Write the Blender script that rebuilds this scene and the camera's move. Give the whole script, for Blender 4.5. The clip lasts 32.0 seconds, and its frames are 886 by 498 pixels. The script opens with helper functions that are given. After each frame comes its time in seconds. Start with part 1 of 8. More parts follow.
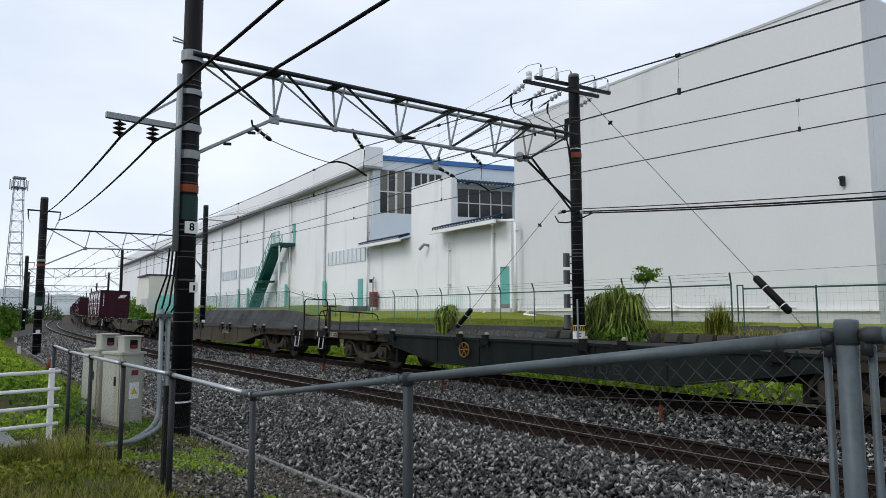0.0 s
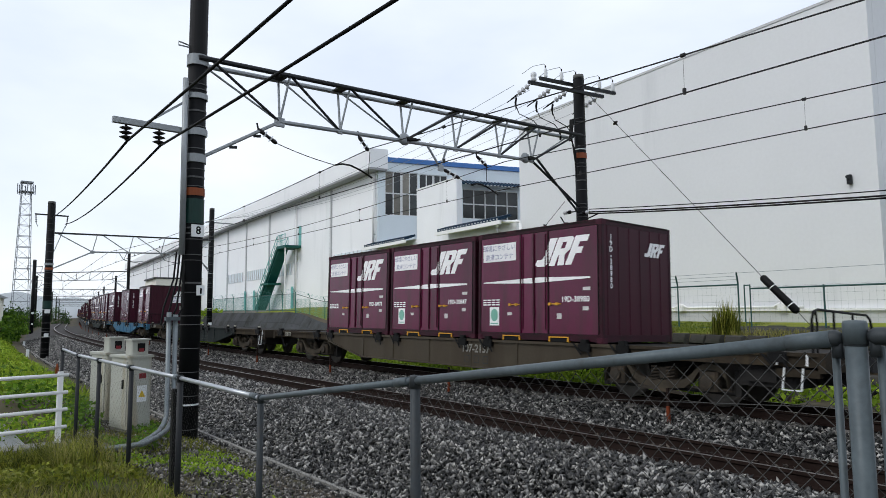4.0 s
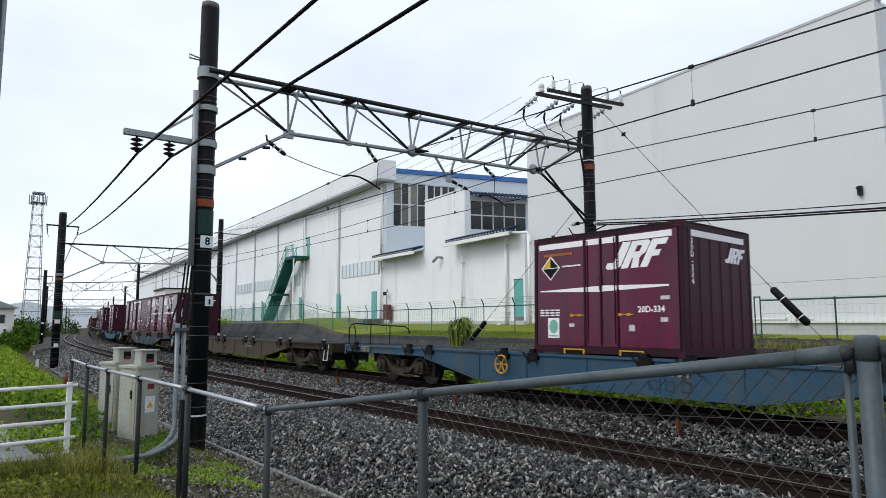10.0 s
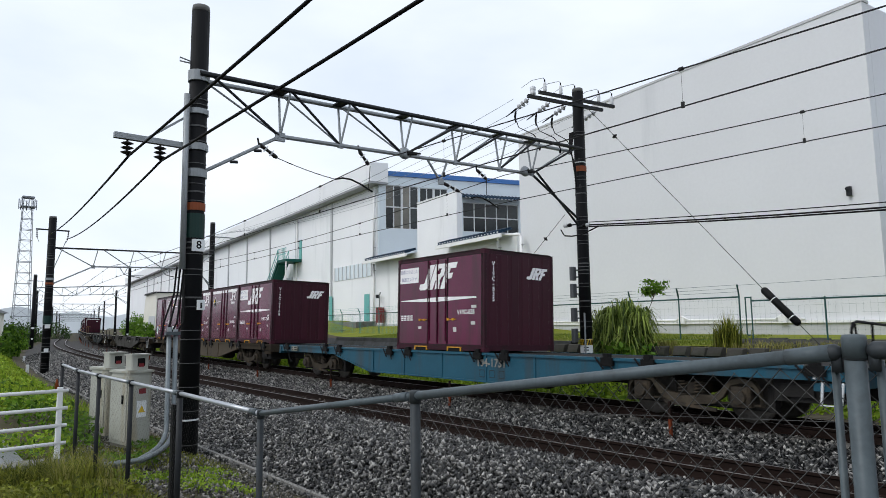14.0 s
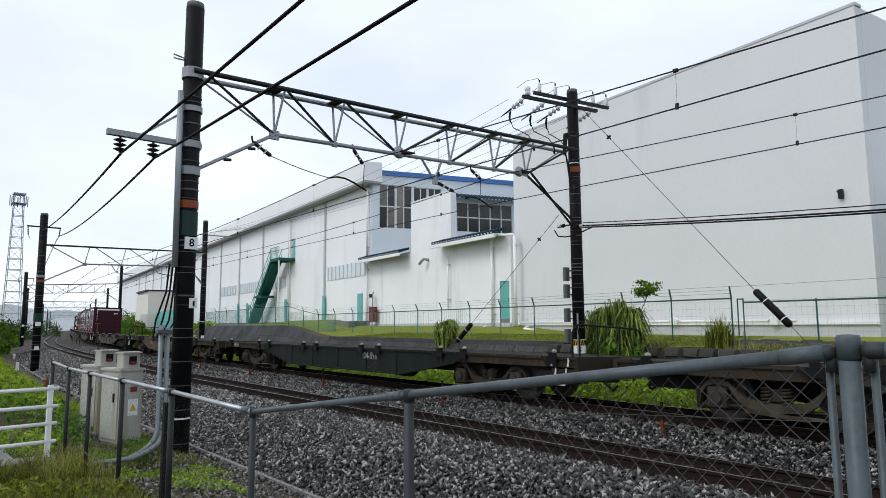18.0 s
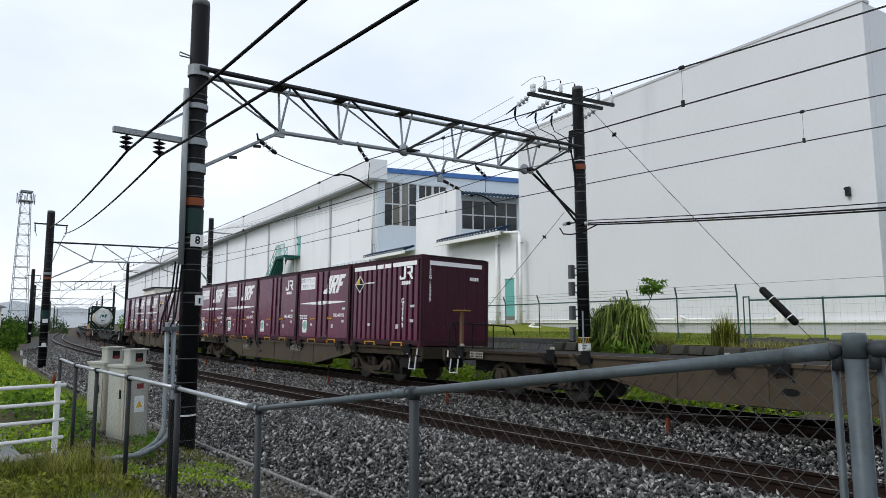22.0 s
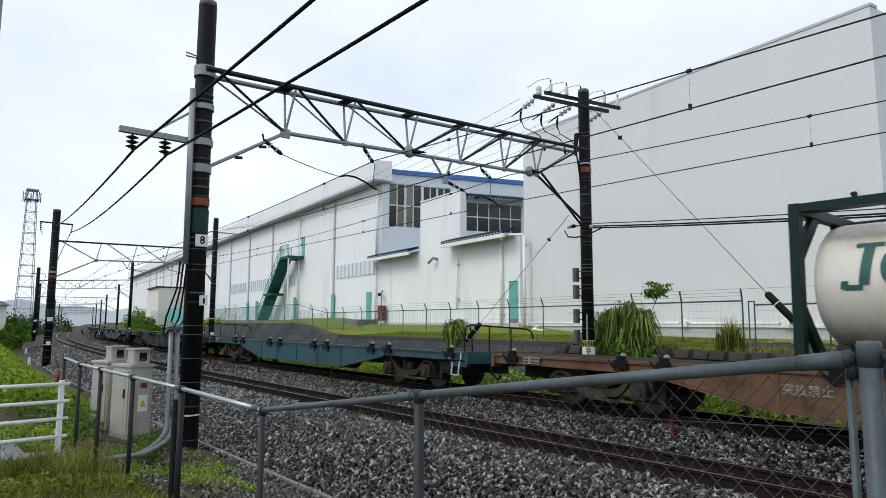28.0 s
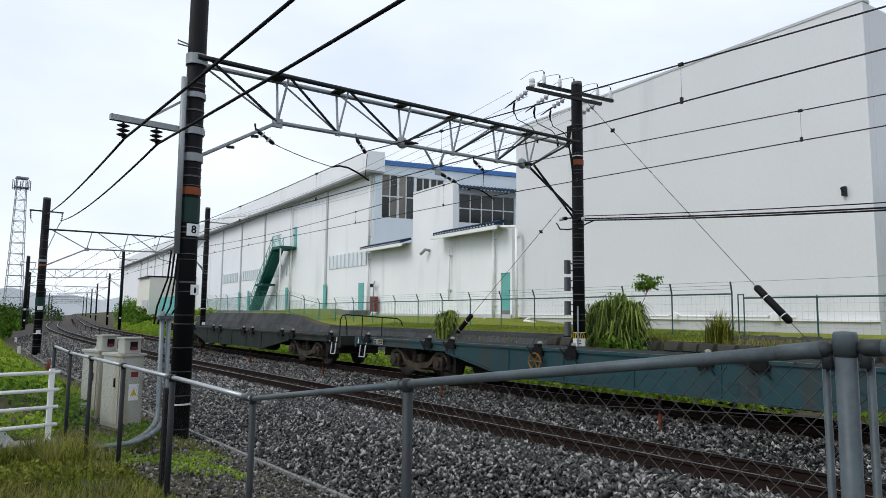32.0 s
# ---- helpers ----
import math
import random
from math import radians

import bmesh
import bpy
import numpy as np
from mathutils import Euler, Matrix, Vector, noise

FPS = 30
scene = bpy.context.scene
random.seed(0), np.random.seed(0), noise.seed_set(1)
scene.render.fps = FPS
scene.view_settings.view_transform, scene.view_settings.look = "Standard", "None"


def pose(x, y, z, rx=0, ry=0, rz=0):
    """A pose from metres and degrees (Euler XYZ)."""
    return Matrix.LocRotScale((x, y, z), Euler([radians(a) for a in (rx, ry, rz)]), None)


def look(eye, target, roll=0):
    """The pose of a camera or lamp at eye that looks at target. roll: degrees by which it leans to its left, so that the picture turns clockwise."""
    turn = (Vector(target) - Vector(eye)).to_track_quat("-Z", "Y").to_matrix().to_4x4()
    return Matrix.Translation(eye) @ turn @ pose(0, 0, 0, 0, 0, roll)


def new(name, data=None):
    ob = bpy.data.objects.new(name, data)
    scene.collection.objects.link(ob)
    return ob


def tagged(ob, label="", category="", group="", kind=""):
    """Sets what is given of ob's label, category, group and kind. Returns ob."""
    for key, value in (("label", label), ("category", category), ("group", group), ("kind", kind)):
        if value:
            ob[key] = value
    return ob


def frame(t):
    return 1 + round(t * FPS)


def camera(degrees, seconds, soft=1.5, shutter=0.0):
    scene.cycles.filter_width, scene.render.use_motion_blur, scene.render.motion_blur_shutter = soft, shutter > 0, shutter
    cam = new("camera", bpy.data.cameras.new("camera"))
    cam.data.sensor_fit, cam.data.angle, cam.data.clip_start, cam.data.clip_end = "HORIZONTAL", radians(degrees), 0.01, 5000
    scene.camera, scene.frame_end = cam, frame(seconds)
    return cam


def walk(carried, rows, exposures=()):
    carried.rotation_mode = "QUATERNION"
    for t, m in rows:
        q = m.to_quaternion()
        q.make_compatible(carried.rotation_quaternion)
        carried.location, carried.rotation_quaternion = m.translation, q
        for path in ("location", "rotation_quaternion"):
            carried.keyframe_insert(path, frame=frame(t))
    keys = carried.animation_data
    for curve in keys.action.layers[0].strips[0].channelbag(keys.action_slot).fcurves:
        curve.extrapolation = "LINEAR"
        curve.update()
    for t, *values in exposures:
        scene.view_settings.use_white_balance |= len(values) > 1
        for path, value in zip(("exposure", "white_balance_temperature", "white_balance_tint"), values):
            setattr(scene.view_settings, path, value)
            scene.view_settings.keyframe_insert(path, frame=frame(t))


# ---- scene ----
# The camera: held by hand at eye height, turning slightly; rows of seconds, heading, pitch, roll (degrees), and the drift of the hand to the right, ahead and up (metres)
EYE_Z = 1.704
SWAY = [
    (0, -49.792, 5.312, -0.116, 0.0039, 0.0060, -0.0077), (0.5, -49.732, 5.361, -0.071, 0.0005, 0.0028, -0.0060), (1, -49.720, 5.457, -0.382, 0.0033, 0.0075, -0.0084),
    (1.5, -49.882, 5.427, -0.399, 0.0009, 0.0032, -0.0071), (2, -50.055, 5.336, 0.092, -0.0033, 0.0101, -0.0072), (2.5, -49.998, 5.265, 0.069, -0.0052, 0.0052, -0.0046),
    (3, -49.983, 5.288, -0.094, -0.0013, 0.0042, -0.0016), (3.5, -50.083, 5.376, -0.364, 0.0017, 0.0003, -0.0024), (5.5, -50.793, 5.505, -0.346, -0.0065, 0.0051, -0.0021),
    (6, -50.847, 5.541, -0.574, -0.0015, 0.0016, 0.0007), (6.5, -50.872, 5.659, -0.866, 0.0034, -0.0043, -0.0021), (7, -51.005, 5.778, -1.249, 0.0087, -0.0013, -0.0003),
    (7.5, -51.090, 5.974, -1.386, 0.0170, -0.0034, -0.0014), (8, -51.313, 6.036, -1.036, 0.0138, -0.0001, 0.0015), (8.5, -51.451, 6.117, -0.710, 0.0067, 0.0013, 0.0006),
    (9, -51.377, 6.211, -0.442, -0.0001, -0.0016, 0.0051), (9.5, -51.209, 6.402, -0.153, -0.0027, 0.0041, -0.0016), (10, -50.968, 6.385, -0.285, 0.0008, 0.0009, 0.0040),
    (10.5, -50.747, 6.413, -0.381, 0.0018, 0.0006, 0.0024), (11, -50.576, 6.392, -0.623, 0.0031, 0.0005, -0.0008), (11.5, -50.516, 6.368, -0.630, 0.0055, -0.0034, -0.0004),
    (12, -50.510, 6.383, -0.685, 0.0078, -0.0023, 0.0005), (12.5, -50.512, 6.503, -0.590, 0.0068, 0.0045, -0.0012), (13, -50.504, 6.509, -0.700, 0.0042, -0.0043, 0.0026),
    (13.5, -50.417, 6.556, -0.588, 0.0034, -0.0016, 0.0014), (14, -50.319, 6.581, -0.657, 0.0057, -0.0052, 0.0038), (14.5, -50.148, 6.643, -0.635, 0.0040, -0.0014, 0.0019),
    (16.5, -50.020, 6.612, -0.262, -0.0052, 0.0045, 0.0010), (17, -49.943, 6.566, -0.116, -0.0095, 0.0011, 0.0002), (17.5, -49.779, 6.585, -0.157, -0.0077, 0.0014, -0.0001),
    (18, -49.746, 6.570, -0.334, -0.0009, 0.0025, -0.0016), (18.5, -49.738, 6.527, -0.454, 0.0015, -0.0010, -0.0018), (19, -49.793, 6.465, -0.506, 0.0041, -0.0049, -0.0015),
    (19.5, -49.867, 6.473, -0.498, 0.0024, -0.0019, -0.0007), (20, -49.918, 6.468, -0.488, 0.0029, -0.0039, -0.0017), (20.5, -49.920, 6.535, -0.481, 0.0066, -0.0055, -0.0016),
    (21, -49.877, 6.549, -0.598, 0.0078, -0.0095, -0.0021), (21.5, -50.009, 6.497, -0.590, 0.0053, 0.0006, -0.0021), (22, -50.190, 6.355, -0.251, -0.0014, -0.0012, -0.0012),
    (22.5, -50.314, 6.191, 0.004, -0.0033, 0.0021, -0.0005), (23, -50.375, 6.105, 0.038, -0.0052, -0.0027, 0.0093), (23.5, -50.353, 6.178, 0.057, -0.0032, -0.0059, 0.0094),
    (24, -50.409, 6.244, -0.159, -0.0042, 0.0002, 0.0086), (24.5, -50.569, 6.315, -0.047, -0.0070, 0.0044, 0.0090), (25, -50.641, 6.341, -0.132, -0.0067, -0.0039, 0.0084),
    (25.5, -50.682, 6.376, -0.093, -0.0007, -0.0142, 0.0122), (27.5, -50.566, 6.558, 0.123, -0.0002, -0.0039, -0.0004), (28, -50.539, 6.505, 0.261, -0.0139, 0.0201, 0.0054),
    (28.5, -50.612, 6.331, 0.577, -0.0098, 0.0037, -0.0009), (29, -50.636, 6.157, 0.727, -0.0138, 0.0015, -0.0028), (29.5, -50.540, 5.982, 0.677, -0.0109, 0.0046, -0.0026),
    (30, -50.449, 5.872, 0.446, -0.0042, -0.0009, -0.0015), (30.5, -50.353, 5.794, 0.382, -0.0038, -0.0019, -0.0021), (31, -50.346, 5.794, 0.397, -0.0034, -0.0003, -0.0022),
    (31.5, -50.235, 5.833, 0.516, 0.0015, -0.0063, -0.0029), (32, -49.888, 5.766, 0.613, 0.0018, -0.0069, -0.0023),
]


def held(heading, pitch, roll, right, ahead, up):
    a, c = radians(heading), radians(-50.3)
    e = Vector((right * math.cos(c) + ahead * math.sin(c), ahead * math.cos(c) - right * math.sin(c), EYE_Z + up))
    way = Vector((math.sin(a) * math.cos(radians(pitch)), math.cos(a) * math.cos(radians(pitch)), math.sin(radians(pitch))))
    return look(e, e + way, roll)


cam = camera(68.109, 32.0, 0.85, 0.06)
walk(cam, [(t, held(*row)) for t, *row in SWAY],
     [(0.0, 0.08), (3.5, 0.18), (8.0, 0.22), (32.0, 0.2)])

# ---- light: bright overcast sky with a very soft sun behind the clouds ----
world = bpy.data.worlds.new("overcast")
scene.world = world
world.use_nodes = True
wn, wl = world.node_tree.nodes, world.node_tree.links
wn.clear()
w_out = wn.new("ShaderNodeOutputWorld")
w_bg = wn.new("ShaderNodeBackground")
w_sky = wn.new("ShaderNodeTexSky")
w_sky.sky_type = "NISHITA"
w_sky.sun_disc = False
w_sky.sun_elevation = radians(58)
w_sky.sun_rotation = radians(200)
w_scale = wn.new("ShaderNodeMixRGB")
w_scale.blend_type = "MULTIPLY"
w_scale.inputs[0].default_value = 1.0
w_scale.inputs[2].default_value = (0.10, 0.10, 0.10, 1)
w_co = wn.new("ShaderNodeTexCoord")
w_map = wn.new("ShaderNodeMapping")
w_map.inputs["Scale"].default_value = (1.0, 1.0, 2.6)
w_noise = wn.new("ShaderNodeTexNoise")
w_noise.inputs["Scale"].default_value = 2.2
w_noise.inputs["Detail"].default_value = 6.0
w_noise.inputs["Roughness"].default_value = 0.48
w_ramp = wn.new("ShaderNodeValToRGB")
w_ramp.color_ramp.elements[0].position = 0.34
w_ramp.color_ramp.elements[0].color = (0.745, 0.825, 0.965, 1)
w_ramp.color_ramp.elements[1].position = 0.66
w_ramp.color_ramp.elements[1].color = (0.955, 1.012, 1.096, 1)
w_mix = wn.new("ShaderNodeMixRGB")
w_mix.inputs[0].default_value = 0.88
wl.new(w_co.outputs["Generated"], w_map.inputs["Vector"])
wl.new(w_map.outputs["Vector"], w_noise.inputs["Vector"])
wl.new(w_noise.outputs["Fac"], w_ramp.inputs["Fac"])
wl.new(w_sky.outputs["Color"], w_scale.inputs[1])
wl.new(w_scale.outputs["Color"], w_mix.inputs[1])
wl.new(w_ramp.outputs["Color"], w_mix.inputs[2])
wl.new(w_mix.outputs["Color"], w_bg.inputs["Color"])
w_bg.inputs["Strength"].default_value = 1.0
wl.new(w_bg.outputs["Background"], w_out.inputs["Surface"])
sun_data = bpy.data.lights.new("sun", "SUN")
sun_data.energy, sun_data.angle, sun_data.color = 1.1, radians(25), (1.0, 0.97, 0.93)
sun = new("sun", sun_data)
sun.matrix_world = look((-6, -16, 28), (0, 12, 0))

# ---- mesh building ----


class Shape:
    """Collects vertices and faces for one mesh."""

    def __init__(self):
        self.v, self.f = [], []

    def add(self, verts, faces):
        n = len(self.v)
        self.v += [tuple(p) for p in verts]
        self.f += [tuple(n + i for i in q) for q in faces]
        return self

    def box(self, x0, x1, y0, y1, z0, z1, bevel=0.0):
        if bevel:
            return self.prism([(x0 + bevel, y0), (x1 - bevel, y0), (x1, y0 + bevel), (x1, y1 - bevel), (x1 - bevel, y1),
                               (x0 + bevel, y1), (x0, y1 - bevel), (x0, y0 + bevel)], z0, z1)
        return self.add([(x, y, z) for z in (z0, z1) for y in (y0, y1) for x in (x0, x1)],
                        [(0, 2, 3, 1), (4, 5, 7, 6), (0, 1, 5, 4), (2, 6, 7, 3), (0, 4, 6, 2), (1, 3, 7, 5)])

    def prism(self, outline, a, b, axis="z"):
        """An outline in two axes, run from a to b along the third. x: outline is (y, z); y: (x, z); z: (x, y)."""
        n = len(outline)

        def at(p, c):
            return {"z": (p[0], p[1], c), "y": (p[0], c, p[1]), "x": (c, p[0], p[1])}[axis]
        area = sum(outline[i][0] * outline[(i + 1) % n][1] - outline[(i + 1) % n][0] * outline[i][1] for i in range(n))
        if (area < 0) != (axis == "y"):
            outline = list(reversed(outline))
        verts = [at(p, a) for p in outline] + [at(p, b) for p in outline]
        faces = [tuple(reversed(range(n))), tuple(range(n, 2 * n))]
        faces += [(i, (i + 1) % n, n + (i + 1) % n, n + i) for i in range(n)]
        return self.add(verts, faces)

    def rod(self, a, b, r, n=8, r2=None):
        return self.tube([a, b], [r, r if r2 is None else r2], n)

    def tube(self, path, r, n=8):
        path = [Vector(p) for p in path]
        rs = r if isinstance(r, (list, tuple)) else [r] * len(path)
        d0 = (path[1] - path[0]).normalized()
        side = d0.cross(Vector((0, 0, 1)))
        if side.length < 1e-3:
            side = Vector((1, 0, 0))
        side.normalize()
        verts, faces = [], []
        for i, p in enumerate(path):
            d = (path[min(i + 1, len(path) - 1)] - path[max(i - 1, 0)]).normalized()
            side = (side - d * side.dot(d)).normalized()
            up = d.cross(side)
            for k in range(n):
                a = 2 * math.pi * (k + 0.5) / n
                verts.append(p + (side * math.cos(a) + up * math.sin(a)) * rs[i])
        for i in range(len(path) - 1):
            for k in range(n):
                a, b = i * n + k, i * n + (k + 1) % n
                faces.append((a, b, b + n, a + n))
        m = (len(path) - 1) * n
        faces += [tuple(reversed(range(n))), tuple(range(m, m + n))]
        return self.add(verts, faces)

    def beam(self, a, b, w, h2):
        """A straight bar of rectangular section between two points."""
        a, b = Vector(a), Vector(b)
        d = (b - a).normalized()
        s = d.cross(Vector((0, 0, 1)))
        s = Vector((1, 0, 0)) if s.length < 1e-3 else s.normalized()
        u = s.cross(d)
        verts = [p + s * i * w / 2 + u * j * h2 / 2 for p in (a, b) for i, j in ((-1, -1), (1, -1), (1, 1), (-1, 1))]
        return self.add(verts, [(0, 1, 2, 3), (7, 6, 5, 4), (0, 4, 5, 1), (1, 5, 6, 2), (2, 6, 7, 3), (3, 7, 4, 0)])

    def lathe(self, profile, n=12, at=(0, 0, 0), axis="z"):
        verts, faces = [], []
        for r, z in profile:
            for k in range(n):
                a = 2 * math.pi * k / n
                p = (r * math.cos(a), r * math.sin(a), z)
                p = {"z": p, "y": (p[0], -p[2], p[1]), "x": (p[2], p[0], p[1])}[axis]
                verts.append((p[0] + at[0], p[1] + at[1], p[2] + at[2]))
        for i in range(len(profile) - 1):
            for k in range(n):
                a, b = i * n + k, i * n + (k + 1) % n
                faces.append((a, b, b + n, a + n))
        m = (len(profile) - 1) * n
        faces += [tuple(reversed(range(n))), tuple(range(m, m + n))]
        return self.add(verts, faces)

    def mesh(self, name, material, smooth=False):
        me = bpy.data.meshes.new(name)
        me.from_pydata(self.v, [], self.f)
        if material is not None:
            me.materials.append(material)
        if smooth:
            me.polygons.foreach_set("use_smooth", [len(f) == 4 for f in self.f])
        me.update()
        return me


def part(name, shape, material, parent, label="", smooth=False):
    """One mesh under a thing or a part. shape: a Shape or mesh data."""
    me = shape.mesh(name, material, smooth) if isinstance(shape, Shape) else shape
    ob = new(name, me)
    ob.parent = parent
    return tagged(ob, label)


def thing(name, label, category, m=None, group="", kind=""):
    ob = tagged(new(name), label, category, group, kind)
    ob.empty_display_size = 0.2
    if m is not None:
        ob.matrix_world = m
    return ob


def solid(name, shape, material, label, category, group="", kind="", smooth=False):
    me = shape.mesh(name, material, smooth) if isinstance(shape, Shape) else shape
    return tagged(new(name, me), label, category, group, kind)


def raw_mesh(name, verts, faces, material):
    """Mesh from numpy arrays; every face has the same number of corners."""
    me = bpy.data.meshes.new(name)
    n, k = faces.shape
    me.vertices.add(len(verts))
    me.vertices.foreach_set("co", np.asarray(verts, np.float32).ravel())
    me.loops.add(n * k)
    me.loops.foreach_set("vertex_index", faces.astype(np.int32).ravel())
    me.polygons.add(n)
    me.polygons.foreach_set("loop_start", np.arange(0, n * k, k, dtype=np.int32))
    me.polygons.foreach_set("loop_total", np.full(n, k, np.int32))
    me.materials.append(material)
    me.update(calc_edges=True)
    me.validate()
    return me


# ---- the line of the railway: two tracks on one wide curve ----
R_LINE, D_FAR, D_NEAR = 550.6, 11.934, 7.762
CANT_FAR, CANT_NEAR = 1.485, 4.9


S_END = -100.0         # where the curve ends and straight track begins


def line_xy(s, across):
    """Where a point lies that is s metres along the far track and so far across it."""
    a = np.maximum(s, S_END) / R_LINE
    r, more = R_LINE - across, np.minimum(s - S_END, 0.0)
    return r * np.sin(a) + more * np.cos(a), D_FAR + R_LINE - r * np.cos(a) + more * np.sin(a)


def on_line(s, across=0.0, z=0.0):
    """A point s metres along the far track, so far across it (away from the viewer), at height z."""
    x, y = line_xy(s, across)
    return Vector((float(x), float(y), z))


def track_pose(s, centre=0.0, cant=CANT_FAR):
    p = on_line(s, centre)
    return pose(p.x, p.y, 0, -cant, 0, math.degrees(max(s, S_END) / R_LINE))


def across_of(x, y):
    """How far a point lies across the far track, and how far along."""
    dx, dy = x, D_FAR + R_LINE - y
    o, s = R_LINE - np.hypot(dx, dy), np.arctan2(dx, dy) * R_LINE
    a = S_END / R_LINE
    px_, py_ = x - R_LINE * math.sin(a), y - (D_FAR + R_LINE - R_LINE * math.cos(a))
    run_on = px_ * math.cos(a) + py_ * math.sin(a)
    straight = (run_on < 0) & (x < 0)
    return np.where(straight, py_ * math.cos(a) - px_ * math.sin(a), o), np.where(straight, S_END + run_on, s)

# ---- materials ----


def mat(name, colour, rough=0.6, vary=0.25, scale=3.0, fine=40.0, bump=0.15, metal=0.0, second=None, second_amount=0.5,
        second_scale=1.2, streak=False, spec=0.3, bump_dist=0.01, object_vary=0.0):
    """A surface with grain at two scales; second: a colour of stains or wear in patches; streak: the patches run downwards."""
    m = bpy.data.materials.new(name)
    m.use_nodes = True
    n, l = m.node_tree.nodes, m.node_tree.links
    b = n["Principled BSDF"]
    b.inputs["Roughness"].default_value = rough
    b.inputs["Metallic"].default_value = metal
    b.inputs["Specular IOR Level"].default_value = spec
    co = n.new("ShaderNodeTexCoord")
    n1 = n.new("ShaderNodeTexNoise")
    n1.inputs["Scale"].default_value = scale
    n1.inputs["Detail"].default_value = 6
    n2 = n.new("ShaderNodeTexNoise")
    n2.inputs["Scale"].default_value = fine
    n2.inputs["Detail"].default_value = 3
    for x in (n1, n2):
        l.new(co.outputs["Object"], x.inputs["Vector"])
    add = n.new("ShaderNodeMath")
    add.operation = "ADD"
    half = n.new("ShaderNodeMath")
    half.operation = "MULTIPLY"
    half.inputs[1].default_value = 0.6
    l.new(n2.outputs["Fac"], half.inputs[0])
    l.new(n1.outputs["Fac"], add.inputs[0])
    l.new(half.outputs[0], add.inputs[1])
    rng = n.new("ShaderNodeMapRange")
    rng.inputs["From Min"].default_value, rng.inputs["From Max"].default_value = 0.4, 1.2
    rng.inputs["To Min"].default_value, rng.inputs["To Max"].default_value = 1 - vary, 1 + vary
    l.new(add.outputs[0], rng.inputs["Value"])
    last = rng.outputs[0]
    if object_vary:
        info = n.new("ShaderNodeObjectInfo")
        r2 = n.new("ShaderNodeMapRange")
        r2.inputs["To Min"].default_value, r2.inputs["To Max"].default_value = 1 - object_vary, 1 + object_vary
        l.new(info.outputs["Random"], r2.inputs["Value"])
        mu = n.new("ShaderNodeMath")
        mu.operation = "MULTIPLY"
        l.new(last, mu.inputs[0])
        l.new(r2.outputs[0], mu.inputs[1])
        last = mu.outputs[0]
    mix = n.new("ShaderNodeMixRGB")
    mix.blend_type = "MULTIPLY"
    mix.inputs[0].default_value = 1.0
    mix.inputs[1].default_value = (*colour, 1)
    l.new(last, mix.inputs[2])
    out = mix.outputs[0]
    if second is not None:
        mp = n.new("ShaderNodeMapping")
        mp.inputs["Scale"].default_value = (1, 1, 0.12) if streak else (1, 1, 1)
        n3 = n.new("ShaderNodeTexNoise")
        n3.inputs["Scale"].default_value = second_scale
        n3.inputs["Detail"].default_value = 8
        n3.inputs["Roughness"].default_value = 0.65
        l.new(co.outputs["Object"], mp.inputs["Vector"])
        l.new(mp.outputs[0], n3.inputs["Vector"])
        r3 = n.new("ShaderNodeMapRange")
        r3.inputs["From Min"].default_value = 0.62 - 0.3 * second_amount
        r3.inputs["From Max"].default_value = 0.82 - 0.3 * second_amount
        l.new(n3.outputs["Fac"], r3.inputs["Value"])
        mx = n.new("ShaderNodeMixRGB")
        mx.inputs[2].default_value = (*second, 1)
        l.new(r3.outputs[0], mx.inputs[0])
        l.new(out, mx.inputs[1])
        out = mx.outputs[0]
    l.new(out, b.inputs["Base Color"])
    if bump:
        bp = n.new("ShaderNodeBump")
        bp.inputs["Strength"].default_value = bump
        bp.inputs["Distance"].default_value = bump_dist
        l.new(add.outputs[0], bp.inputs["Height"])
        l.new(bp.outputs[0], b.inputs["Normal"])
    return m


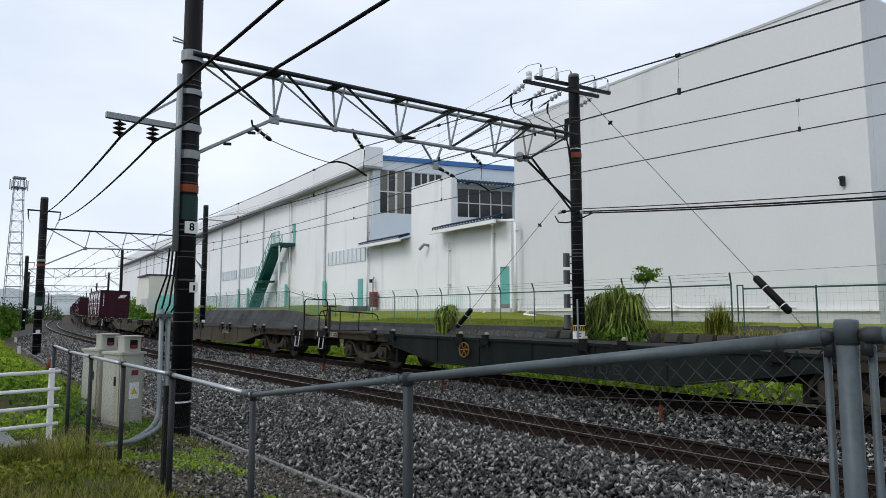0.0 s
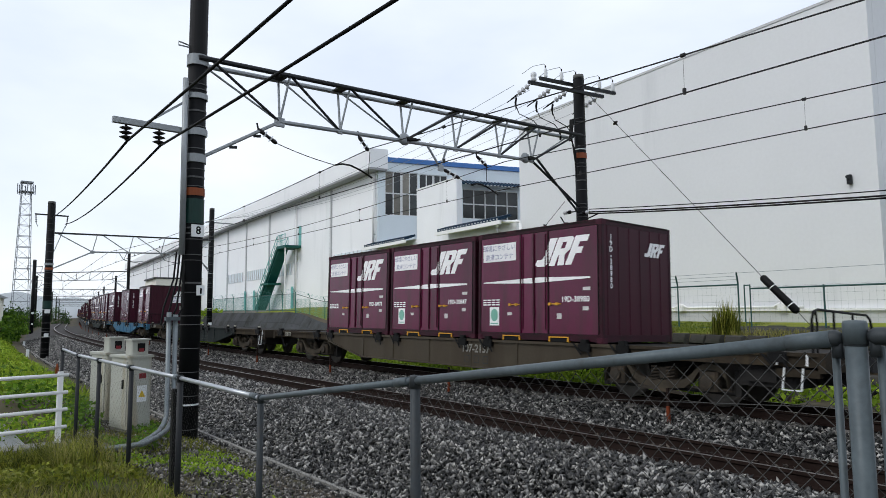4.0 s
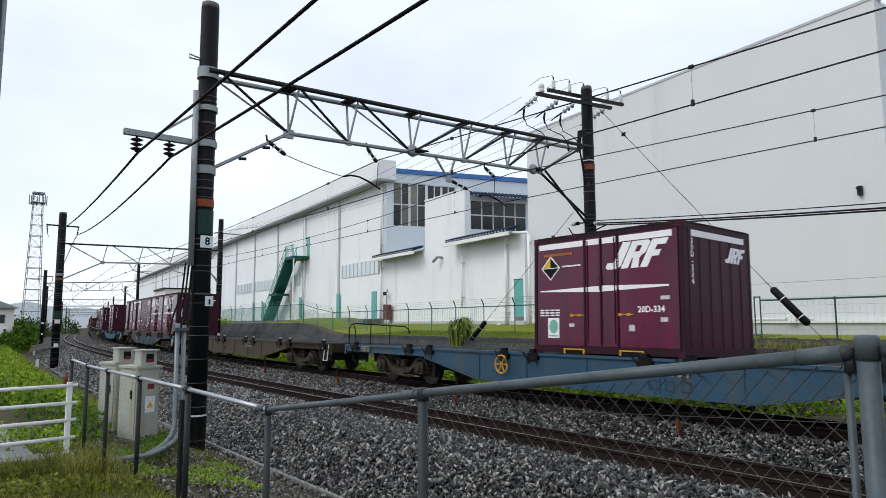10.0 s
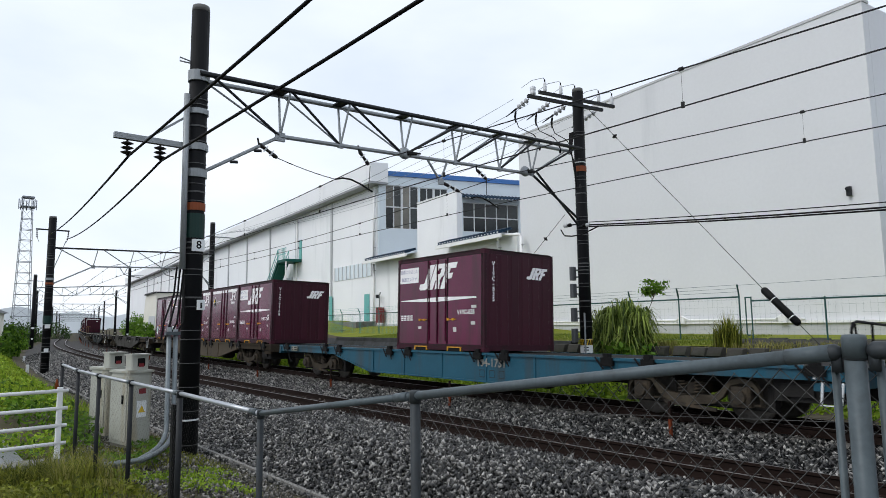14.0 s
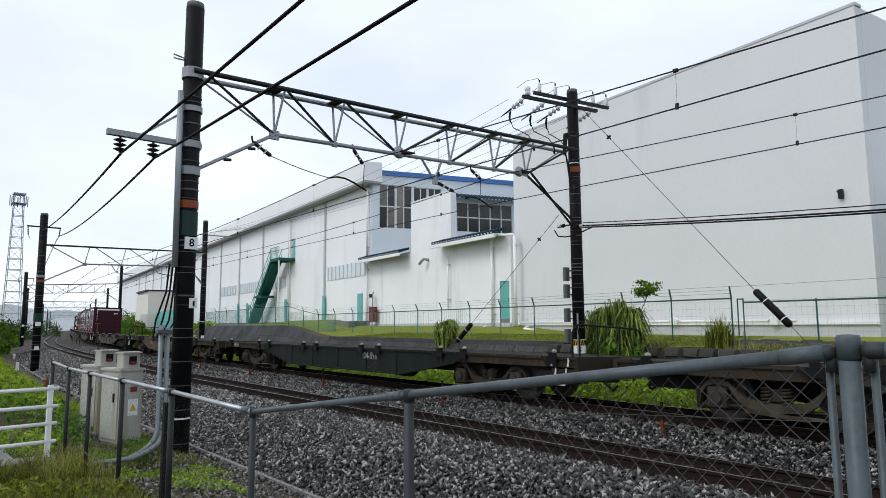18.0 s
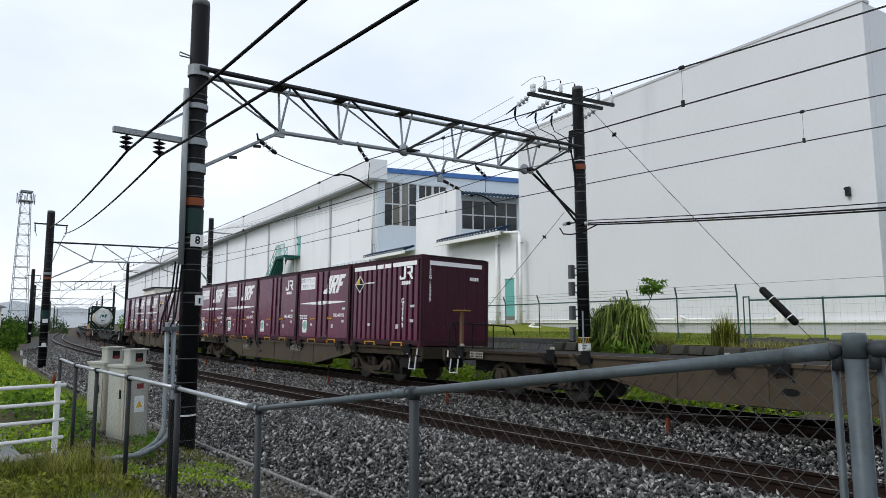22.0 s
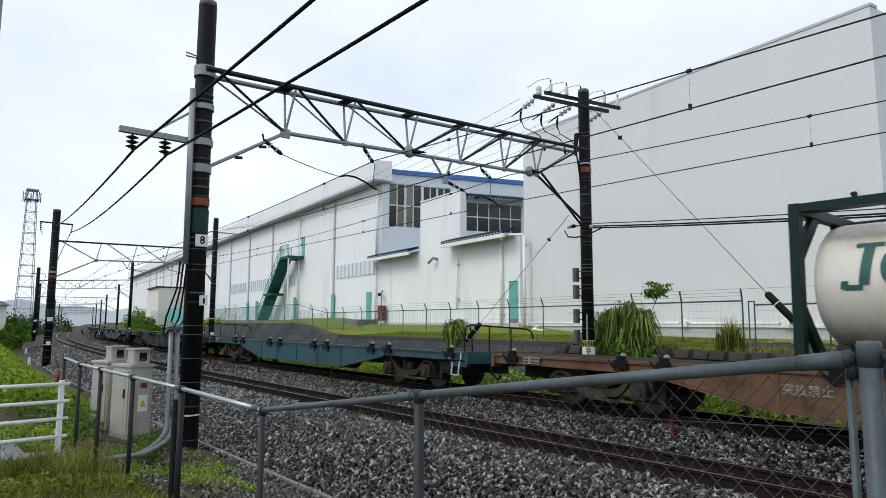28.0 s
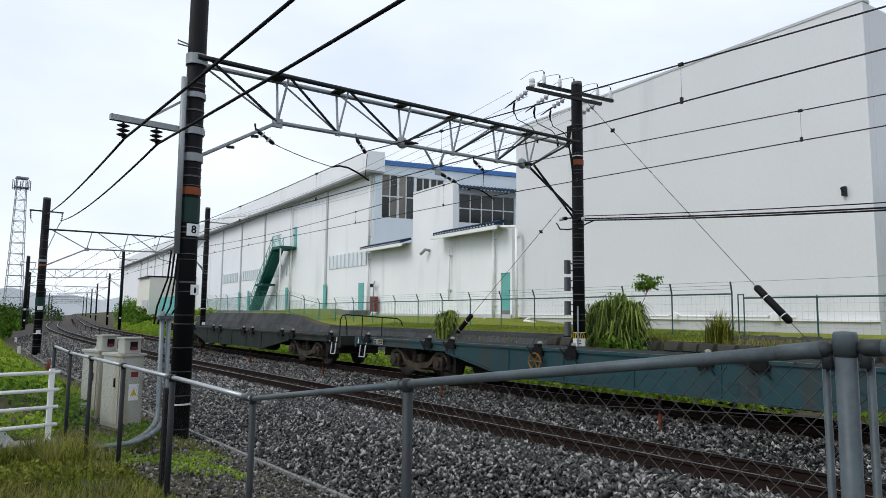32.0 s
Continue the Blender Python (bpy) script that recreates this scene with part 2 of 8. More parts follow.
def island_mat(name, dark, light, rough=0.85, leaf=0.0, spec=0.2, bias=1.0):
    """For joined small pieces: each piece its own shade."""
    m = bpy.data.materials.new(name)
    m.use_nodes = True
    n, l = m.node_tree.nodes, m.node_tree.links
    b = n["Principled BSDF"]
    b.inputs["Roughness"].default_value = rough
    b.inputs["Specular IOR Level"].default_value = spec
    g = n.new("ShaderNodeNewGeometry")
    ramp = n.new("ShaderNodeValToRGB")
    ramp.color_ramp.elements[0].color = (*dark, 1)
    ramp.color_ramp.elements[1].color = (*light, 1)
    pw = n.new("ShaderNodeMath")
    pw.operation = "POWER"
    pw.inputs[1].default_value = bias
    l.new(g.outputs["Random Per Island"], pw.inputs[0])
    l.new(pw.outputs[0], ramp.inputs["Fac"])
    co = n.new("ShaderNodeTexCoord")
    nz = n.new("ShaderNodeTexNoise")
    nz.inputs["Scale"].default_value = 0.8 if leaf else 30
    nz.inputs["Detail"].default_value = 4
    l.new(co.outputs["Object"], nz.inputs["Vector"])
    r = n.new("ShaderNodeMapRange")
    r.inputs["From Min"].default_value, r.inputs["From Max"].default_value = 0.3, 0.7
    r.inputs["To Min"].default_value, r.inputs["To Max"].default_value = 0.7, 1.25
    l.new(nz.outputs["Fac"], r.inputs["Value"])
    mu = n.new("ShaderNodeMixRGB")
    mu.blend_type = "MULTIPLY"
    mu.inputs[0].default_value = 1
    l.new(ramp.outputs[0], mu.inputs[1])
    l.new(r.outputs[0], mu.inputs[2])
    l.new(mu.outputs[0], b.inputs["Base Color"])
    if leaf:
        b.inputs["Subsurface Weight"].default_value = 0.0
        tr = n.new("ShaderNodeBsdfTranslucent")
        l.new(mu.outputs[0], tr.inputs["Color"])
        ms = n.new("ShaderNodeMixShader")
        ms.inputs[0].default_value = leaf
        l.new(b.outputs[0], ms.inputs[1])
        l.new(tr.outputs[0], ms.inputs[2])
        l.new(ms.outputs[0], n["Material Output"].inputs["Surface"])
    return m


M_SOIL = mat("soil", (0.075, 0.061, 0.043), 0.95, 0.45, 0.8, 25, 0.5, second=(0.055, 0.07, 0.02), second_amount=0.5, second_scale=0.5, spec=0.15)
# near-black on purpose: paints the shade in the gaps between loose stones
M_GAPSHADE = mat("ballast_gap_shade", (0.006, 0.006, 0.006), 0.95, 0.6, 6, 45, 1.0, bump_dist=0.03, spec=0.1)
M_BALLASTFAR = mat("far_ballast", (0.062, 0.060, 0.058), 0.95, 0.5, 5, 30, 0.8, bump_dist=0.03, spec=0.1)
M_STONE = island_mat("ballast_stone", (0.007, 0.007, 0.007), (0.43, 0.418, 0.388), 0.36, spec=0.42, bias=3.4)
M_STONERUST = island_mat("rusty_ballast_stone", (0.006, 0.005, 0.004), (0.13, 0.105, 0.085), 0.6, spec=0.25, bias=2.6)
M_GRAVEL = island_mat("pale_gravel", (0.03, 0.028, 0.025), (0.36, 0.34, 0.31), 0.7, spec=0.2, bias=2.0)
M_RAIL = mat("rail_rust", (0.015, 0.0085, 0.0065), 0.8, 0.3, 5, 60, 0.2, spec=0.12)
M_RAILTOP = mat("rail_head", (0.22, 0.20, 0.19), 0.35, 0.2, 5, 60, 0.05, metal=0.8)
M_SLEEPER = mat("sleeper_concrete", (0.13, 0.125, 0.115), 0.9, 0.25, 4, 40, 0.3, object_vary=0.15, spec=0.15)
M_WALL = mat("white_cladding", (0.83, 0.84, 0.85), 0.55, 0.05, 0.25, 8, 0.03, second=(0.64, 0.66, 0.67), second_amount=0.15, second_scale=0.35, streak=True)
M_WALL2 = mat("white_render", (0.82, 0.83, 0.84), 0.7, 0.07, 0.4, 14, 0.06, second=(0.60, 0.61, 0.62), second_amount=0.25, second_scale=0.5, streak=True)
M_PALEBLUE = mat("pale_blue_panel", (0.66, 0.73, 0.77), 0.6, 0.06, 0.5, 10, 0.03)
M_TRIM = mat("grey_trim", (0.50, 0.51, 0.52), 0.6, 0.1, 1, 12, 0.05)
# mid grey; on the soffit it stands for the shade under the eaves
M_SHADOWTRIM = mat("soffit_shade_grey", (0.30, 0.31, 0.32), 0.7, 0.1, 1, 12, 0.05)
M_BLUE = mat("blue_trim", (0.05, 0.16, 0.42), 0.4, 0.15, 1, 15, 0.05)
M_AWN = mat("blue_awning", (0.008, 0.03, 0.06), 0.5, 0.2, 2, 15, 0.05, spec=0.2)
M_WHITE = mat("white_paint", (0.80, 0.80, 0.79), 0.5, 0.08, 3, 30, 0.04)
M_WINDOW = mat("dark_window_glass", (0.032, 0.036, 0.036), 0.12, 0.4, 0.7, 6, 0.02, spec=0.35, object_vary=0.6)
M_BLIND = mat("window_with_blind", (0.16, 0.15, 0.125), 0.2, 0.3, 1.5, 10, 0.02, spec=0.4, object_vary=0.3)
M_FRAME = mat("grey_window_frame", (0.62, 0.63, 0.63), 0.5, 0.1, 3, 30, 0.03)
M_TEAL = mat("teal_door", (0.13, 0.40, 0.37), 0.5, 0.1, 1, 20, 0.04)
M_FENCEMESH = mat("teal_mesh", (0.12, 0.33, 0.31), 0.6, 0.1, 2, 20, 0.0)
M_GREEN = mat("green_stair_paint", (0.008, 0.085, 0.07), 0.6, 0.15, 2, 20, 0.05, spec=0.2)
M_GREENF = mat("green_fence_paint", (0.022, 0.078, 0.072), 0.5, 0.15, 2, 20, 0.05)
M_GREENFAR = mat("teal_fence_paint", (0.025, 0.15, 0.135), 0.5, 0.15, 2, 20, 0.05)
M_CONC = mat("concrete", (0.20, 0.195, 0.18), 0.9, 0.25, 0.8, 20, 0.3, second=(0.10, 0.095, 0.085), second_amount=0.4, second_scale=0.6, spec=0.2)
M_PAVING = mat("wet_paving", (0.12, 0.125, 0.13), 0.35, 0.25, 0.6, 30, 0.2, second=(0.07, 0.075, 0.07), second_amount=0.4, second_scale=0.8, spec=0.4)
M_SLAB = mat("stained_slab", (0.10, 0.085, 0.062), 0.9, 0.3, 0.8, 20, 0.3, second=(0.05, 0.045, 0.03), second_amount=0.5, second_scale=0.9, spec=0.15)
M_BANK = mat("bank_concrete", (0.06, 0.063, 0.066), 0.9, 0.25, 0.7, 14, 0.4, second=(0.035, 0.038, 0.033), second_amount=0.5, second_scale=0.8, object_vary=0.12, spec=0.15)
M_ROCK = mat("dark_stone", (0.054, 0.052, 0.046), 0.9, 0.35, 1.5, 20, 0.5, second=(0.02, 0.026, 0.014), second_amount=0.5, object_vary=0.2, spec=0.1)
M_POLE = mat("pole_dark", (0.0055, 0.006, 0.007), 0.6, 0.3, 2, 30, 0.1, spec=0.12)
M_POLECONC = mat("pole_concrete", (0.12, 0.12, 0.115), 0.85, 0.2, 2, 30, 0.15)
M_POLEBAND = mat("steel_strap", (0.085, 0.086, 0.086), 0.6, 0.3, 5, 40, 0.05, metal=0.2)
M_GALV = mat("galvanised_steel", (0.27, 0.29, 0.30), 0.5, 0.18, 3, 35, 0.06, metal=0.35)
M_STEELDARK = mat("dark_galvanised_steel", (0.022, 0.024, 0.026), 0.55, 0.2, 3, 30, 0.08, metal=0.2, spec=0.2)
M_FENCE = mat("fence_grey_steel", (0.078, 0.097, 0.106), 0.45, 0.3, 6, 50, 0.08, metal=0.1, spec=0.2, second=(0.06, 0.068, 0.07), second_amount=0.35, second_scale=9)
M_RAILPIPE = mat("bare_galvanised_rail", (0.36, 0.38, 0.40), 0.35, 0.2, 6, 50, 0.05, metal=0.5)
M_MESH = mat("fence_mesh_wire", (0.07, 0.07, 0.068), 0.6, 0.2, 5, 40, 0.0, spec=0.2)
M_WIRE = mat("black_cable", (0.006, 0.006, 0.006), 0.6, 0.2, 5, 40, 0.0, spec=0.1)
M_WIREL = mat("copper_wire", (0.03, 0.03, 0.03), 0.6, 0.2, 5, 40, 0.0, spec=0.1)
M_INSUL = mat("brown_insulator", (0.014, 0.011, 0.010), 0.35, 0.2, 5, 40, 0.0, spec=0.3)
M_INSULW = mat("white_insulator", (0.62, 0.64, 0.65), 0.3, 0.1, 5, 40, 0.0)
M_ORANGE = mat("orange_band", (0.22, 0.05, 0.012), 0.5, 0.15, 5, 40, 0.03)
M_SIGN = mat("sign_white", (0.72, 0.74, 0.74), 0.5, 0.05, 5, 40, 0.0)
M_SIGNGREEN = mat("sign_green", (0.003, 0.028, 0.022), 0.5, 0.1, 5, 40, 0.0)
M_BLACK = mat("black_paint", (0.007, 0.007, 0.007), 0.55, 0.2, 5, 40, 0.02, spec=0.12)
M_CABINET = mat("cabinet_beige", (0.37, 0.375, 0.33), 0.55, 0.12, 2, 30, 0.05, second=(0.30, 0.255, 0.165), second_amount=0.5, second_scale=2, streak=True)
M_PIPE = mat("weathered_conduit_steel", (0.17, 0.195, 0.205), 0.4, 0.25, 4, 40, 0.06, metal=0.4, second=(0.06, 0.06, 0.055), second_amount=0.4, second_scale=5, streak=True)
M_BOXGREY = mat("grey_box_plastic", (0.10, 0.105, 0.11), 0.5, 0.15, 4, 30, 0.05)
M_YELLOW = mat("yellow_paint", (0.60, 0.29, 0.02), 0.5, 0.2, 6, 40, 0.05, second=(0.20, 0.10, 0.03), second_amount=0.3, second_scale=12)
M_OCHRE = mat("dull_ochre_paint", (0.20, 0.10, 0.012), 0.6, 0.25, 6, 40, 0.05, second=(0.08, 0.045, 0.02), second_amount=0.4, second_scale=12)
M_RED = mat("red_paint", (0.17, 0.016, 0.02), 0.5, 0.15, 5, 40, 0.03)
M_RUSTPEG = mat("rusty_peg", (0.13, 0.028, 0.010), 0.8, 0.3, 8, 50, 0.2, spec=0.15)
M_GRASS = island_mat("grass_blade", (0.07, 0.13, 0.008), (0.30, 0.40, 0.035), 0.75, leaf=0.35)
M_GRASSLAWN = island_mat("mown_blade", (0.09, 0.13, 0.012), (0.20, 0.25, 0.035), 0.75, leaf=0.3)
M_GRASSDRY = island_mat("dry_grass_blade", (0.13, 0.14, 0.03), (0.30, 0.27, 0.09), 0.8, leaf=0.3)
M_GRASSMID = island_mat("clump_blade", (0.045, 0.062, 0.008), (0.30, 0.31, 0.045), 0.75, leaf=0.3, bias=1.6)
M_REED = island_mat("reed_blade", (0.025, 0.05, 0.007), (0.34, 0.43, 0.09), 0.6, leaf=0.35, bias=1.35)
M_FENCEPOST = mat("fence_post_steel", (0.032, 0.038, 0.042), 0.55, 0.25, 6, 50, 0.1, metal=0.2, second=(0.035, 0.033, 0.03), second_amount=0.4, second_scale=9)
M_LEAF = island_mat("leaf", (0.03, 0.08, 0.008), (0.16, 0.30, 0.025), 0.6, leaf=0.35)
M_WEED = island_mat("weed_leaf", (0.05, 0.07, 0.008), (0.25, 0.27, 0.03), 0.6, leaf=0.35)
M_LEAFB = island_mat("bright_leaf", (0.10, 0.20, 0.01), (0.34, 0.46, 0.04), 0.6, leaf=0.35)
M_LEAFDARK = island_mat("dark_leaf", (0.02, 0.05, 0.012), (0.06, 0.12, 0.025), 0.6, leaf=0.3)
M_LAWN = mat("lawn", (0.165, 0.19, 0.024), 0.95, 0.35, 0.7, 30, 0.4, second=(0.20, 0.20, 0.05), second_amount=0.3, second_scale=0.4, spec=0.1)
M_BARK = mat("bark", (0.07, 0.05, 0.035), 0.9, 0.3, 6, 40, 0.4)
# backdrop colours paled towards the sky: haze painted into the base colour
M_HILL = mat("hill_painted_haze", (0.74, 0.78, 0.80), 1.0, 0.1, 0.02, 0.3, 0.0)
M_MIST = mat("distance_painted_haze", (0.60, 0.64, 0.66), 1.0, 0.06, 0.02, 0.3, 0.0, spec=0.0)
M_TOWER = mat("tower_steel", (0.24, 0.26, 0.28), 0.6, 0.15, 1, 10, 0.0)
M_BEIGEB = mat("beige_cladding", (0.72, 0.70, 0.62), 0.7, 0.08, 0.5, 10, 0.03)
M_TEALP = mat("teal_panel_fence", (0.12, 0.40, 0.37), 0.6, 0.1, 0.8, 10, 0.03)
M_NAVY = mat("navy_paint", (0.015, 0.018, 0.035), 0.5, 0.1, 3, 30, 0.0, spec=0.2)
M_WALLW = mat("warehouse_cladding", (0.67, 0.68, 0.69), 0.55, 0.05, 0.25, 8, 0.03, second=(0.54, 0.555, 0.57), second_amount=0.15, second_scale=0.35, streak=True)
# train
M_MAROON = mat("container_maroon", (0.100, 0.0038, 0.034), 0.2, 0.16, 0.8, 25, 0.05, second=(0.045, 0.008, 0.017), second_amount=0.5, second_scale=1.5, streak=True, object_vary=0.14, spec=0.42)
# darker copy of the side maroon; puts shade into the end walls
M_MAROOND = mat("container_shade_maroon", (0.040, 0.0045, 0.013), 0.45, 0.12, 0.8, 25, 0.04, object_vary=0.12, spec=0.2)
M_MAROONFRAME = mat("container_frame_maroon", (0.030, 0.0042, 0.011), 0.5, 0.25, 2, 30, 0.06, second=(0.012, 0.006, 0.006), second_amount=0.5, second_scale=2.5, object_vary=0.12, spec=0.2)
M_RUSTEDGE = mat("rusted_edge", (0.014, 0.010, 0.010), 0.75, 0.4, 6, 40, 0.2, second=(0.07, 0.022, 0.03), second_amount=0.35, second_scale=3, spec=0.15)
M_PLATE = mat("dull_white_plate", (0.55, 0.53, 0.52), 0.6, 0.2, 8, 40, 0.0)
M_MAROONROOF = mat("container_roof", (0.05, 0.008, 0.018), 0.6, 0.2, 1, 25, 0.04, spec=0.2)
M_DECAL = mat("decal_white", (0.86, 0.85, 0.85), 0.5, 0.08, 4, 40, 0.0)
M_GRIMYWHITE = mat("grimy_white_plate", (0.26, 0.25, 0.21), 0.7, 0.3, 6, 40, 0.05)
M_DECALDULL = mat("faded_white_letters", (0.24, 0.235, 0.21), 0.6, 0.3, 8, 40, 0.0)
M_MARK = mat("faint_stencil", (0.028, 0.032, 0.035), 0.7, 0.3, 8, 40, 0.0)
M_ORANGETEXT = mat("orange_letters", (0.42, 0.14, 0.03), 0.6, 0.3, 8, 40, 0.0)
M_DECALG = mat("decal_green", (0.18, 0.42, 0.33), 0.5, 0.2, 8, 40, 0.0)
M_DECALB = mat("decal_blue_letters", (0.30, 0.30, 0.42), 0.5, 0.2, 8, 40, 0.0)
M_DIAY = mat("hazard_yellow", (0.62, 0.42, 0.03), 0.5, 0.1, 8, 40, 0.0)
M_BOGIE = mat("bogie_grime", (0.036, 0.031, 0.025), 0.85, 0.45, 4, 30, 0.2, second=(0.085, 0.064, 0.043), second_amount=0.35, second_scale=3, spec=0.12)
M_BOGIEFRAME = mat("bogie_frame_grime", (0.048, 0.040, 0.029), 0.85, 0.4, 3, 30, 0.15, second=(0.035, 0.029, 0.022), second_amount=0.5, second_scale=2.5, spec=0.12, object_vary=0.35)
M_WHEEL = mat("wheel_steel", (0.075, 0.068, 0.06), 0.65, 0.3, 5, 30, 0.1, metal=0.2, spec=0.2)
PAINTS = {
    "slate": mat("wagon_slate_blue", (0.0224, 0.0496, 0.0656), 0.5, 0.2, 0.8, 25, 0.05, second=(0.05, 0.05, 0.045), second_amount=0.3, second_scale=1.2, streak=True),
    "azure": mat("wagon_azure", (0.011, 0.078, 0.122), 0.5, 0.2, 0.8, 25, 0.05, second=(0.04, 0.045, 0.045), second_amount=0.4, second_scale=1.2, streak=True),
    "blue": mat("wagon_blue", (0.010, 0.105, 0.20), 0.5, 0.2, 0.8, 25, 0.05, second=(0.05, 0.07, 0.08), second_amount=0.35, second_scale=1.2, streak=True),
    "steel": mat("wagon_steel_blue", (0.024, 0.068, 0.112), 0.5, 0.2, 0.8, 25, 0.05, second=(0.06, 0.07, 0.07), second_amount=0.4, second_scale=1.2, streak=True),
    "teal": mat("wagon_teal", (0.012, 0.050, 0.058), 0.5, 0.2, 0.8, 25, 0.05, second=(0.04, 0.036, 0.03), second_amount=0.45, second_scale=1.2, streak=True),
    "green": mat("wagon_grey_green", (0.0145, 0.0218, 0.0198), 0.6, 0.2, 0.8, 25, 0.05, second=(0.036, 0.03, 0.024), second_amount=0.45, second_scale=1.2, streak=True, spec=0.14),
    "dark": mat("wagon_dark_green", (0.0066, 0.0112, 0.0106), 0.65, 0.2, 0.8, 25, 0.05, second=(0.022, 0.019, 0.016), second_amount=0.4, second_scale=1.2, streak=True, spec=0.14),
    "beige": mat("wagon_beige", (0.0554, 0.0409, 0.0231), 0.6, 0.25, 0.8, 25, 0.05, second=(0.048, 0.032, 0.017), second_amount=0.55, second_scale=1.2, streak=True),
    "grey": mat("wagon_warm_grey", (0.099, 0.0977, 0.0825), 0.6, 0.2, 0.8, 25, 0.05, second=(0.14, 0.11, 0.08), second_amount=0.4, second_scale=1.2, streak=True),
    "rust": mat("wagon_rust_brown", (0.145, 0.076, 0.040), 0.65, 0.3, 1.6, 25, 0.06, second=(0.06, 0.030, 0.015), second_amount=0.6, second_scale=1.6),
}
PAINTS["aqua"] = mat("wagon_dull_aqua", (0.014, 0.066, 0.080), 0.5, 0.2, 0.8, 25, 0.05, second=(0.04, 0.05, 0.05), second_amount=0.4, second_scale=1.2, streak=True)
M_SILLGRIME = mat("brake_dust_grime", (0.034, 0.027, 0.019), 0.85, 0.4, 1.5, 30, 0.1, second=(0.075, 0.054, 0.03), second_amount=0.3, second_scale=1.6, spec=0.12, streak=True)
PAINTS["tan"] = mat("wagon_stained_tan", (0.0693, 0.0502, 0.0264), 0.65, 0.3, 0.8, 25, 0.05, second=(0.045, 0.027, 0.012), second_amount=0.65, second_scale=1.0, streak=True)
PAINTS["dun"] = mat("wagon_grimy_dun", (0.0502, 0.0396, 0.0251), 0.65, 0.25, 0.8, 25, 0.05, second=(0.038, 0.027, 0.015), second_amount=0.55, second_scale=1.0, streak=True)
PAINTS["olive"] = mat("wagon_dark_olive", (0.0306, 0.027, 0.0207), 0.65, 0.25, 0.8, 25, 0.05, second=(0.022, 0.018, 0.013), second_amount=0.5, second_scale=1.0, streak=True)
M_DECK = mat("wagon_deck", (0.022, 0.021, 0.02), 0.85, 0.3, 2, 30, 0.1, spec=0.12)
M_TANK = mat("tank_cream", (0.70, 0.66, 0.58), 0.3, 0.08, 0.8, 20, 0.03, spec=0.5, second=(0.48, 0.39, 0.29), second_amount=0.35, second_scale=1.0, streak=True)
M_TANKFRAME = mat("tank_frame_green", (0.004, 0.020, 0.017), 0.45, 0.15, 2, 30, 0.03, spec=0.2)
M_TANKLETTER = mat("tank_lettering", (0.02, 0.10, 0.09), 0.5, 0.1, 8, 40, 0.0)

# ---- ground, banks and track bed ----
PROFILE = ((-400, 0.0), (-30, 0.0), (-10.4, 0.06), (-9.4, -0.02), (-8.4, -0.42), (-7.75, -0.6), (-7.45, -0.62), (-6.05, -0.17), (-5.2, -0.12),
           (-4.17, -0.2), (-3.0, -0.27), (-2.0, -0.25), (-1.2, -0.2), (1.2, -0.2), (1.9, -0.28), (2.9, -0.6), (4.0, -0.5), (5.05, 0.98),
           (5.6, 1.02), (8.4, 1.16), (11.0, 1.33), (13.6, 1.62), (500, 1.62))


def smooth(a, b, x):
    t = np.clip((np.asarray(x, float) - a) / (b - a), 0, 1)
    return t * t * (3 - 2 * t)


def ground_z(x, y):
    """The height of the ground at a place."""
    x, y = np.asarray(x, float), np.asarray(y, float)
    o, s = across_of(x, y)
    z = np.interp(o, [p[0] for p in PROFILE], [p[1] for p in PROFILE])
    left = smooth(-30.6, -36, x)
    z = z + left * 0.66 * smooth(4.0, 5.05, o) * (1 - smooth(5.5, 6.8, o))
    z = z + 0.5 * smooth(-40.5, -47.5, x) * smooth(9.0, 10, o)
    z = z - 0.29 * smooth(-7.4, -9.4, x) * (1 - smooth(-13, -16, x)) * smooth(-14, -11, o) * (1 - smooth(-9.3, -8.5, o))
    z = z + 0.5 * smooth(-4.4, -0.6, x) * (1 - smooth(-9.6, -8.2, o)) * smooth(-30, -20, o)
    z = z - 0.26 * smooth(9.5, 12.5, o) * smooth(-25, -19, x)
    low_bank = np.interp(o, (2.5, 3.2, 4.2, 6.5, 9.5, 14.0, 500), (-0.5, -0.6, -0.5, 0.1, 1.2, 1.62, 1.62))
    z = np.where(o > 2.5, z + (np.minimum(low_bank, z) - z) * smooth(-54, -66, x), z)
    far = smooth(-60, -110, x)
    z = np.where(o < -7.8, z * (1 - far) - 0.35 * far, z)
    return z


def grid_mesh(name, xs, ys, material, lift=0.0):
    X, Y = np.meshgrid(xs, ys)
    Z = ground_z(X, Y) + lift
    nx, ny = len(xs), len(ys)
    i = np.arange((ny - 1) * (nx - 1))
    a = (i // (nx - 1)) * nx + i % (nx - 1)
    return raw_mesh(name, np.stack([X.ravel(), Y.ravel(), Z.ravel()], 1), np.stack([a, a + 1, a + nx + 1, a + nx], 1), material)


def spread(*steps):
    out = []
    for a, b, d in steps:
        out += list(np.arange(a, b, d))
    return np.array(out + [steps[-1][1]])


tagged(new("ground", grid_mesh("ground", spread((-1500, -300, 100), (-300, -120, 10), (-120, -40, 2.0), (-40, 12, 0.5), (12, 100, 8), (100, 1500, 200)),
                                        spread((-1500, -100, 100), (-100, -10, 6), (-10, 0, 1), (0, 20, 0.22), (20, 40, 0.8), (40, 100, 4), (100, 1500, 100)), M_SOIL)),
                "damp grassy earth beside the railway", "ground", kind="structure")


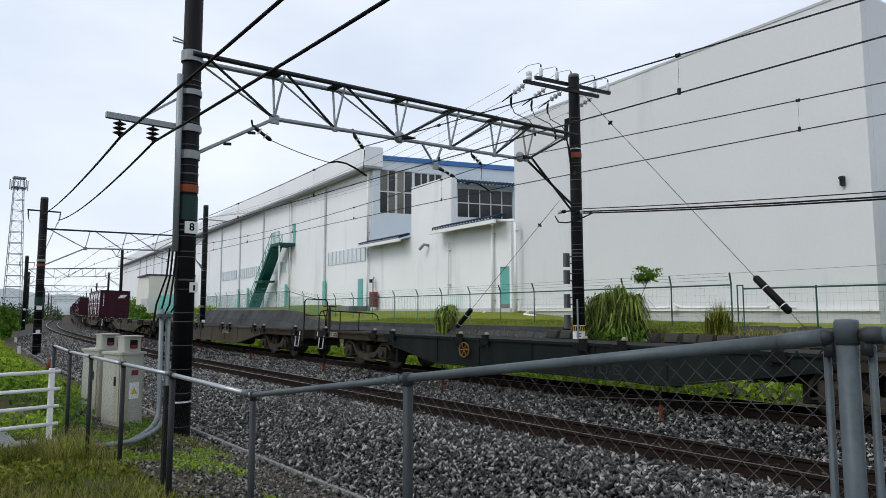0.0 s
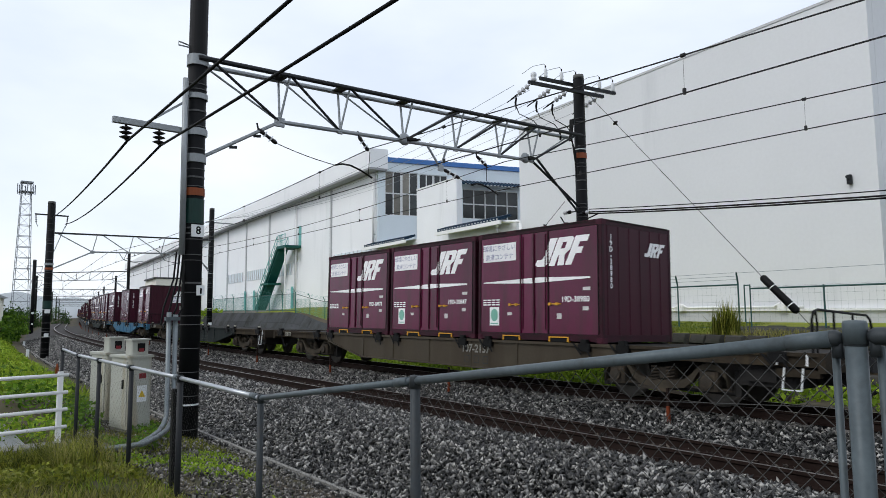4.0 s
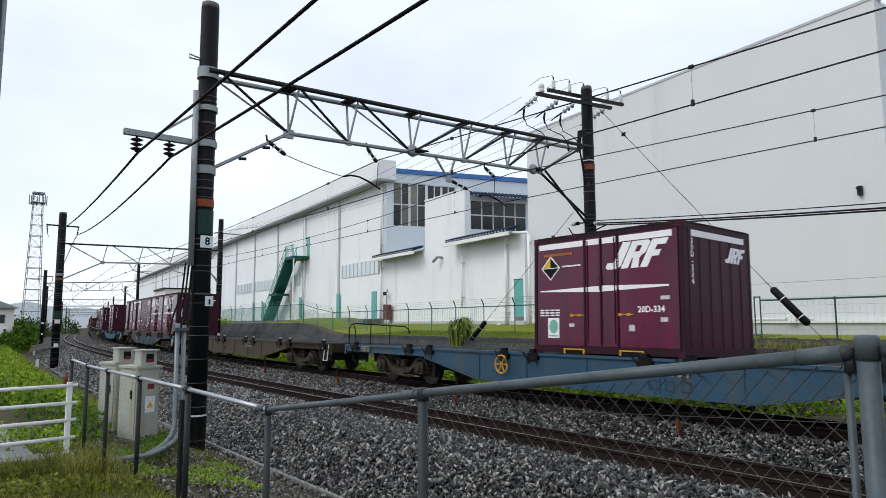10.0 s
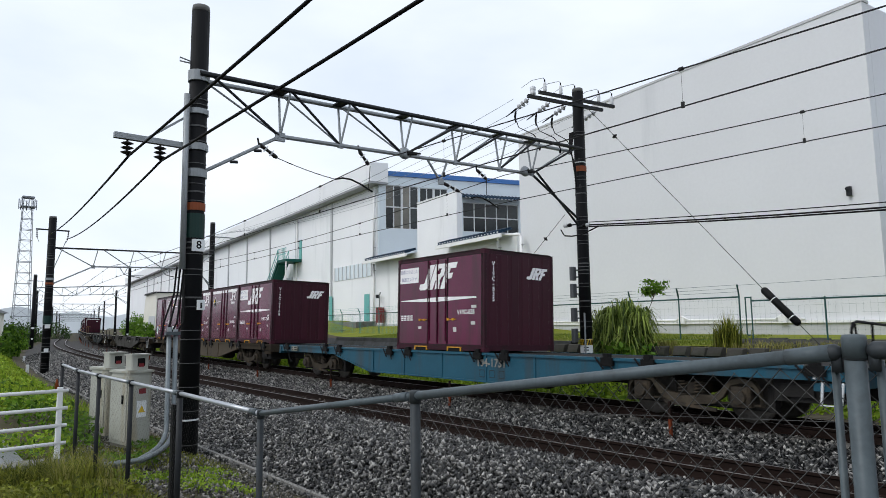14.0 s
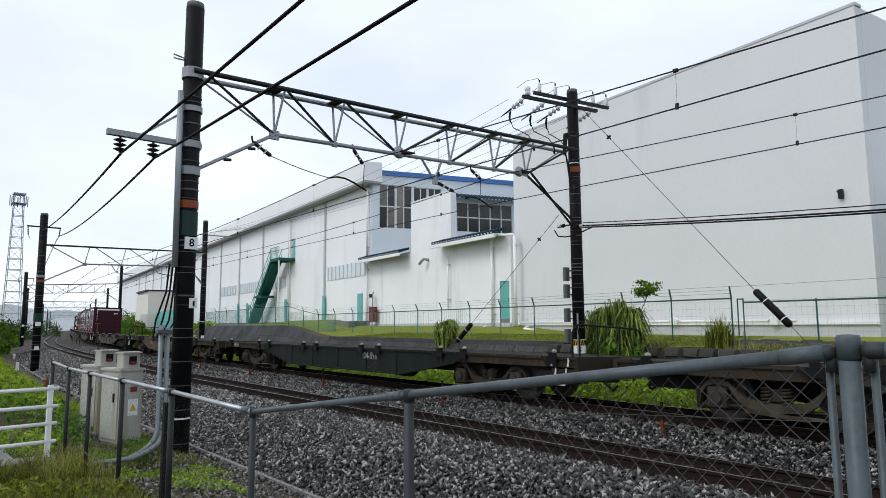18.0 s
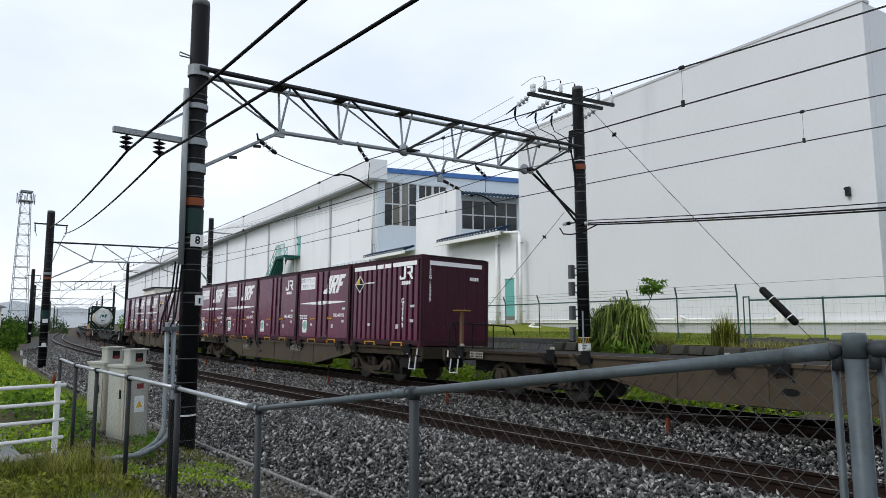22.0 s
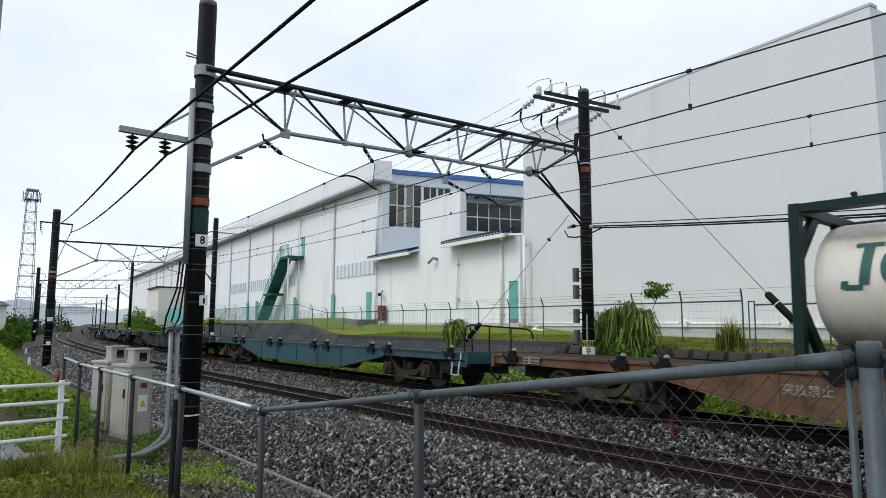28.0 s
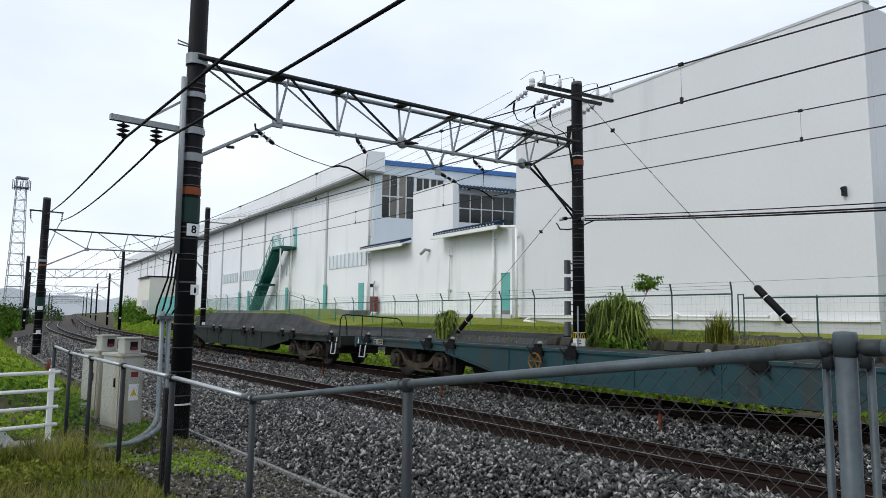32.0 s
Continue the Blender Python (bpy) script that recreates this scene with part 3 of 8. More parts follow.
def sweep(profile, s0, s1, step, centre, cant, material, name):
    """A section (across, up) run along the curve."""
    sh = Shape()
    ss = list(np.linspace(s0, s1, int((s1 - s0) / step) + 1))
    n = len(profile)
    c, d = math.cos(radians(cant)), math.sin(radians(cant))
    for s in ss:
        for a, z in profile:
            p = on_line(s, centre + a * c + z * d, z * c - a * d)
            sh.v.append(tuple(p))
    for i in range(len(ss) - 1):
        for k in range(n):
            a, b = i * n + k, i * n + (k + 1) % n
            sh.f.append((a, a + n, b + n, b))
    return sh.mesh(name, material)


RAIL = [(-0.0635, -0.153), (-0.0635, -0.143), (-0.012, -0.122), (-0.008, -0.05), (-0.0325, -0.036), (-0.0325, -0.002),
        (0.0325, -0.002), (0.0325, -0.036), (0.008, -0.05), (0.012, -0.122), (0.0635, -0.143), (0.0635, -0.153)]
HEAD = [(-0.026, -0.006), (-0.026, 0.0), (0.026, 0.0), (0.026, -0.006)]
for label, centre, cant in (("near", D_NEAR - D_FAR, CANT_NEAR), ("far", 0.0, CANT_FAR)):
    track = thing("track", "railway track with rusty-sided rails on concrete sleepers", "railway track", kind="structure")
    for side in (-0.566, 0.566):
        r = part("rail", sweep([(a + side, z) for a, z in RAIL], -330, 22, 2.0, centre, cant, M_RAIL, "rail"), None, track)
        part("rail_head", sweep([(a + side, z) for a, z in HEAD], -330, 22, 2.0, centre, cant, M_RAILTOP, "rail_head"), None, r, "worn bright running surface")
    sl = Shape().prism([(-1.0, -0.33), (1.0, -0.33), (0.98, -0.165), (0.4, -0.165), (0.3, -0.185), (-0.3, -0.185), (-0.4, -0.165), (-0.98, -0.165)], -0.12, 0.12, "x")
    sl = sl.mesh("sleeper", M_SLEEPER)
    clip = Shape()
    for e in (-0.566, 0.566):
        clip.box(-0.05, 0.05, e - 0.13, e - 0.06, -0.165, -0.12).box(-0.05, 0.05, e + 0.06, e + 0.13, -0.165, -0.12)
    clip = clip.mesh("rail_clip", M_RAIL)
    for i in range(110):
        s = 6 - i * 0.62
        sp = part("sleeper", sl, None, track)
        sp.matrix_world = track_pose(s, centre, cant)
        if i < 60:
            c = part("rail_clip", clip, None, sp)

# ---- the white factory beyond the fence ----
FACE = -6.843          # heading of the long facade
SITE = pose(-24.5, 25.52, 0, 0, 0, FACE)


def wall_with_holes(sh, x0, x1, z0, z1, y0, y1, holes=()):
    """A wall in x and z with thickness y0 to y1 and rectangular openings (x0, x1, z0, z1) that go through it."""
    xs = sorted({x0, x1, *[h for q in holes for h in q[:2]]})
    zs = sorted({z0, z1, *[h for q in holes for h in q[2:]]})
    for i in range(len(xs) - 1):
        for j in range(len(zs) - 1):
            cx, cz = (xs[i] + xs[i + 1]) / 2, (zs[j] + zs[j + 1]) / 2
            if not any(q[0] < cx < q[1] and q[2] < cz < q[3] for q in holes):
                sh.box(xs[i], xs[i + 1], y0, y1, zs[j], zs[j + 1])
    return sh


def awning(parent, x0, x1, z, deep):
    """A small corrugated roof on a wall, its front edge white."""
    a = part("awning", Shape().prism([(-deep, z - 0.28), (0, z), (0, z + 0.05), (-deep, z - 0.22)], x0, x1, "x"), M_AWN, parent, "dark blue corrugated awning")
    ribs = Shape()
    n = int((x1 - x0) / 0.28)
    for i in range(n):
        x = x0 + (i + 0.5) * (x1 - x0) / n
        ribs.prism([(-deep - 0.02, z - 0.22), (0, z + 0.05), (0, z + 0.15), (-deep - 0.04, z - 0.10)], x - 0.06, x + 0.06, "x")
    part("rib", ribs, M_AWN, a)
    for i in range(n - 1):
        x = x0 + (i + 1) * (x1 - x0) / n
        part("sheet_edge", Shape().box(x - 0.05, x + 0.05, -deep - 0.03, -deep + 0.02, z - 0.215, z - 0.155), M_FRAME, a)
    part("gutter", Shape().box(x0 - 0.1, x1 + 0.1, -deep - 0.14, -deep, z - 0.50, z - 0.29, 0.02), M_WHITE, a, "white gutter")
    return a


hall = thing("factory_hall", "long white factory hall with deep eaves and pale ribs", "factory", SITE)
LX0, LX1, HZ = -150.0, -16.6, 12.45
part("wall", wall_with_holes(Shape(), LX0, LX1, 0.5, HZ + 0.9, 0.0, 0.3), M_WALL, hall)
part("plinth", Shape().box(LX0, LX1 + 0.1, -0.12, -0.003, 0.5, 2.02), M_CONC, hall, "grey concrete plinth")
part("platform", Shape().box(-60, -16.8, -1.6, -0.13, 0.5, 1.98), M_CONC, hall, "low grey concrete platform")
ev = Shape().prism([(-0.9, HZ), (0.6, HZ), (0.6, HZ + 1.5), (-0.9, HZ + 1.42)], LX0, LX1 + 0.75, "x")
eave = part("eave", ev, M_WALL, hall, "deep white eaves band")
# underside of the white eaves, its shade put into the grey colour
part("soffit", Shape().box(LX0, LX1 + 0.75, -0.88, 0.55, HZ - 0.16, HZ - 0.004), M_SHADOWTRIM, eave, "soffit with its shade painted grey")
for x in (-25.0, -33.6, -41.6, -50.1, -58.3, -65.9, -74, -82, -90, -98, -106, -114, -122):
    part("pilaster", Shape().box(x - 0.14, x + 0.14, -0.12, -0.003, 2.0, HZ - 0.17), M_TRIM, hall)
for x0, x1, z0, z1 in ((-24.2, -17.35, 5.45, 6.55), (-40.9, -34.6, 5.4, 6.5), (-49.5, -43.0, 5.4, 6.5), (-57.6, -51.4, 5.4, 6.5)):
    lo = part("louvre_window", Shape().box(x0, x1, -0.05, -0.004, z0, z1), M_PALEBLUE, hall, "pale ribbon window")
    for k in range(10):
        x = x0 + (x1 - x0) * k / 9
        part("mullion", Shape().box(x - 0.045, x + 0.045, -0.12, -0.052, z0, z1), M_WALLW, lo)
# end wall, which runs back from the corner
ea = math.degrees(math.atan2(0.977, 0.211))
end_wall = part("end_wall", wall_with_holes(Shape(), 0.0, 40, 0.5, 13.05, 0.0, 0.3, [(0.55, 3.15, 9.0, 12.35), (3.3, 5.6, 10.2, 12.3), (6.9, 11.8, 9.0, 11.35)]), M_PALEBLUE, hall, "pale blue end wall with tall windows")
end_wall.matrix_parent_inverse = Matrix()
end_wall.matrix_basis = pose(-16.3, 0.02, 0, 0, 0, ea)
part("roof_edge", Shape().box(-0.1, 40, -0.12, 0.4, 13.06, 13.42), M_BLUE, end_wall, "bright blue roof edge")
part("roof_sheet", Shape().box(0, 40, 0.4, 30, 13.05, 13.3), M_TRIM, end_wall)
for q in ((0.55, 3.15, 9.0, 12.35, 4, 2), (3.3, 5.6, 10.2, 12.3, 4, 1), (6.9, 11.8, 9.0, 11.35, 5, 2)):
    x0, x1, z0, z1, cols, rows = q
    wf = thing("window", "", "")
    wf.parent = end_wall
    for i in range(cols + 1):
        xx = x0 + (x1 - x0) * i / cols
        w = 0.09 if q[4] == 4 and i == 2 else 0.04
        part("mullion", Shape().box(xx - w, xx + w, 0.05, 0.16, z0, z1), M_FRAME, wf)
    for j in range(rows + 1):
        zz = z0 + (z1 - z0) * j / rows
        part("transom", Shape().box(x0, x1, 0.065, 0.155, zz - 0.045, zz + 0.045), M_FRAME, wf)
    for i in range(cols):
        for j in range(rows):
            a, b = x0 + (x1 - x0) * i / cols + 0.04, x0 + (x1 - x0) * (i + 1) / cols - 0.04
            c, d = z0 + (z1 - z0) * j / rows + 0.04, z0 + (z1 - z0) * (j + 1) / rows - 0.04
            part("pane", Shape().box(a, b, 0.1, 0.112, c, d), M_BLIND if rows == 2 and cols == 4 and (i, j) in ((0, 1), (2, 1), (1, 0), (2, 0)) else M_WINDOW, wf)
aw2 = part("awning", Shape().prism([(-1.0, 11.55), (0, 11.95), (0, 12.0), (-1.0, 11.6)], 6.5, 12.2, "x"), M_AWN, end_wall, "dark blue corrugated awning over the window")
for i in range(18):
    x = 6.6 + i * 0.31
    part("rib", Shape().prism([(-1.04, 11.52), (0, 12.0), (0, 12.07), (-1.04, 11.66)], x - 0.05, x + 0.06, "x"), M_AWN, aw2)
    part("sheet_edge", Shape().box(x + 0.085, x + 0.225, -1.05, -1.0, 11.53, 11.59), M_FRAME, aw2)

annex = thing("factory_annex", "low white rendered annex with awnings, doors and downpipes", "factory annex", SITE)
part("wall", wall_with_holes(Shape(), -16.6, -10.55, 0.5, 6.6, 0.0, 0.3), M_WALL2, annex)
part("tall_wall", wall_with_holes(Shape(), -10.55, -5.72, 0.5, 9.9, -0.003, 0.4), M_WALL2, annex)
part("wall", Shape().box(-5.72, -0.98, 0.0, 0.3, 0.5, 6.62), M_WALL2, annex)
part("wall", Shape().box(-0.16, 0.0, 0.0, 0.3, 0.5, 6.62), M_WALL2, annex)
part("lintel", Shape().box(-0.98, -0.16, 0.0, 0.3, 4.04, 6.62), M_WALL2, annex)
part("threshold", Shape().box(-0.98, -0.16, 0.0, 0.3, 0.5, 2.0), M_CONC, annex)
part("parapet", Shape().box(-10.57, -5.70, -0.02, 0.42, 9.9, 9.98), M_WHITE, annex)
part("roof", Shape().box(-16.3, -10.56, 0.301, 2.5, 6.4, 6.58), M_TRIM, annex)
part("roof", Shape().box(-5.71, 0.0, 0.301, 4.5, 6.4, 6.58), M_TRIM, annex)
awning(annex, -17.0, -10.7, 6.78, 0.8)
awning(annex, -6.75, -0.35, 6.85, 0.8)
part("plinth", Shape().box(-16.4, 0.0, -0.1, -0.006, 0.5, 1.78), M_TRIM, annex, "pale grey plinth")
d1 = part("door", Shape().box(-0.96, -0.18, 0.05, 0.1, 2.0, 4.02), M_TEAL, annex, "plain teal steel door")
part("door_handle", Shape().box(-0.3, -0.25, 0.0, 0.05, 2.95, 3.1), M_GALV, d1)
d2 = part("door", Shape().box(-18.6, -17.75, -0.05, -0.004, 2.03, 4.1), M_TEAL, hall, "plain teal steel door")
part("door_handle", Shape().box(-17.9, -17.85, -0.1, -0.05, 3.0, 3.15), M_GALV, d2)
for x, z0, z1 in ((-16.75, 2.0, 6.3), (-1.45, 1.6, 6.4), (0.55, 1.6, 6.35), (-5.85, 2.6, 5.8), (-16.75, 6.9, 12.2), (-33.2, 2.0, 12.2)):
    dp = part("downpipe", Shape().rod((x, -0.16, z0), (x, -0.16, z1), 0.045 if z1 < 6 else 0.085, 10), M_WHITE, annex if z1 < 7 else hall, smooth=True)
    for z in (z0 + 0.6, z1 - 0.5):
        part("pipe_clip", Shape().box(x - 0.12, x + 0.12, -0.2, -0.01, z, z + 0.05), M_TRIM, dp)
part("pipe_elbow", Shape().tube([(-1.45, -0.16, 6.35), (-1.3, -0.3, 6.5), (-1.1, -0.8, 6.55)], 0.085, 8), M_WHITE, annex, smooth=True)
part("pipe_elbow", Shape().tube([(-0.9, -0.7, 6.55), (0.45, -0.16, 6.45), (0.55, -0.16, 6.3)], 0.07, 8), M_WHITE, annex, smooth=True)
part("wall_vent", Shape().tube([(-8.35, 0.0, 5.85), (-8.35, -0.35, 5.9), (-8.75, -0.45, 5.6)], 0.095, 10), M_SHADOWTRIM, annex, "grey hooded exhaust pipe", smooth=True)
hyd = thing("fire_cabinet", "red fire hose cabinet against the white wall", "fire cabinet", SITE)
part("cabinet", Shape().box(-15.75, -15.05, -0.5, -0.15, 1.9, 3.0, 0.03), M_RED, hyd)
part("pipe", Shape().tube([(-15.55, -0.3, 3.0), (-15.55, -0.3, 3.9), (-15.4, -0.3, 4.1)], 0.05, 8), M_GALV, hyd)
part("alarm_lamp", Shape().box(-15.95, -15.7, -0.4, -0.2, 3.7, 3.95), M_STEELDARK, hyd)
for x in (-2.0, 1.6):
    dr = thing("drain_pipework", "low white drain pipes by the wall", "pipework", SITE)
    part("pipe", Shape().tube([(x, -0.2, 1.6), (x, -0.5, 1.45), (x + 0.8, -0.5, 1.4)], 0.07, 8), M_WHITE, dr, smooth=True)
    part("drip_tray", Shape().box(x - 0.3, x + 1.1, -0.7, -0.2, 1.15, 1.28), M_GREENF, dr)

store = thing("warehouse", "tall plain white warehouse with a level roofline", "warehouse", SITE @ pose(17.8, 0, -0.03) @ pose(0, 0, 0, 0, 0, -0.95) @ pose(-17.8, 0, 0))
part("wall", wall_with_holes(Shape(), 0.0, 17.8, 0.5, 12.0, -0.004, 0.35), M_WALLW, store)
part("side_wall", Shape().box(17.45, 17.8, 0.36, 40, 0.5, 12.0), M_WALLW, store)
part("side_wall", Shape().box(0.0, 0.3, 0.36, 40, 0.5, 12.0), M_WALLW, store)
part("roof", Shape().box(0.3, 17.45, 0.36, 40, 11.7, 11.9), M_TRIM, store)
part("parapet", Shape().box(-0.02, 17.83, -0.03, 0.4, 12.003, 12.1), M_TRIM, store)
part("base_ledge", Shape().box(0.0, 17.86, -0.16, -0.007, 1.66, 1.74, 0.01), M_WHITE, store, "white ledge along the foot of the wall")
# grey band below the ledge; its colour paints in the ledge's shade
part("plinth", Shape().box(0.0, 17.84, -0.07, -0.007, 0.5, 1.657), M_TRIM, store)
lamp = part("wall_lamp", Shape().box(16.92, 17.05, -0.16, -0.006, 5.72, 6.02, 0.02), M_STEELDARK, store, "small dark wall lamp")
part("bracket", Shape().beam((16.985, -0.3, 5.95), (16.985, -0.01, 5.8), 0.04, 0.04), M_STEELDARK, lamp)
rp = part("valve_pipe", Shape().tube([(0.6, -0.15, 1.80), (9.0, -0.15, 1.80), (15.3, -0.15, 1.79)], 0.05, 8), M_WHITE, store, smooth=True)
for x in (10.2, 14.4):
    part("valve", Shape().box(x, x + 0.3, -0.28, -0.1, 1.66, 1.9, 0.04).tube([(x - 0.12, -0.19, 1.82), (x + 0.15, -0.22, 1.95), (x + 0.42, -0.19, 1.82)], 0.04, 6), M_WHITE, rp)
side = thing("side_building", "grey-blue cladded side building past the warehouse corner", "building", SITE)
part("wall", Shape().box(18.9, 22, 2, 14, 0.5, 6.3), M_PALEBLUE, side)
part("pipe", Shape().rod((18.4, 0.4, 1.3), (18.4, 0.4, 6.2), 0.06), M_TRIM, side)

# outside stair on the hall
st = thing("outside_stair", "dark green steel outside stair with landings", "stair", SITE @ Matrix.Translation((3.3, 0, 0)))
SX0, SX1 = -44.6, -37.9
for y in (-1.5, -0.5):
    part("stringer", Shape().beam((SX0, y, 2.0), (SX1, y, 8.0), 0.1, 0.34), M_GREEN, st)
part("flight", Shape().prism([(SX0, 1.9), (SX0 + 0.4, 1.9), (SX1 + 0.1, 7.6), (SX1 + 0.1, 8.0)], -1.44, -0.56, "y"), M_GREEN, st, "dark green closed flight")
for i in range(30):
    x, z = SX0 + 0.15 + i * (SX1 - SX0) / 30, 2.2 + i * 0.2
    part("tread", Shape().box(x, x + 0.27, -1.45, -0.55, z - 0.04, z), M_GREEN, st)
part("landing", Shape().box(SX1 - 0.1, -35.5, -1.6, -0.02, 7.8, 8.05), M_GREEN, st)
part("landing", Shape().box(-42.3, -40.0, -1.7, -0.4, 4.45, 4.65), M_GREEN, st)
for y in (-1.55, -0.45):
    hr = Shape()
    hr.rod((SX0, y, 3.1), (SX1, y, 9.1), 0.035, 6).rod((SX0, y, 2.55), (SX1, y, 8.55), 0.025, 6)
    for i in range(9):
        f = i / 8
        hr.rod((SX0 + (SX1 - SX0) * f, y, 2.0 + 6 * f), (SX0 + (SX1 - SX0) * f, y, 3.1 + 6 * f), 0.025, 6)
    part("handrail", hr, M_TEAL, st, "pale green handrail")
for z in (8.55, 9.1):
    part("balustrade_rail", Shape().rod((SX1, -1.58, z), (-35.5, -1.58, z), 0.035, 6), M_TEAL, st, "pale green balustrade rail")
for i in range(8):
    part("baluster", Shape().rod((SX1 + i * 0.34, -1.58, 8.05), (SX1 + i * 0.34, -1.58, 9.1), 0.025, 6), M_TEAL, st)
part("door", Shape().box(-36.1, -35.5, -0.06, -0.01, 8.05, 9.95), M_TEAL, st, "pale green door on the landing")
for x in (-35.7,):
    part("post", Shape().rod((x, -1.5, 1.6), (x, -1.5, 7.8), 0.07, 8), M_WHITE, st)
for x in (-34.2, -24.9, -46.5, -50.0):
    d = part("door", Shape().box(x - 0.3, x + 0.3, -0.16, -0.122, 2.03, 4.2), M_TEAL, hall, "teal side door")

# ---- the freight train ----
LETTERS = {}


def lettering(body, size, material, name="lettering"):
    """Flat letters, centred, in the x-z plane facing -y."""
    key = (body, size, material.name)
    if key not in LETTERS:
        cu = bpy.data.curves.new(name, "FONT")
        cu.body, cu.size, cu.align_x, cu.align_y, cu.resolution_u = body, size, "CENTER", "CENTER", 2
        cu.offset = size * (0.022 if body.isascii() else 0.007)
        ob = new(name, cu)
        ob.matrix_world = pose(0, 0, 0, 90, 0, 0)
        bpy.context.view_layer.update()
        me = bpy.data.meshes.new_from_object(ob.evaluated_get(bpy.context.evaluated_depsgraph_get()))
        me.transform(pose(0, 0, 0, 90, 0, 0))
        me.materials.clear()
        me.materials.append(material)
        me.name = name
        bpy.data.objects.remove(ob)
        LETTERS[key] = me
    return LETTERS[key]


def flat(polys, y, scale=(1, 1), at=(0, 0), thick=0.004):
    """Thin painted shapes on a wall that faces -y; outlines in x and z."""
    sh = Shape()
    for p in polys:
        sh.prism([(at[0] + a * scale[0], at[1] + b * scale[1]) for a, b in p], y - thick, y, "y")
    return sh


# slanted emblem of three bold pieces, and an upright one of two
EMBLEM = [[(0.0, 0.08), (0.06, 0.0), (0.23, 0.0), (0.31, 0.10), (0.31, 0.30), (0.14, 0.30), (0.11, 0.25), (0.0, 0.25)], [(0.14, 0.302), (0.31, 0.302), (0.31, 1.0), (0.14, 1.0)],
          [(0.335, 0.0), (0.475, 0.0), (0.475, 1.0), (0.335, 1.0)], [(0.477, 0.82), (0.70, 0.82), (0.70, 0.93), (0.65, 1.0), (0.477, 1.0)], [(0.57, 0.60), (0.70, 0.60), (0.70, 0.818), (0.57, 0.818)],
          [(0.477, 0.36), (0.62, 0.36), (0.65, 0.46), (0.70, 0.54), (0.70, 0.598), (0.477, 0.598)], [(0.54, 0.0), (0.69, 0.0), (0.62, 0.358), (0.50, 0.358)],
          [(0.72, 0.0), (0.86, 0.0), (0.86, 1.0), (0.72, 1.0)], [(0.862, 0.78), (1.02, 0.78), (1.02, 1.0), (0.862, 1.0)], [(0.862, 0.38), (0.98, 0.38), (0.98, 0.60), (0.862, 0.60)]]
EMBLEM = [[(0.80 * a + 0.20 * b, b) for a, b in q] for q in EMBLEM]
EMBLEM2 = [[(0.0, 0.0), (0.36, 0.0), (0.46, 0.12), (0.46, 1.0), (0.33, 1.0), (0.33, 0.24), (0.27, 0.17), (0.09, 0.17), (0.09, 0.32), (0.0, 0.32)],
           [(0.54, 0.84), (0.90, 0.84), (0.90, 1.0), (0.54, 1.0)], [(0.85, 0.56), (0.98, 0.56), (0.98, 0.92), (0.90, 1.0), (0.85, 0.838)],
           [(0.60, 0.40), (0.90, 0.40), (0.98, 0.48), (0.98, 0.558), (0.60, 0.558)], [(0.70, 0.398), (0.88, 0.0), (1.04, 0.0), (0.86, 0.398)]]
EMBLEM3 = [[(0.0, 0.0), (0.2, 0.0), (0.30, 1.0), (0.2, 1.0), (0.12, 0.15), (0.0, 0.15)],
           [(0.47 + 0.15 * math.cos(a), 0.55 + 0.45 * math.sin(a)) for a in [i * math.pi / 8 for i in range(16)]],
           [(0.70, 0.0), (0.86, 0.0), (1.05, 1.0), (0.70, 1.0)]]
CL, CW, CH = 3.715, 2.45, 2.5
HX = CL / 2


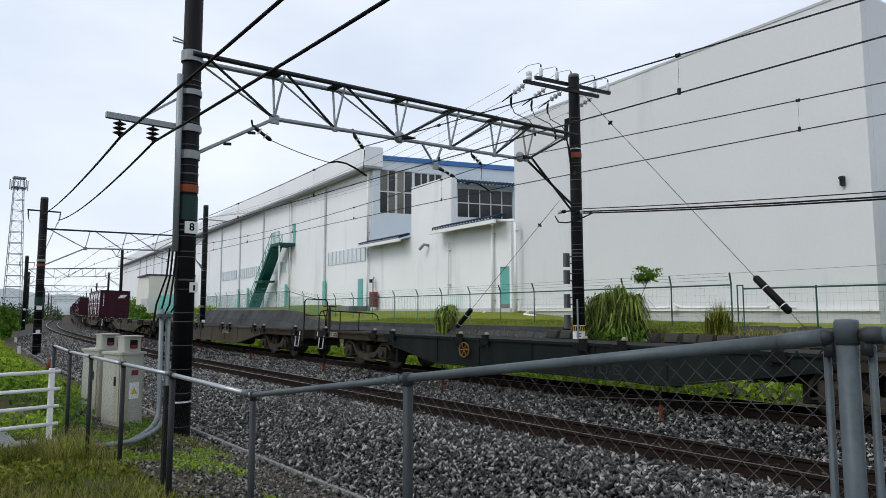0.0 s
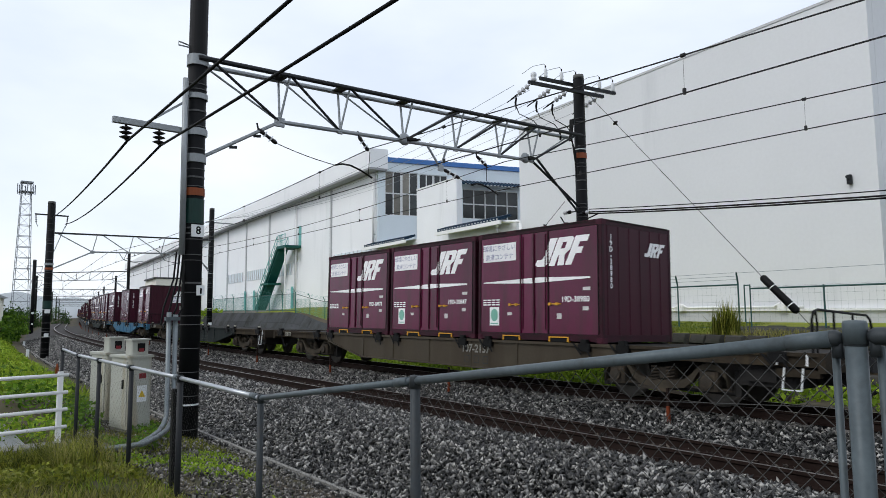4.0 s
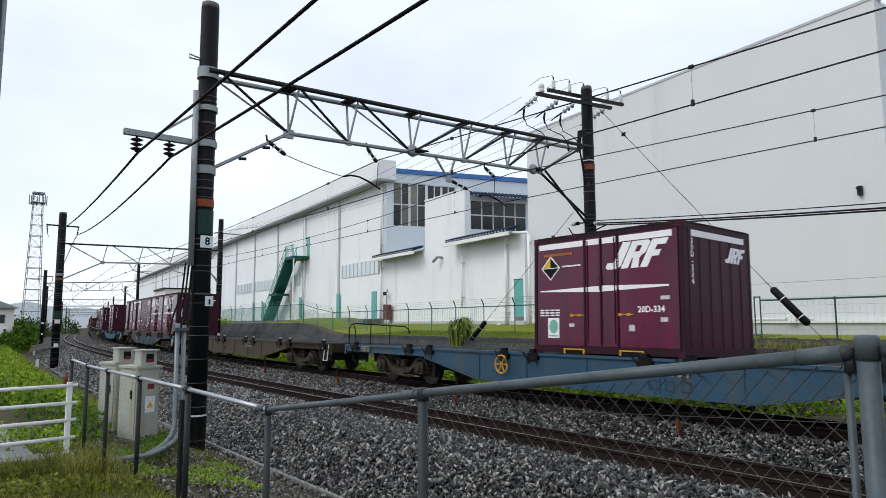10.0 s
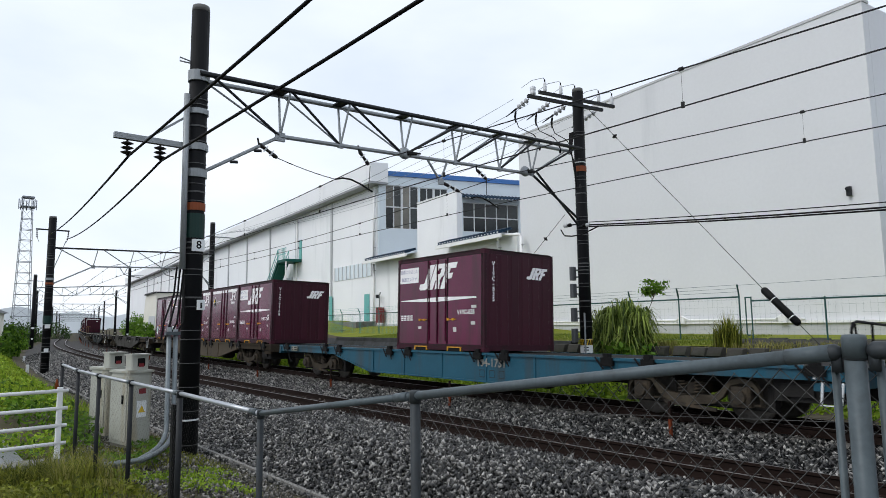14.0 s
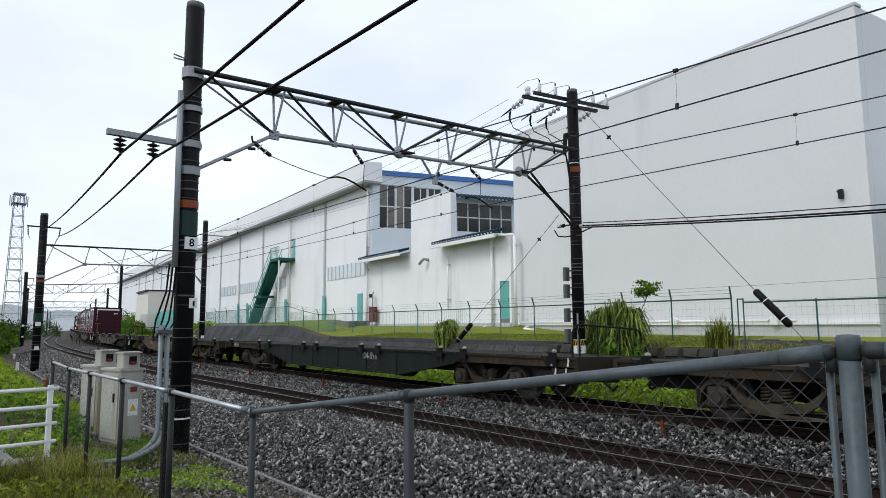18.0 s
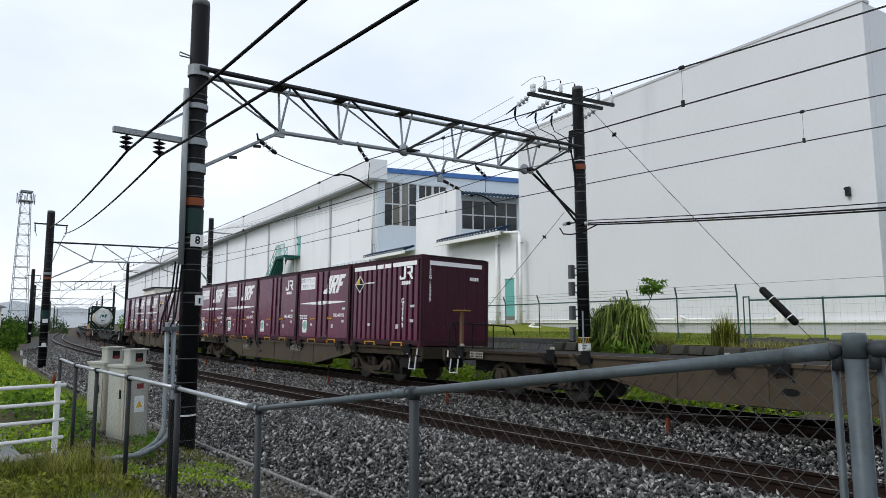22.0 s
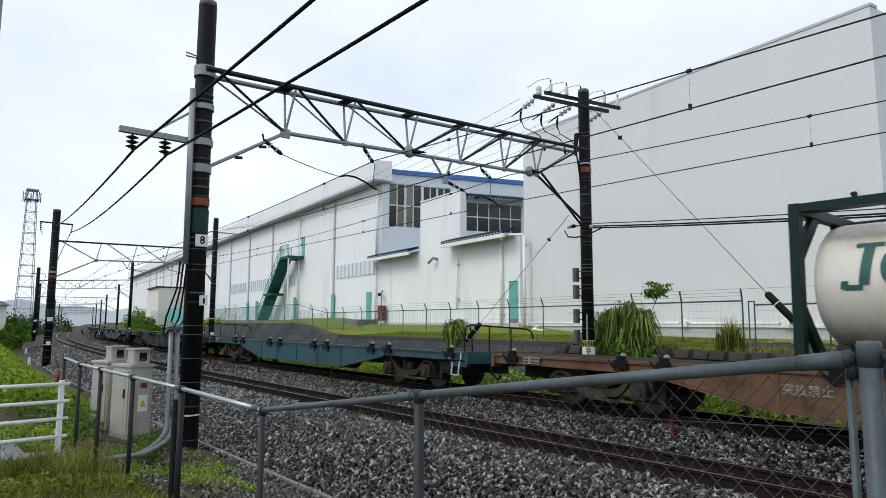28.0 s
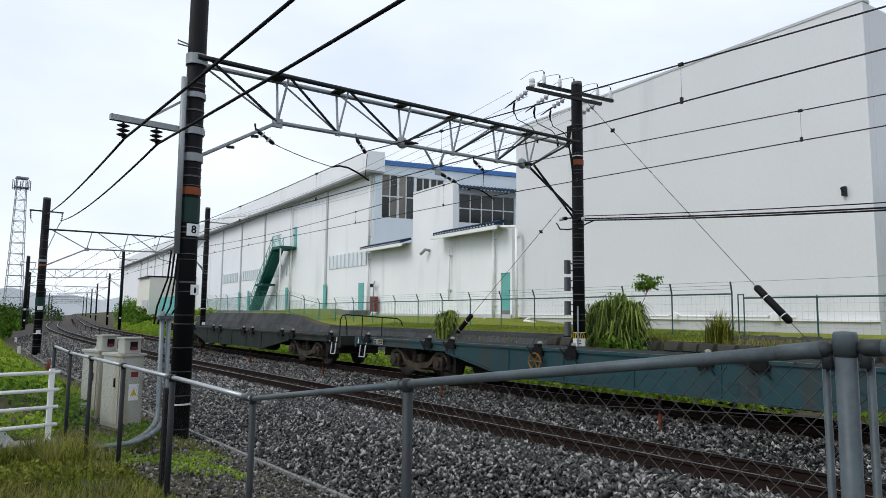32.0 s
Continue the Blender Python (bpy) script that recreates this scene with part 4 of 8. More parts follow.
def container_meshes():
    """Shared meshes of the two kinds of twelve-foot container."""
    ms = {}
    y0, y1 = -CW / 2, CW / 2
    body = Shape().box(-HX + 0.02, HX - 0.02, y0 + 0.065, y1 - 0.03, 0.10, CH - 0.03)
    ms["body"] = body.mesh("body", M_MAROON)
    fr = Shape()
    for x in (-HX, HX - 0.09):
        for y in (y0, y1 - 0.09):
            fr.box(x, x + 0.09, y, y + 0.09, 0.0, CH, 0.012)
    for y in (y0 + 0.004, y1 - 0.084):
        fr.box(-HX + 0.09, HX - 0.09, y, y + 0.08, CH - 0.10, CH - 0.035).box(-HX + 0.09, HX - 0.09, y, y + 0.08, 0.02, 0.16)
    for x in (-HX + 0.004, HX - 0.084):
        fr.box(x, x + 0.08, y0 + 0.09, y1 - 0.09, CH - 0.10, CH - 0.035).box(x, x + 0.08, y0 + 0.09, y1 - 0.09, 0.02, 0.16)
    edge = Shape()
    for y in (y0 - 0.002, y1 - 0.04):
        edge.box(-HX + 0.09, HX - 0.09, y, y + 0.042, CH - 0.034, CH + 0.004, 0.006)
    for x in (-HX - 0.002, HX - 0.04):
        edge.box(x, x + 0.042, y0 + 0.09, y1 - 0.09, CH - 0.034, CH + 0.004, 0.006)
    ms["top_rail"] = edge.mesh("top_rail", M_RUSTEDGE)
    ms["corner_frame"] = fr.mesh("corner_frame", M_MAROONFRAME)
    ms["roof"] = Shape().box(-HX + 0.03, HX - 0.03, y0 + 0.03, y1 - 0.03, CH - 0.03, CH + 0.02, 0.03).mesh("roof", M_MAROONROOF)
    # smooth side: two fixed panels and a narrow pair of doors
    doors = {}
    for k, (a, b) in enumerate(((-HX + 0.1, -0.415), (-0.395, -0.01), (0.01, 0.395), (0.415, HX - 0.1))):
        doors[k] = Shape().prism([(a, 0.17), (b, 0.17), (b, CH - 0.11), (a, CH - 0.11)], y0 + 0.006, y0 + 0.064, "y").mesh("side_panel", M_MAROON)
    ms["doors"] = doors
    ms["seam"] = Shape().box(-0.012, 0.012, y0 - 0.012, y0 + 0.02, 0.17, CH - 0.1).mesh("door_post", M_MAROOND)
    ms["gasket"] = Shape().box(0, 0.014, y0 - 0.003, y0 + 0.02, 0.165, CH - 0.107).mesh("door_gasket", M_BLACK)
    ms["corner_casting"] = Shape().box(-0.08, 0.08, y0 - 0.008, y0 + 0.16, -0.002, 0.106, 0.015).mesh("corner_casting", M_MAROONROOF)
    bar = Shape().rod((0.0, y0 - 0.01, 0.2), (0.0, y0 - 0.01, CH - 0.14), 0.02, 6)
    bar.box(-0.03, 0.03, y0 - 0.035, y0 + 0.004, 1.30, 1.62, 0.01).box(-0.03, 0.03, y0 - 0.03, y0 + 0.004, 0.55, 0.68, 0.01)
    bar.rod((0.34, y0 - 0.006, 0.25), (0.34, y0 - 0.006, CH - 0.16), 0.012, 6).rod((-0.34, y0 - 0.006, 0.25), (-0.34, y0 - 0.006, CH - 0.16), 0.012, 6)
    ms["lock_rod"] = bar.mesh("lock_rod", M_MAROOND)
    hd = Shape()
    for x in (-0.62, 0.60):
        hd.box(x - 0.18, x + 0.18, y0 - 0.02, y0 + 0.004, 0.79, 0.812).box(x - 0.16, x - 0.10, y0 - 0.03, y0 + 0.004, 0.77, 0.83).box(x + 0.04, x + 0.1, y0 - 0.03, y0 + 0.004, 0.77, 0.83)
    ms["latch"] = hd.mesh("latch", M_YELLOW)
    ft = Shape().prism([(-0.28, 0.0), (-0.24, 0.0), (-0.24, 0.085), (0.24, 0.085), (0.24, 0.0), (0.28, 0.0), (0.28, 0.11), (-0.28, 0.11)], y0 - 0.012, y0 + 0.06, "y")
    ms["fork_pocket"] = ft.mesh("fork_pocket", M_YELLOW)
    ms["pocket_hole"] = Shape().box(-0.24, 0.24, y0 + 0.001, y0 + 0.05, 0.0, 0.085).mesh("pocket_hole", M_BLACK)
    # ribbed side
    rb = []
    n = 13
    for i in range(n):
        x = -HX + 0.24 + i * (CL - 0.48) / (n - 1)
        rb.append(x)
    ms["rib"] = Shape().prism([(-0.10, y0 + 0.064), (-0.075, y0 - 0.006), (0.075, y0 - 0.006), (0.10, y0 + 0.064)], 0.17, CH - 0.11).mesh("rib", M_MAROON)
    ms["rib_at"] = rb
    er = Shape().prism([(-0.15, HX - 0.03), (-0.11, HX + 0.004), (0.11, HX + 0.004), (0.15, HX - 0.03)], 0.17, CH - 0.11)
    er.v = [(b, a, c) for a, b, c in er.v]
    er.f = [tuple(reversed(q)) for q in er.f]
    # end ribs and end panel: shaded side given by the darker maroon
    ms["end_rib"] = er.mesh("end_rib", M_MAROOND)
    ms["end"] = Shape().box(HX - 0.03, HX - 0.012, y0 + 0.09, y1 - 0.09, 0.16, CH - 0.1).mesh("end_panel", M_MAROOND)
    return ms


CM = container_meshes()
YS = -CW / 2
BAR_CACHE = {}


def decal(key, build, material):
    if key not in BAR_CACHE:
        BAR_CACHE[key] = build().mesh("decal", material)
    return BAR_CACHE[key]


def bars(x0, x1, z0, z1, rows, seed):
    """Rows of small strokes for writing too small to read."""
    rnd = random.Random(seed)
    sh = Shape()
    hgt = (z1 - z0) / rows
    for r in range(rows):
        x = x0
        while x < x1 - 0.02:
            w = rnd.uniform(0.25, 0.9) * hgt
            sh.box(x, min(x + w, x1), YS - 0.012, YS - 0.008, z0 + r * hgt + hgt * 0.18, z0 + (r + 1) * hgt - hgt * 0.12)
            x += w + hgt * 0.18
    return sh


def container(kind, code):
    """kind letters: s smooth, r ribbed; E slanted emblem, U upright emblem; t stripe, b notice board, w white top band, h hazard diamond, g green sticker, e small emblem."""
    ribbed = "r" in kind
    look_ = "ribbed" if ribbed else "smooth-sided"
    extra = " with a white top band" if "w" in kind else (" with a long white stripe and emblem" if "t" in kind else " with a white emblem")
    c = thing("freight_container", f"{look_} maroon rail container{extra}", "container", group="containers on the train")
    part("body", CM["body"], None, c)
    part("corner_frame", CM["corner_frame"], None, c)
    part("roof", CM["roof"], None, c)
    part("top_rail", CM["top_rail"], None, c, "rusted black top edge")
    for x in (-HX + 0.076, HX - 0.076):
        for z in (0.0, CH - 0.1):
            part("corner_casting", CM["corner_casting"], None, c).location = (x, 0, z)
    part("end_panel", CM["end"], None, c)
    for x in (-0.71, 0.71):
        part("pocket_hole", CM["pocket_hole"], None, c).location.x = x
        part("fork_pocket", CM["fork_pocket"], None, c, "worn yellow edging").location.x = x
    for i in range(6):
        part("end_rib", CM["end_rib"], None, c).location.y = -0.925 + i * 0.37
    yf = YS - 0.0075
    if ribbed:
        for x in CM["rib_at"]:
            r = part("rib", CM["rib"], None, c)
            r.location.x = x
        yf = YS - 0.008
    else:
        for k in range(4):
            part("side_panel", CM["doors"][k], None, c)
        for x in (-0.405, 0.405):
            part("door_post", CM["seam"], None, c).location.x = x
        for x in (-HX + 0.094, -0.442, -0.007, 0.428, HX - 0.108):
            part("door_gasket", CM["gasket"], None, c).location.x = x
        part("lock_rod", CM["lock_rod"], None, c)
        part("latch", CM["latch"], None, c, "yellow door latch")
        yf = YS + 0.005
    if "E" in kind:
        w, hh, x, z = (1.52, 0.60, 0.02, 1.62) if "t" in kind and "b" in kind else (1.45, 0.52, 0.1, 1.70)
        if code[0] == "V":
            w, hh, x, z = 1.66, 0.66, -0.85, 1.60
        if "e" in kind:
            w, hh, x, z = (0.75, 0.32, 0.62, 1.95) if ribbed else (0.72, 0.32, 0.42, 1.98)
        part("emblem", decal(("E", w, x, ribbed), lambda: flat(EMBLEM, yf, (w, hh), (x, z)), M_DECAL), None, c, "white slanted emblem")
    if "U" in kind:
        part("emblem", decal(("U", ribbed), lambda: flat(EMBLEM2, yf, (0.64, 0.37), (0.82, 1.86)), M_DECAL), None, c, "white upright emblem")
        part("emblem_caption", decal(("Uc", ribbed), lambda: flat([[(a, 0), (a + 0.21, 0), (a + 0.21, 1), (a, 1)] for a in (0, 0.25, 0.52, 0.78)], yf, (0.42, 0.10), (0.93, 1.71)), M_DECAL), None, c)
    if "t" in kind:
        part("stripe", decal(("t", ribbed), lambda: flat([[(-1.67, 1.32), (-0.1, 1.265), (1.55, 1.315), (1.55, 1.35), (0.1, 1.39), (-1.67, 1.34)]], yf), M_DECAL), None, c, "long white tapering stripe")
    if "b" in kind:
        bx, bw = (-1.29, 0.44) if code[0] == "V" else (-1.12, 0.55)
        nb = part("notice_board", decal(("b", bx), lambda: flat([[(bx - bw, 1.82), (bx + bw, 1.82), (bx + bw, 2.24), (bx - bw, 2.24)]], yf), M_DECAL), None, c, "white notice panel")
        for row, words in ((2.13, "環境にやさしい"), (1.92, "鉄道コンテナ")):
            ob = part("lettering", lettering(words, 0.155 if bw > 0.5 else 0.125, M_DECALB), None, nb)
            ob.location = (bx, yf - 0.006, row)
    if "w" in kind:
        part("top_band", decal(("w", ribbed), lambda: flat([[(-1.70, 2.24), (-0.46, 2.24), (-0.46, 2.36), (-1.70, 2.36)], [(-0.37, 2.24), (-0.04, 2.24), (-0.04, 2.36), (-0.37, 2.36)],
                                                             [(0.04, 2.24), (0.37, 2.24), (0.37, 2.36), (0.04, 2.36)], [(0.46, 2.24), (1.64, 2.24), (1.64, 2.36), (0.46, 2.36)]], yf), M_DECAL), None, c, "white top band")
    if "h" in kind:
        hx, hz, q = -1.36, 1.83, 0.27
        dm = part("hazard_diamond", decal(("h", ribbed), lambda: flat([[(0, -q), (q, 0), (0, q), (-q, 0)]], yf, at=(hx, hz)), M_DECAL), None, c, "yellow and black hazard diamond")
        part("hazard_top", decal(("hy", ribbed), lambda: flat([[(-q + 0.04, 0.01), (0, 0.01), (0, q - 0.04)]], yf - 0.005, at=(hx, hz)), M_DIAY), None, dm)
        part("hazard_black", decal(("hb", ribbed), lambda: flat([[(0.0, 0.01), (q - 0.04, 0.01), (0, q - 0.04)], [(-q + 0.04, -0.01), (0, -q + 0.04), (q - 0.04, -0.01)]], yf - 0.005, at=(hx, hz)), M_BLACK), None, dm)
        part("small_writing", decal(("hs", ribbed), lambda: bars(-1.02, -0.5, 1.82, 1.87, 1, 5), M_DECAL), None, c)
        if "E" in kind:
            tagged(part("small_writing", decal(("ho", ribbed), lambda: bars(-1.55, -0.72, 2.07, 2.15, 1, 8), M_ORANGETEXT), None, c, "faded orange writing"), kind="stuff")
    if "g" in kind:
        g = part("sticker", decal(("g", ribbed), lambda: flat([[(-1.44, 0.32), (-1.12, 0.32), (-1.12, 0.75), (-1.44, 0.75)]], yf), M_DECAL), None, c, "pale sticker with a green globe")
        part("sticker_print", decal(("gp", ribbed), lambda: flat([[(0.12 * math.cos(a), 0.02 + 0.15 * math.sin(a)) for a in [i * math.pi / 7 for i in range(14)]], [(-0.13, -0.19), (0.13, -0.19), (0.13, -0.165), (-0.13, -0.165)]], yf - 0.005, at=(-1.28, 0.545)), M_DECALG), None, g)
    # owner's word as a plain bar, code, small plates
    if "U" not in kind:
        tagged(part("owner_mark", decal(("o", ribbed), lambda: flat([[(a, k), (a + 0.115, k), (a + 0.115, k + 0.03), (a, k + 0.03)] for a in (0.0, 0.145, 0.30, 0.45) for k in (0.0, 0.055, 0.11)], yf, at=(-1.67, 0.79)), M_DECAL), None, c, "white owner's mark"), kind="stuff")
    if ribbed:
        for i, ch in enumerate(code.replace("-", "")[-5:]):
            ob = part("code", lettering(ch, 0.2, M_DECAL), None, c)
            ob.location = (1.0, yf - 0.003, 1.25 - i * 0.17)
    else:
        ob = part("code", lettering(code, 0.165, M_DECAL), None, c, "white container number")
        ob.location = (1.16, yf - 0.003, 0.97 if code[0] == "V" else 0.89)
    for a, b, pw, ph in ((1.37, 1.07, 0.19, 0.07), (0.66, 0.48, 0.13, 0.12), (-0.84, 0.56, 0.14, 0.07), (1.36, 0.66, 0.15, 0.08)):
        part("plate", decal(("p", a, ribbed), lambda: flat([[(a, b), (a + pw, b), (a + pw, b + ph), (a, b + ph)]], yf), M_PLATE), None, c)
    # end wall: small emblem or a short caption, and a code down the edge
    if "U" in kind:
        em = decal("endU", lambda: flat([[(a_, 0), (a_ + 0.065, 0), (a_ + 0.065, 0.1), (a_, 0.1)] for a_ in (0, 0.08, 0.165, 0.25)], 0.0), M_DECAL)
        ob = part("end_caption", em, None, c, "small white caption")
        ob.matrix_basis = pose(HX + 0.006, 0.5, 1.88, 0, 0, 90)
    else:
        em = decal("endE", lambda: flat(EMBLEM, 0.0, (0.78, 0.31), (0, 0)), M_DECAL)
        ob = part("end_emblem", em, None, c, "small white emblem")
        ob.matrix_basis = pose(HX + 0.006, 0.2, 1.83, 0, 0, 90)
    if "n" in kind:
        eb = part("end_board", decal("eb", lambda: flat([[(0.12, 1.40), (1.06, 1.40), (1.06, 1.80), (0.12, 1.80)]], 0.0), M_DECAL), None, c, "white notice panel on the end wall")
        eb.matrix_basis = pose(HX + 0.006, 0, 0, 0, 0, 90)
        for row, words in ((1.70, "環境にやさしい"), (1.50, "鉄道コンテナ")):
            part("lettering", lettering(words, 0.13, M_DECALB), None, eb).location = (0.59, -0.008, row)
        ob = part("end_sticker", decal("es", lambda: flat([[(0.62, 0.92), (0.92, 0.92), (0.92, 1.2), (0.62, 1.2)]], 0.0), M_DECALDULL), None, c, "faded sticker")
        ob.matrix_basis = pose(HX + 0.006, 0, 0, 0, 0, 90)
        part("code", lettering(code, 0.13, M_DECAL), None, c).location = (1.36, yf - 0.003, 1.98)
    for i, ch in enumerate(code if "n" not in kind else ""):
        ob = part("end_code", lettering(ch, 0.15, M_DECAL), None, c)
        ob.matrix_basis = pose(HX + 0.006, -0.93, 2.15 - i * 0.125, 0, 0, 90)
    if "w" in kind:
        ob = part("end_band", decal("ew", lambda: flat([[(-0.95, 0), (0.95, 0), (0.95, 0.12), (-0.95, 0.12)]], 0.0), M_DECAL), None, c)
        ob.matrix_basis = pose(HX + 0.006, 0, 2.24, 0, 0, 90)
    return c


LOADS = {
    -2: {2: ("sEtbg", "19D-38980"), 3: ("sEtbg", "19D-30847"), 4: ("sEtb", "19D-38971")},
    0: {1: ("sEebn", "19G-16957"), 3: ("rU", "19G-22630"), 5: ("rEt", "19G-9060")},
    1: {1: ("sUg", "19D-52097"), 2: ("sUwhg", "20D-2727"), 3: ("rEt", "19G-17615"), 4: ("sEtbg", "19D-35261"), 5: ("sEtb", "V19C-4399")},
    2: {3: ("sEtwhg", "20D-334")},
    4: {1: ("sEtb", "V19C-4489"), 2: ("sEtb", "V19C-960"), 3: ("rEe", "19G-16806"), 4: ("sUwhg", "20D-7812"), 5: ("sUg", "19D-49240")},
    5: {3: ("sEtb", "V19C-835")},
    6: {1: ("sEtb", "V19C-7368"), 2: ("sUwh", "20D-5406"), 3: ("sUwh", "20D-4471"), 4: ("sUwhg", "20D-6612"), 5: ("sUg", "V19C-9013")},
    11: {1: ("rUwh", "20G-2399"), 2: ("sEtbg", "19D-40011"), 3: ("sUg", "19D-44223"), 4: ("sEtbg", "19D-40711"), 5: ("sEtbg", "19D-30130")},
    12: {1: ("sUg", "19D-43436"), 2: ("sUwhg", "20D-3528"), 3: ("sEtbg", "19G-17840"), 4: ("sEtbg", "19D-80670"), 5: ("sUg", "19G-22401")},
}
COLOURS = {-5: "dark", -4: "dun", -3: "dun", -2: "dun", -1: "dark", 0: "blue", 1: "green", 2: "steel", 3: "beige", 4: "slate", 5: "azure", 6: "beige",
           7: "olive", 8: "dark", 9: "tan", 10: "beige", 11: "beige", 12: "beige", 13: "green", 14: "rust", 15: "aqua", 16: "green", 17: "teal", 18: "green"}
NUMBERS = {-4: "107-380", -3: "106-617", 7: "104-1201", 10: "107-1942", 14: "107-424", 1: "104-982", 4: "104-1631", 5: "104-1731", 2: "104-904", 0: "104-1911", 3: "107-2139", 8: "104-596", 9: "107-646", 11: "107-573", -2: "107-2137"}
PITCH, SLOT, FLOOR = 20.4, 3.8276, 1.01
SHIFT = {2: 0.42, 5: -0.2}          # lone containers that stand a little off the middle of their wagon


def wagon_meshes(paint):
    m = PAINTS[paint]
    ms = {}
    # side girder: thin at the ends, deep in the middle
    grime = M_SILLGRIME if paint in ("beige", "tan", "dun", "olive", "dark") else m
    out = [(-5.7, 0.99), (-5.7, 0.761), (-5.5, 0.76), (-3.4, 0.34), (3.4, 0.34), (5.9, 0.76), (6.1, 0.761), (6.1, 0.99)]
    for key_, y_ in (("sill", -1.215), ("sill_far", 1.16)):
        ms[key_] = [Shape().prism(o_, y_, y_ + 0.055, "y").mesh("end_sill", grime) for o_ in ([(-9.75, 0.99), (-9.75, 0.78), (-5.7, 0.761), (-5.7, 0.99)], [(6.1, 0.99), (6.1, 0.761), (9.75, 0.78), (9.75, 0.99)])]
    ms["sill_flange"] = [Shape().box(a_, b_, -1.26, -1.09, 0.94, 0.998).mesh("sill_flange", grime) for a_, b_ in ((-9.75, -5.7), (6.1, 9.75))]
    ms["girder"] = Shape().prism(out, -1.215, -1.16, "y").mesh("side_girder", m)
    ms["girder_far"] = Shape().prism(out, 1.16, 1.215, "y").mesh("side_girder", m)
    fl = Shape().box(-5.7, 6.1, -1.26, -1.09, 0.94, 0.998).box(-3.45, 3.45, -1.25, -1.10, 0.305, 0.338)
    for a, b in (((-5.5, 0.735), (-3.42, 0.32)), ((3.42, 0.32), (5.9, 0.735))):
        fl.beam((a[0], -1.175, a[1]), (b[0], -1.175, b[1]), 0.15, 0.035)
    ms["flange"] = fl.mesh("flange", m)
    ms["stiffener"] = Shape().box(-0.03, 0.03, -1.235, -1.214, 0.34, 0.94).mesh("stiffener", m)
    ms["deck"] = Shape().box(-9.7, 9.7, -1.1, 1.1, 0.90, 0.985).box(-9.72, 9.72, -0.18, 0.18, 0.45, 0.9).mesh("deck", M_DECK)
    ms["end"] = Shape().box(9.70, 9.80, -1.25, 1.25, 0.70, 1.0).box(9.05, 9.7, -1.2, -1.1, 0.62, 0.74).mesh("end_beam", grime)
    return ms


def bogie_meshes():
    ms = {}
    for side_, key_ in ((-1, "frame"), (1, "frame_far")):
        y_ = side_ * 1.0
        arch = [(-1.27, 0.34), (-1.25, 0.52), (-1.14, 0.65), (-0.95, 0.70), (-0.76, 0.65), (-0.62, 0.48), (-0.46, 0.36), (0.0, 0.31), (0.46, 0.36), (0.62, 0.48), (0.76, 0.65), (0.95, 0.70), (1.14, 0.65), (1.25, 0.52), (1.27, 0.34)]
        wide = [0.045 if abs(a) > 0.7 else 0.075 for a, b in arch]
        band = [(a, b + w) for (a, b), w in zip(arch, wide)] + [(a, b - w) for (a, b), w in zip(arch[::-1], wide[::-1])]
        sh_ = Shape()
        for k_ in range(len(arch) - 1):
            sh_.prism([band[k_ + 1], band[k_], band[-1 - k_], band[-2 - k_]], y_ - 0.06, y_ + 0.06, "y")
        ms[key_] = sh_.mesh("side_frame", M_BOGIEFRAME)
    bx = Shape().box(-0.17, 0.17, -1.13, -0.93, 0.27, 0.60, 0.04).lathe([(0.02, -0.01), (0.115, 0.0), (0.115, 0.06), (0.02, 0.07)], 12, (0, -1.13, 0.43), "y")
    ms["axle_box"] = bx.mesh("axle_box", M_BOGIE)
    sp = Shape()
    for dx in (-0.16, 0.16):
        path = [(dx + 0.075 * math.cos(a), -1.0 + 0.075 * math.sin(a), 0.36 + 0.28 * a / 31.4) for a in [i * 0.7 for i in range(45)]]
        sp.tube(path, 0.018, 5)
    ms["spring"] = sp.mesh("spring", M_BOGIE)
    wh = Shape()
    for y in (-0.60, 0.55):
        wh.lathe([(0.09, -0.06), (0.15, -0.07), (0.16, -0.02), (0.33, -0.03), (0.36, -0.065), (0.43, -0.065), (0.43, 0.05), (0.455, 0.05), (0.455, 0.075), (0.36, 0.075), (0.15, 0.06)], 24, (0, y, 0.43), "y")
    wh.rod((0, -1.0, 0.43), (0, 1.0, 0.43), 0.075, 10)
    ms["wheelset"] = wh.mesh("wheelset", M_WHEEL, True)
    br = Shape().box(-0.12, 0.12, -1.0, 1.0, 0.42, 0.62).rod((-1.3, -0.98, 0.30), (1.3, -0.98, 0.30), 0.025, 6).beam((-0.5, -1.05, 0.25), (0.5, -1.05, 0.18), 0.04, 0.06)
    ms["bolster"] = br.mesh("bolster", M_BOGIE)
    ms["gear"] = Shape().box(-0.42, -0.28, -0.98, -0.5, 0.2, 0.34, 0.02).rod((-1.35, -0.85, 0.24), (1.35, -0.85, 0.24), 0.03, 6).box(1.32, 1.42, -0.9, -0.7, 0.2, 0.62).box(-1.42, -1.32, -0.9, -0.7, 0.2, 0.62).mesh("brake_gear", M_DECK)
    return ms


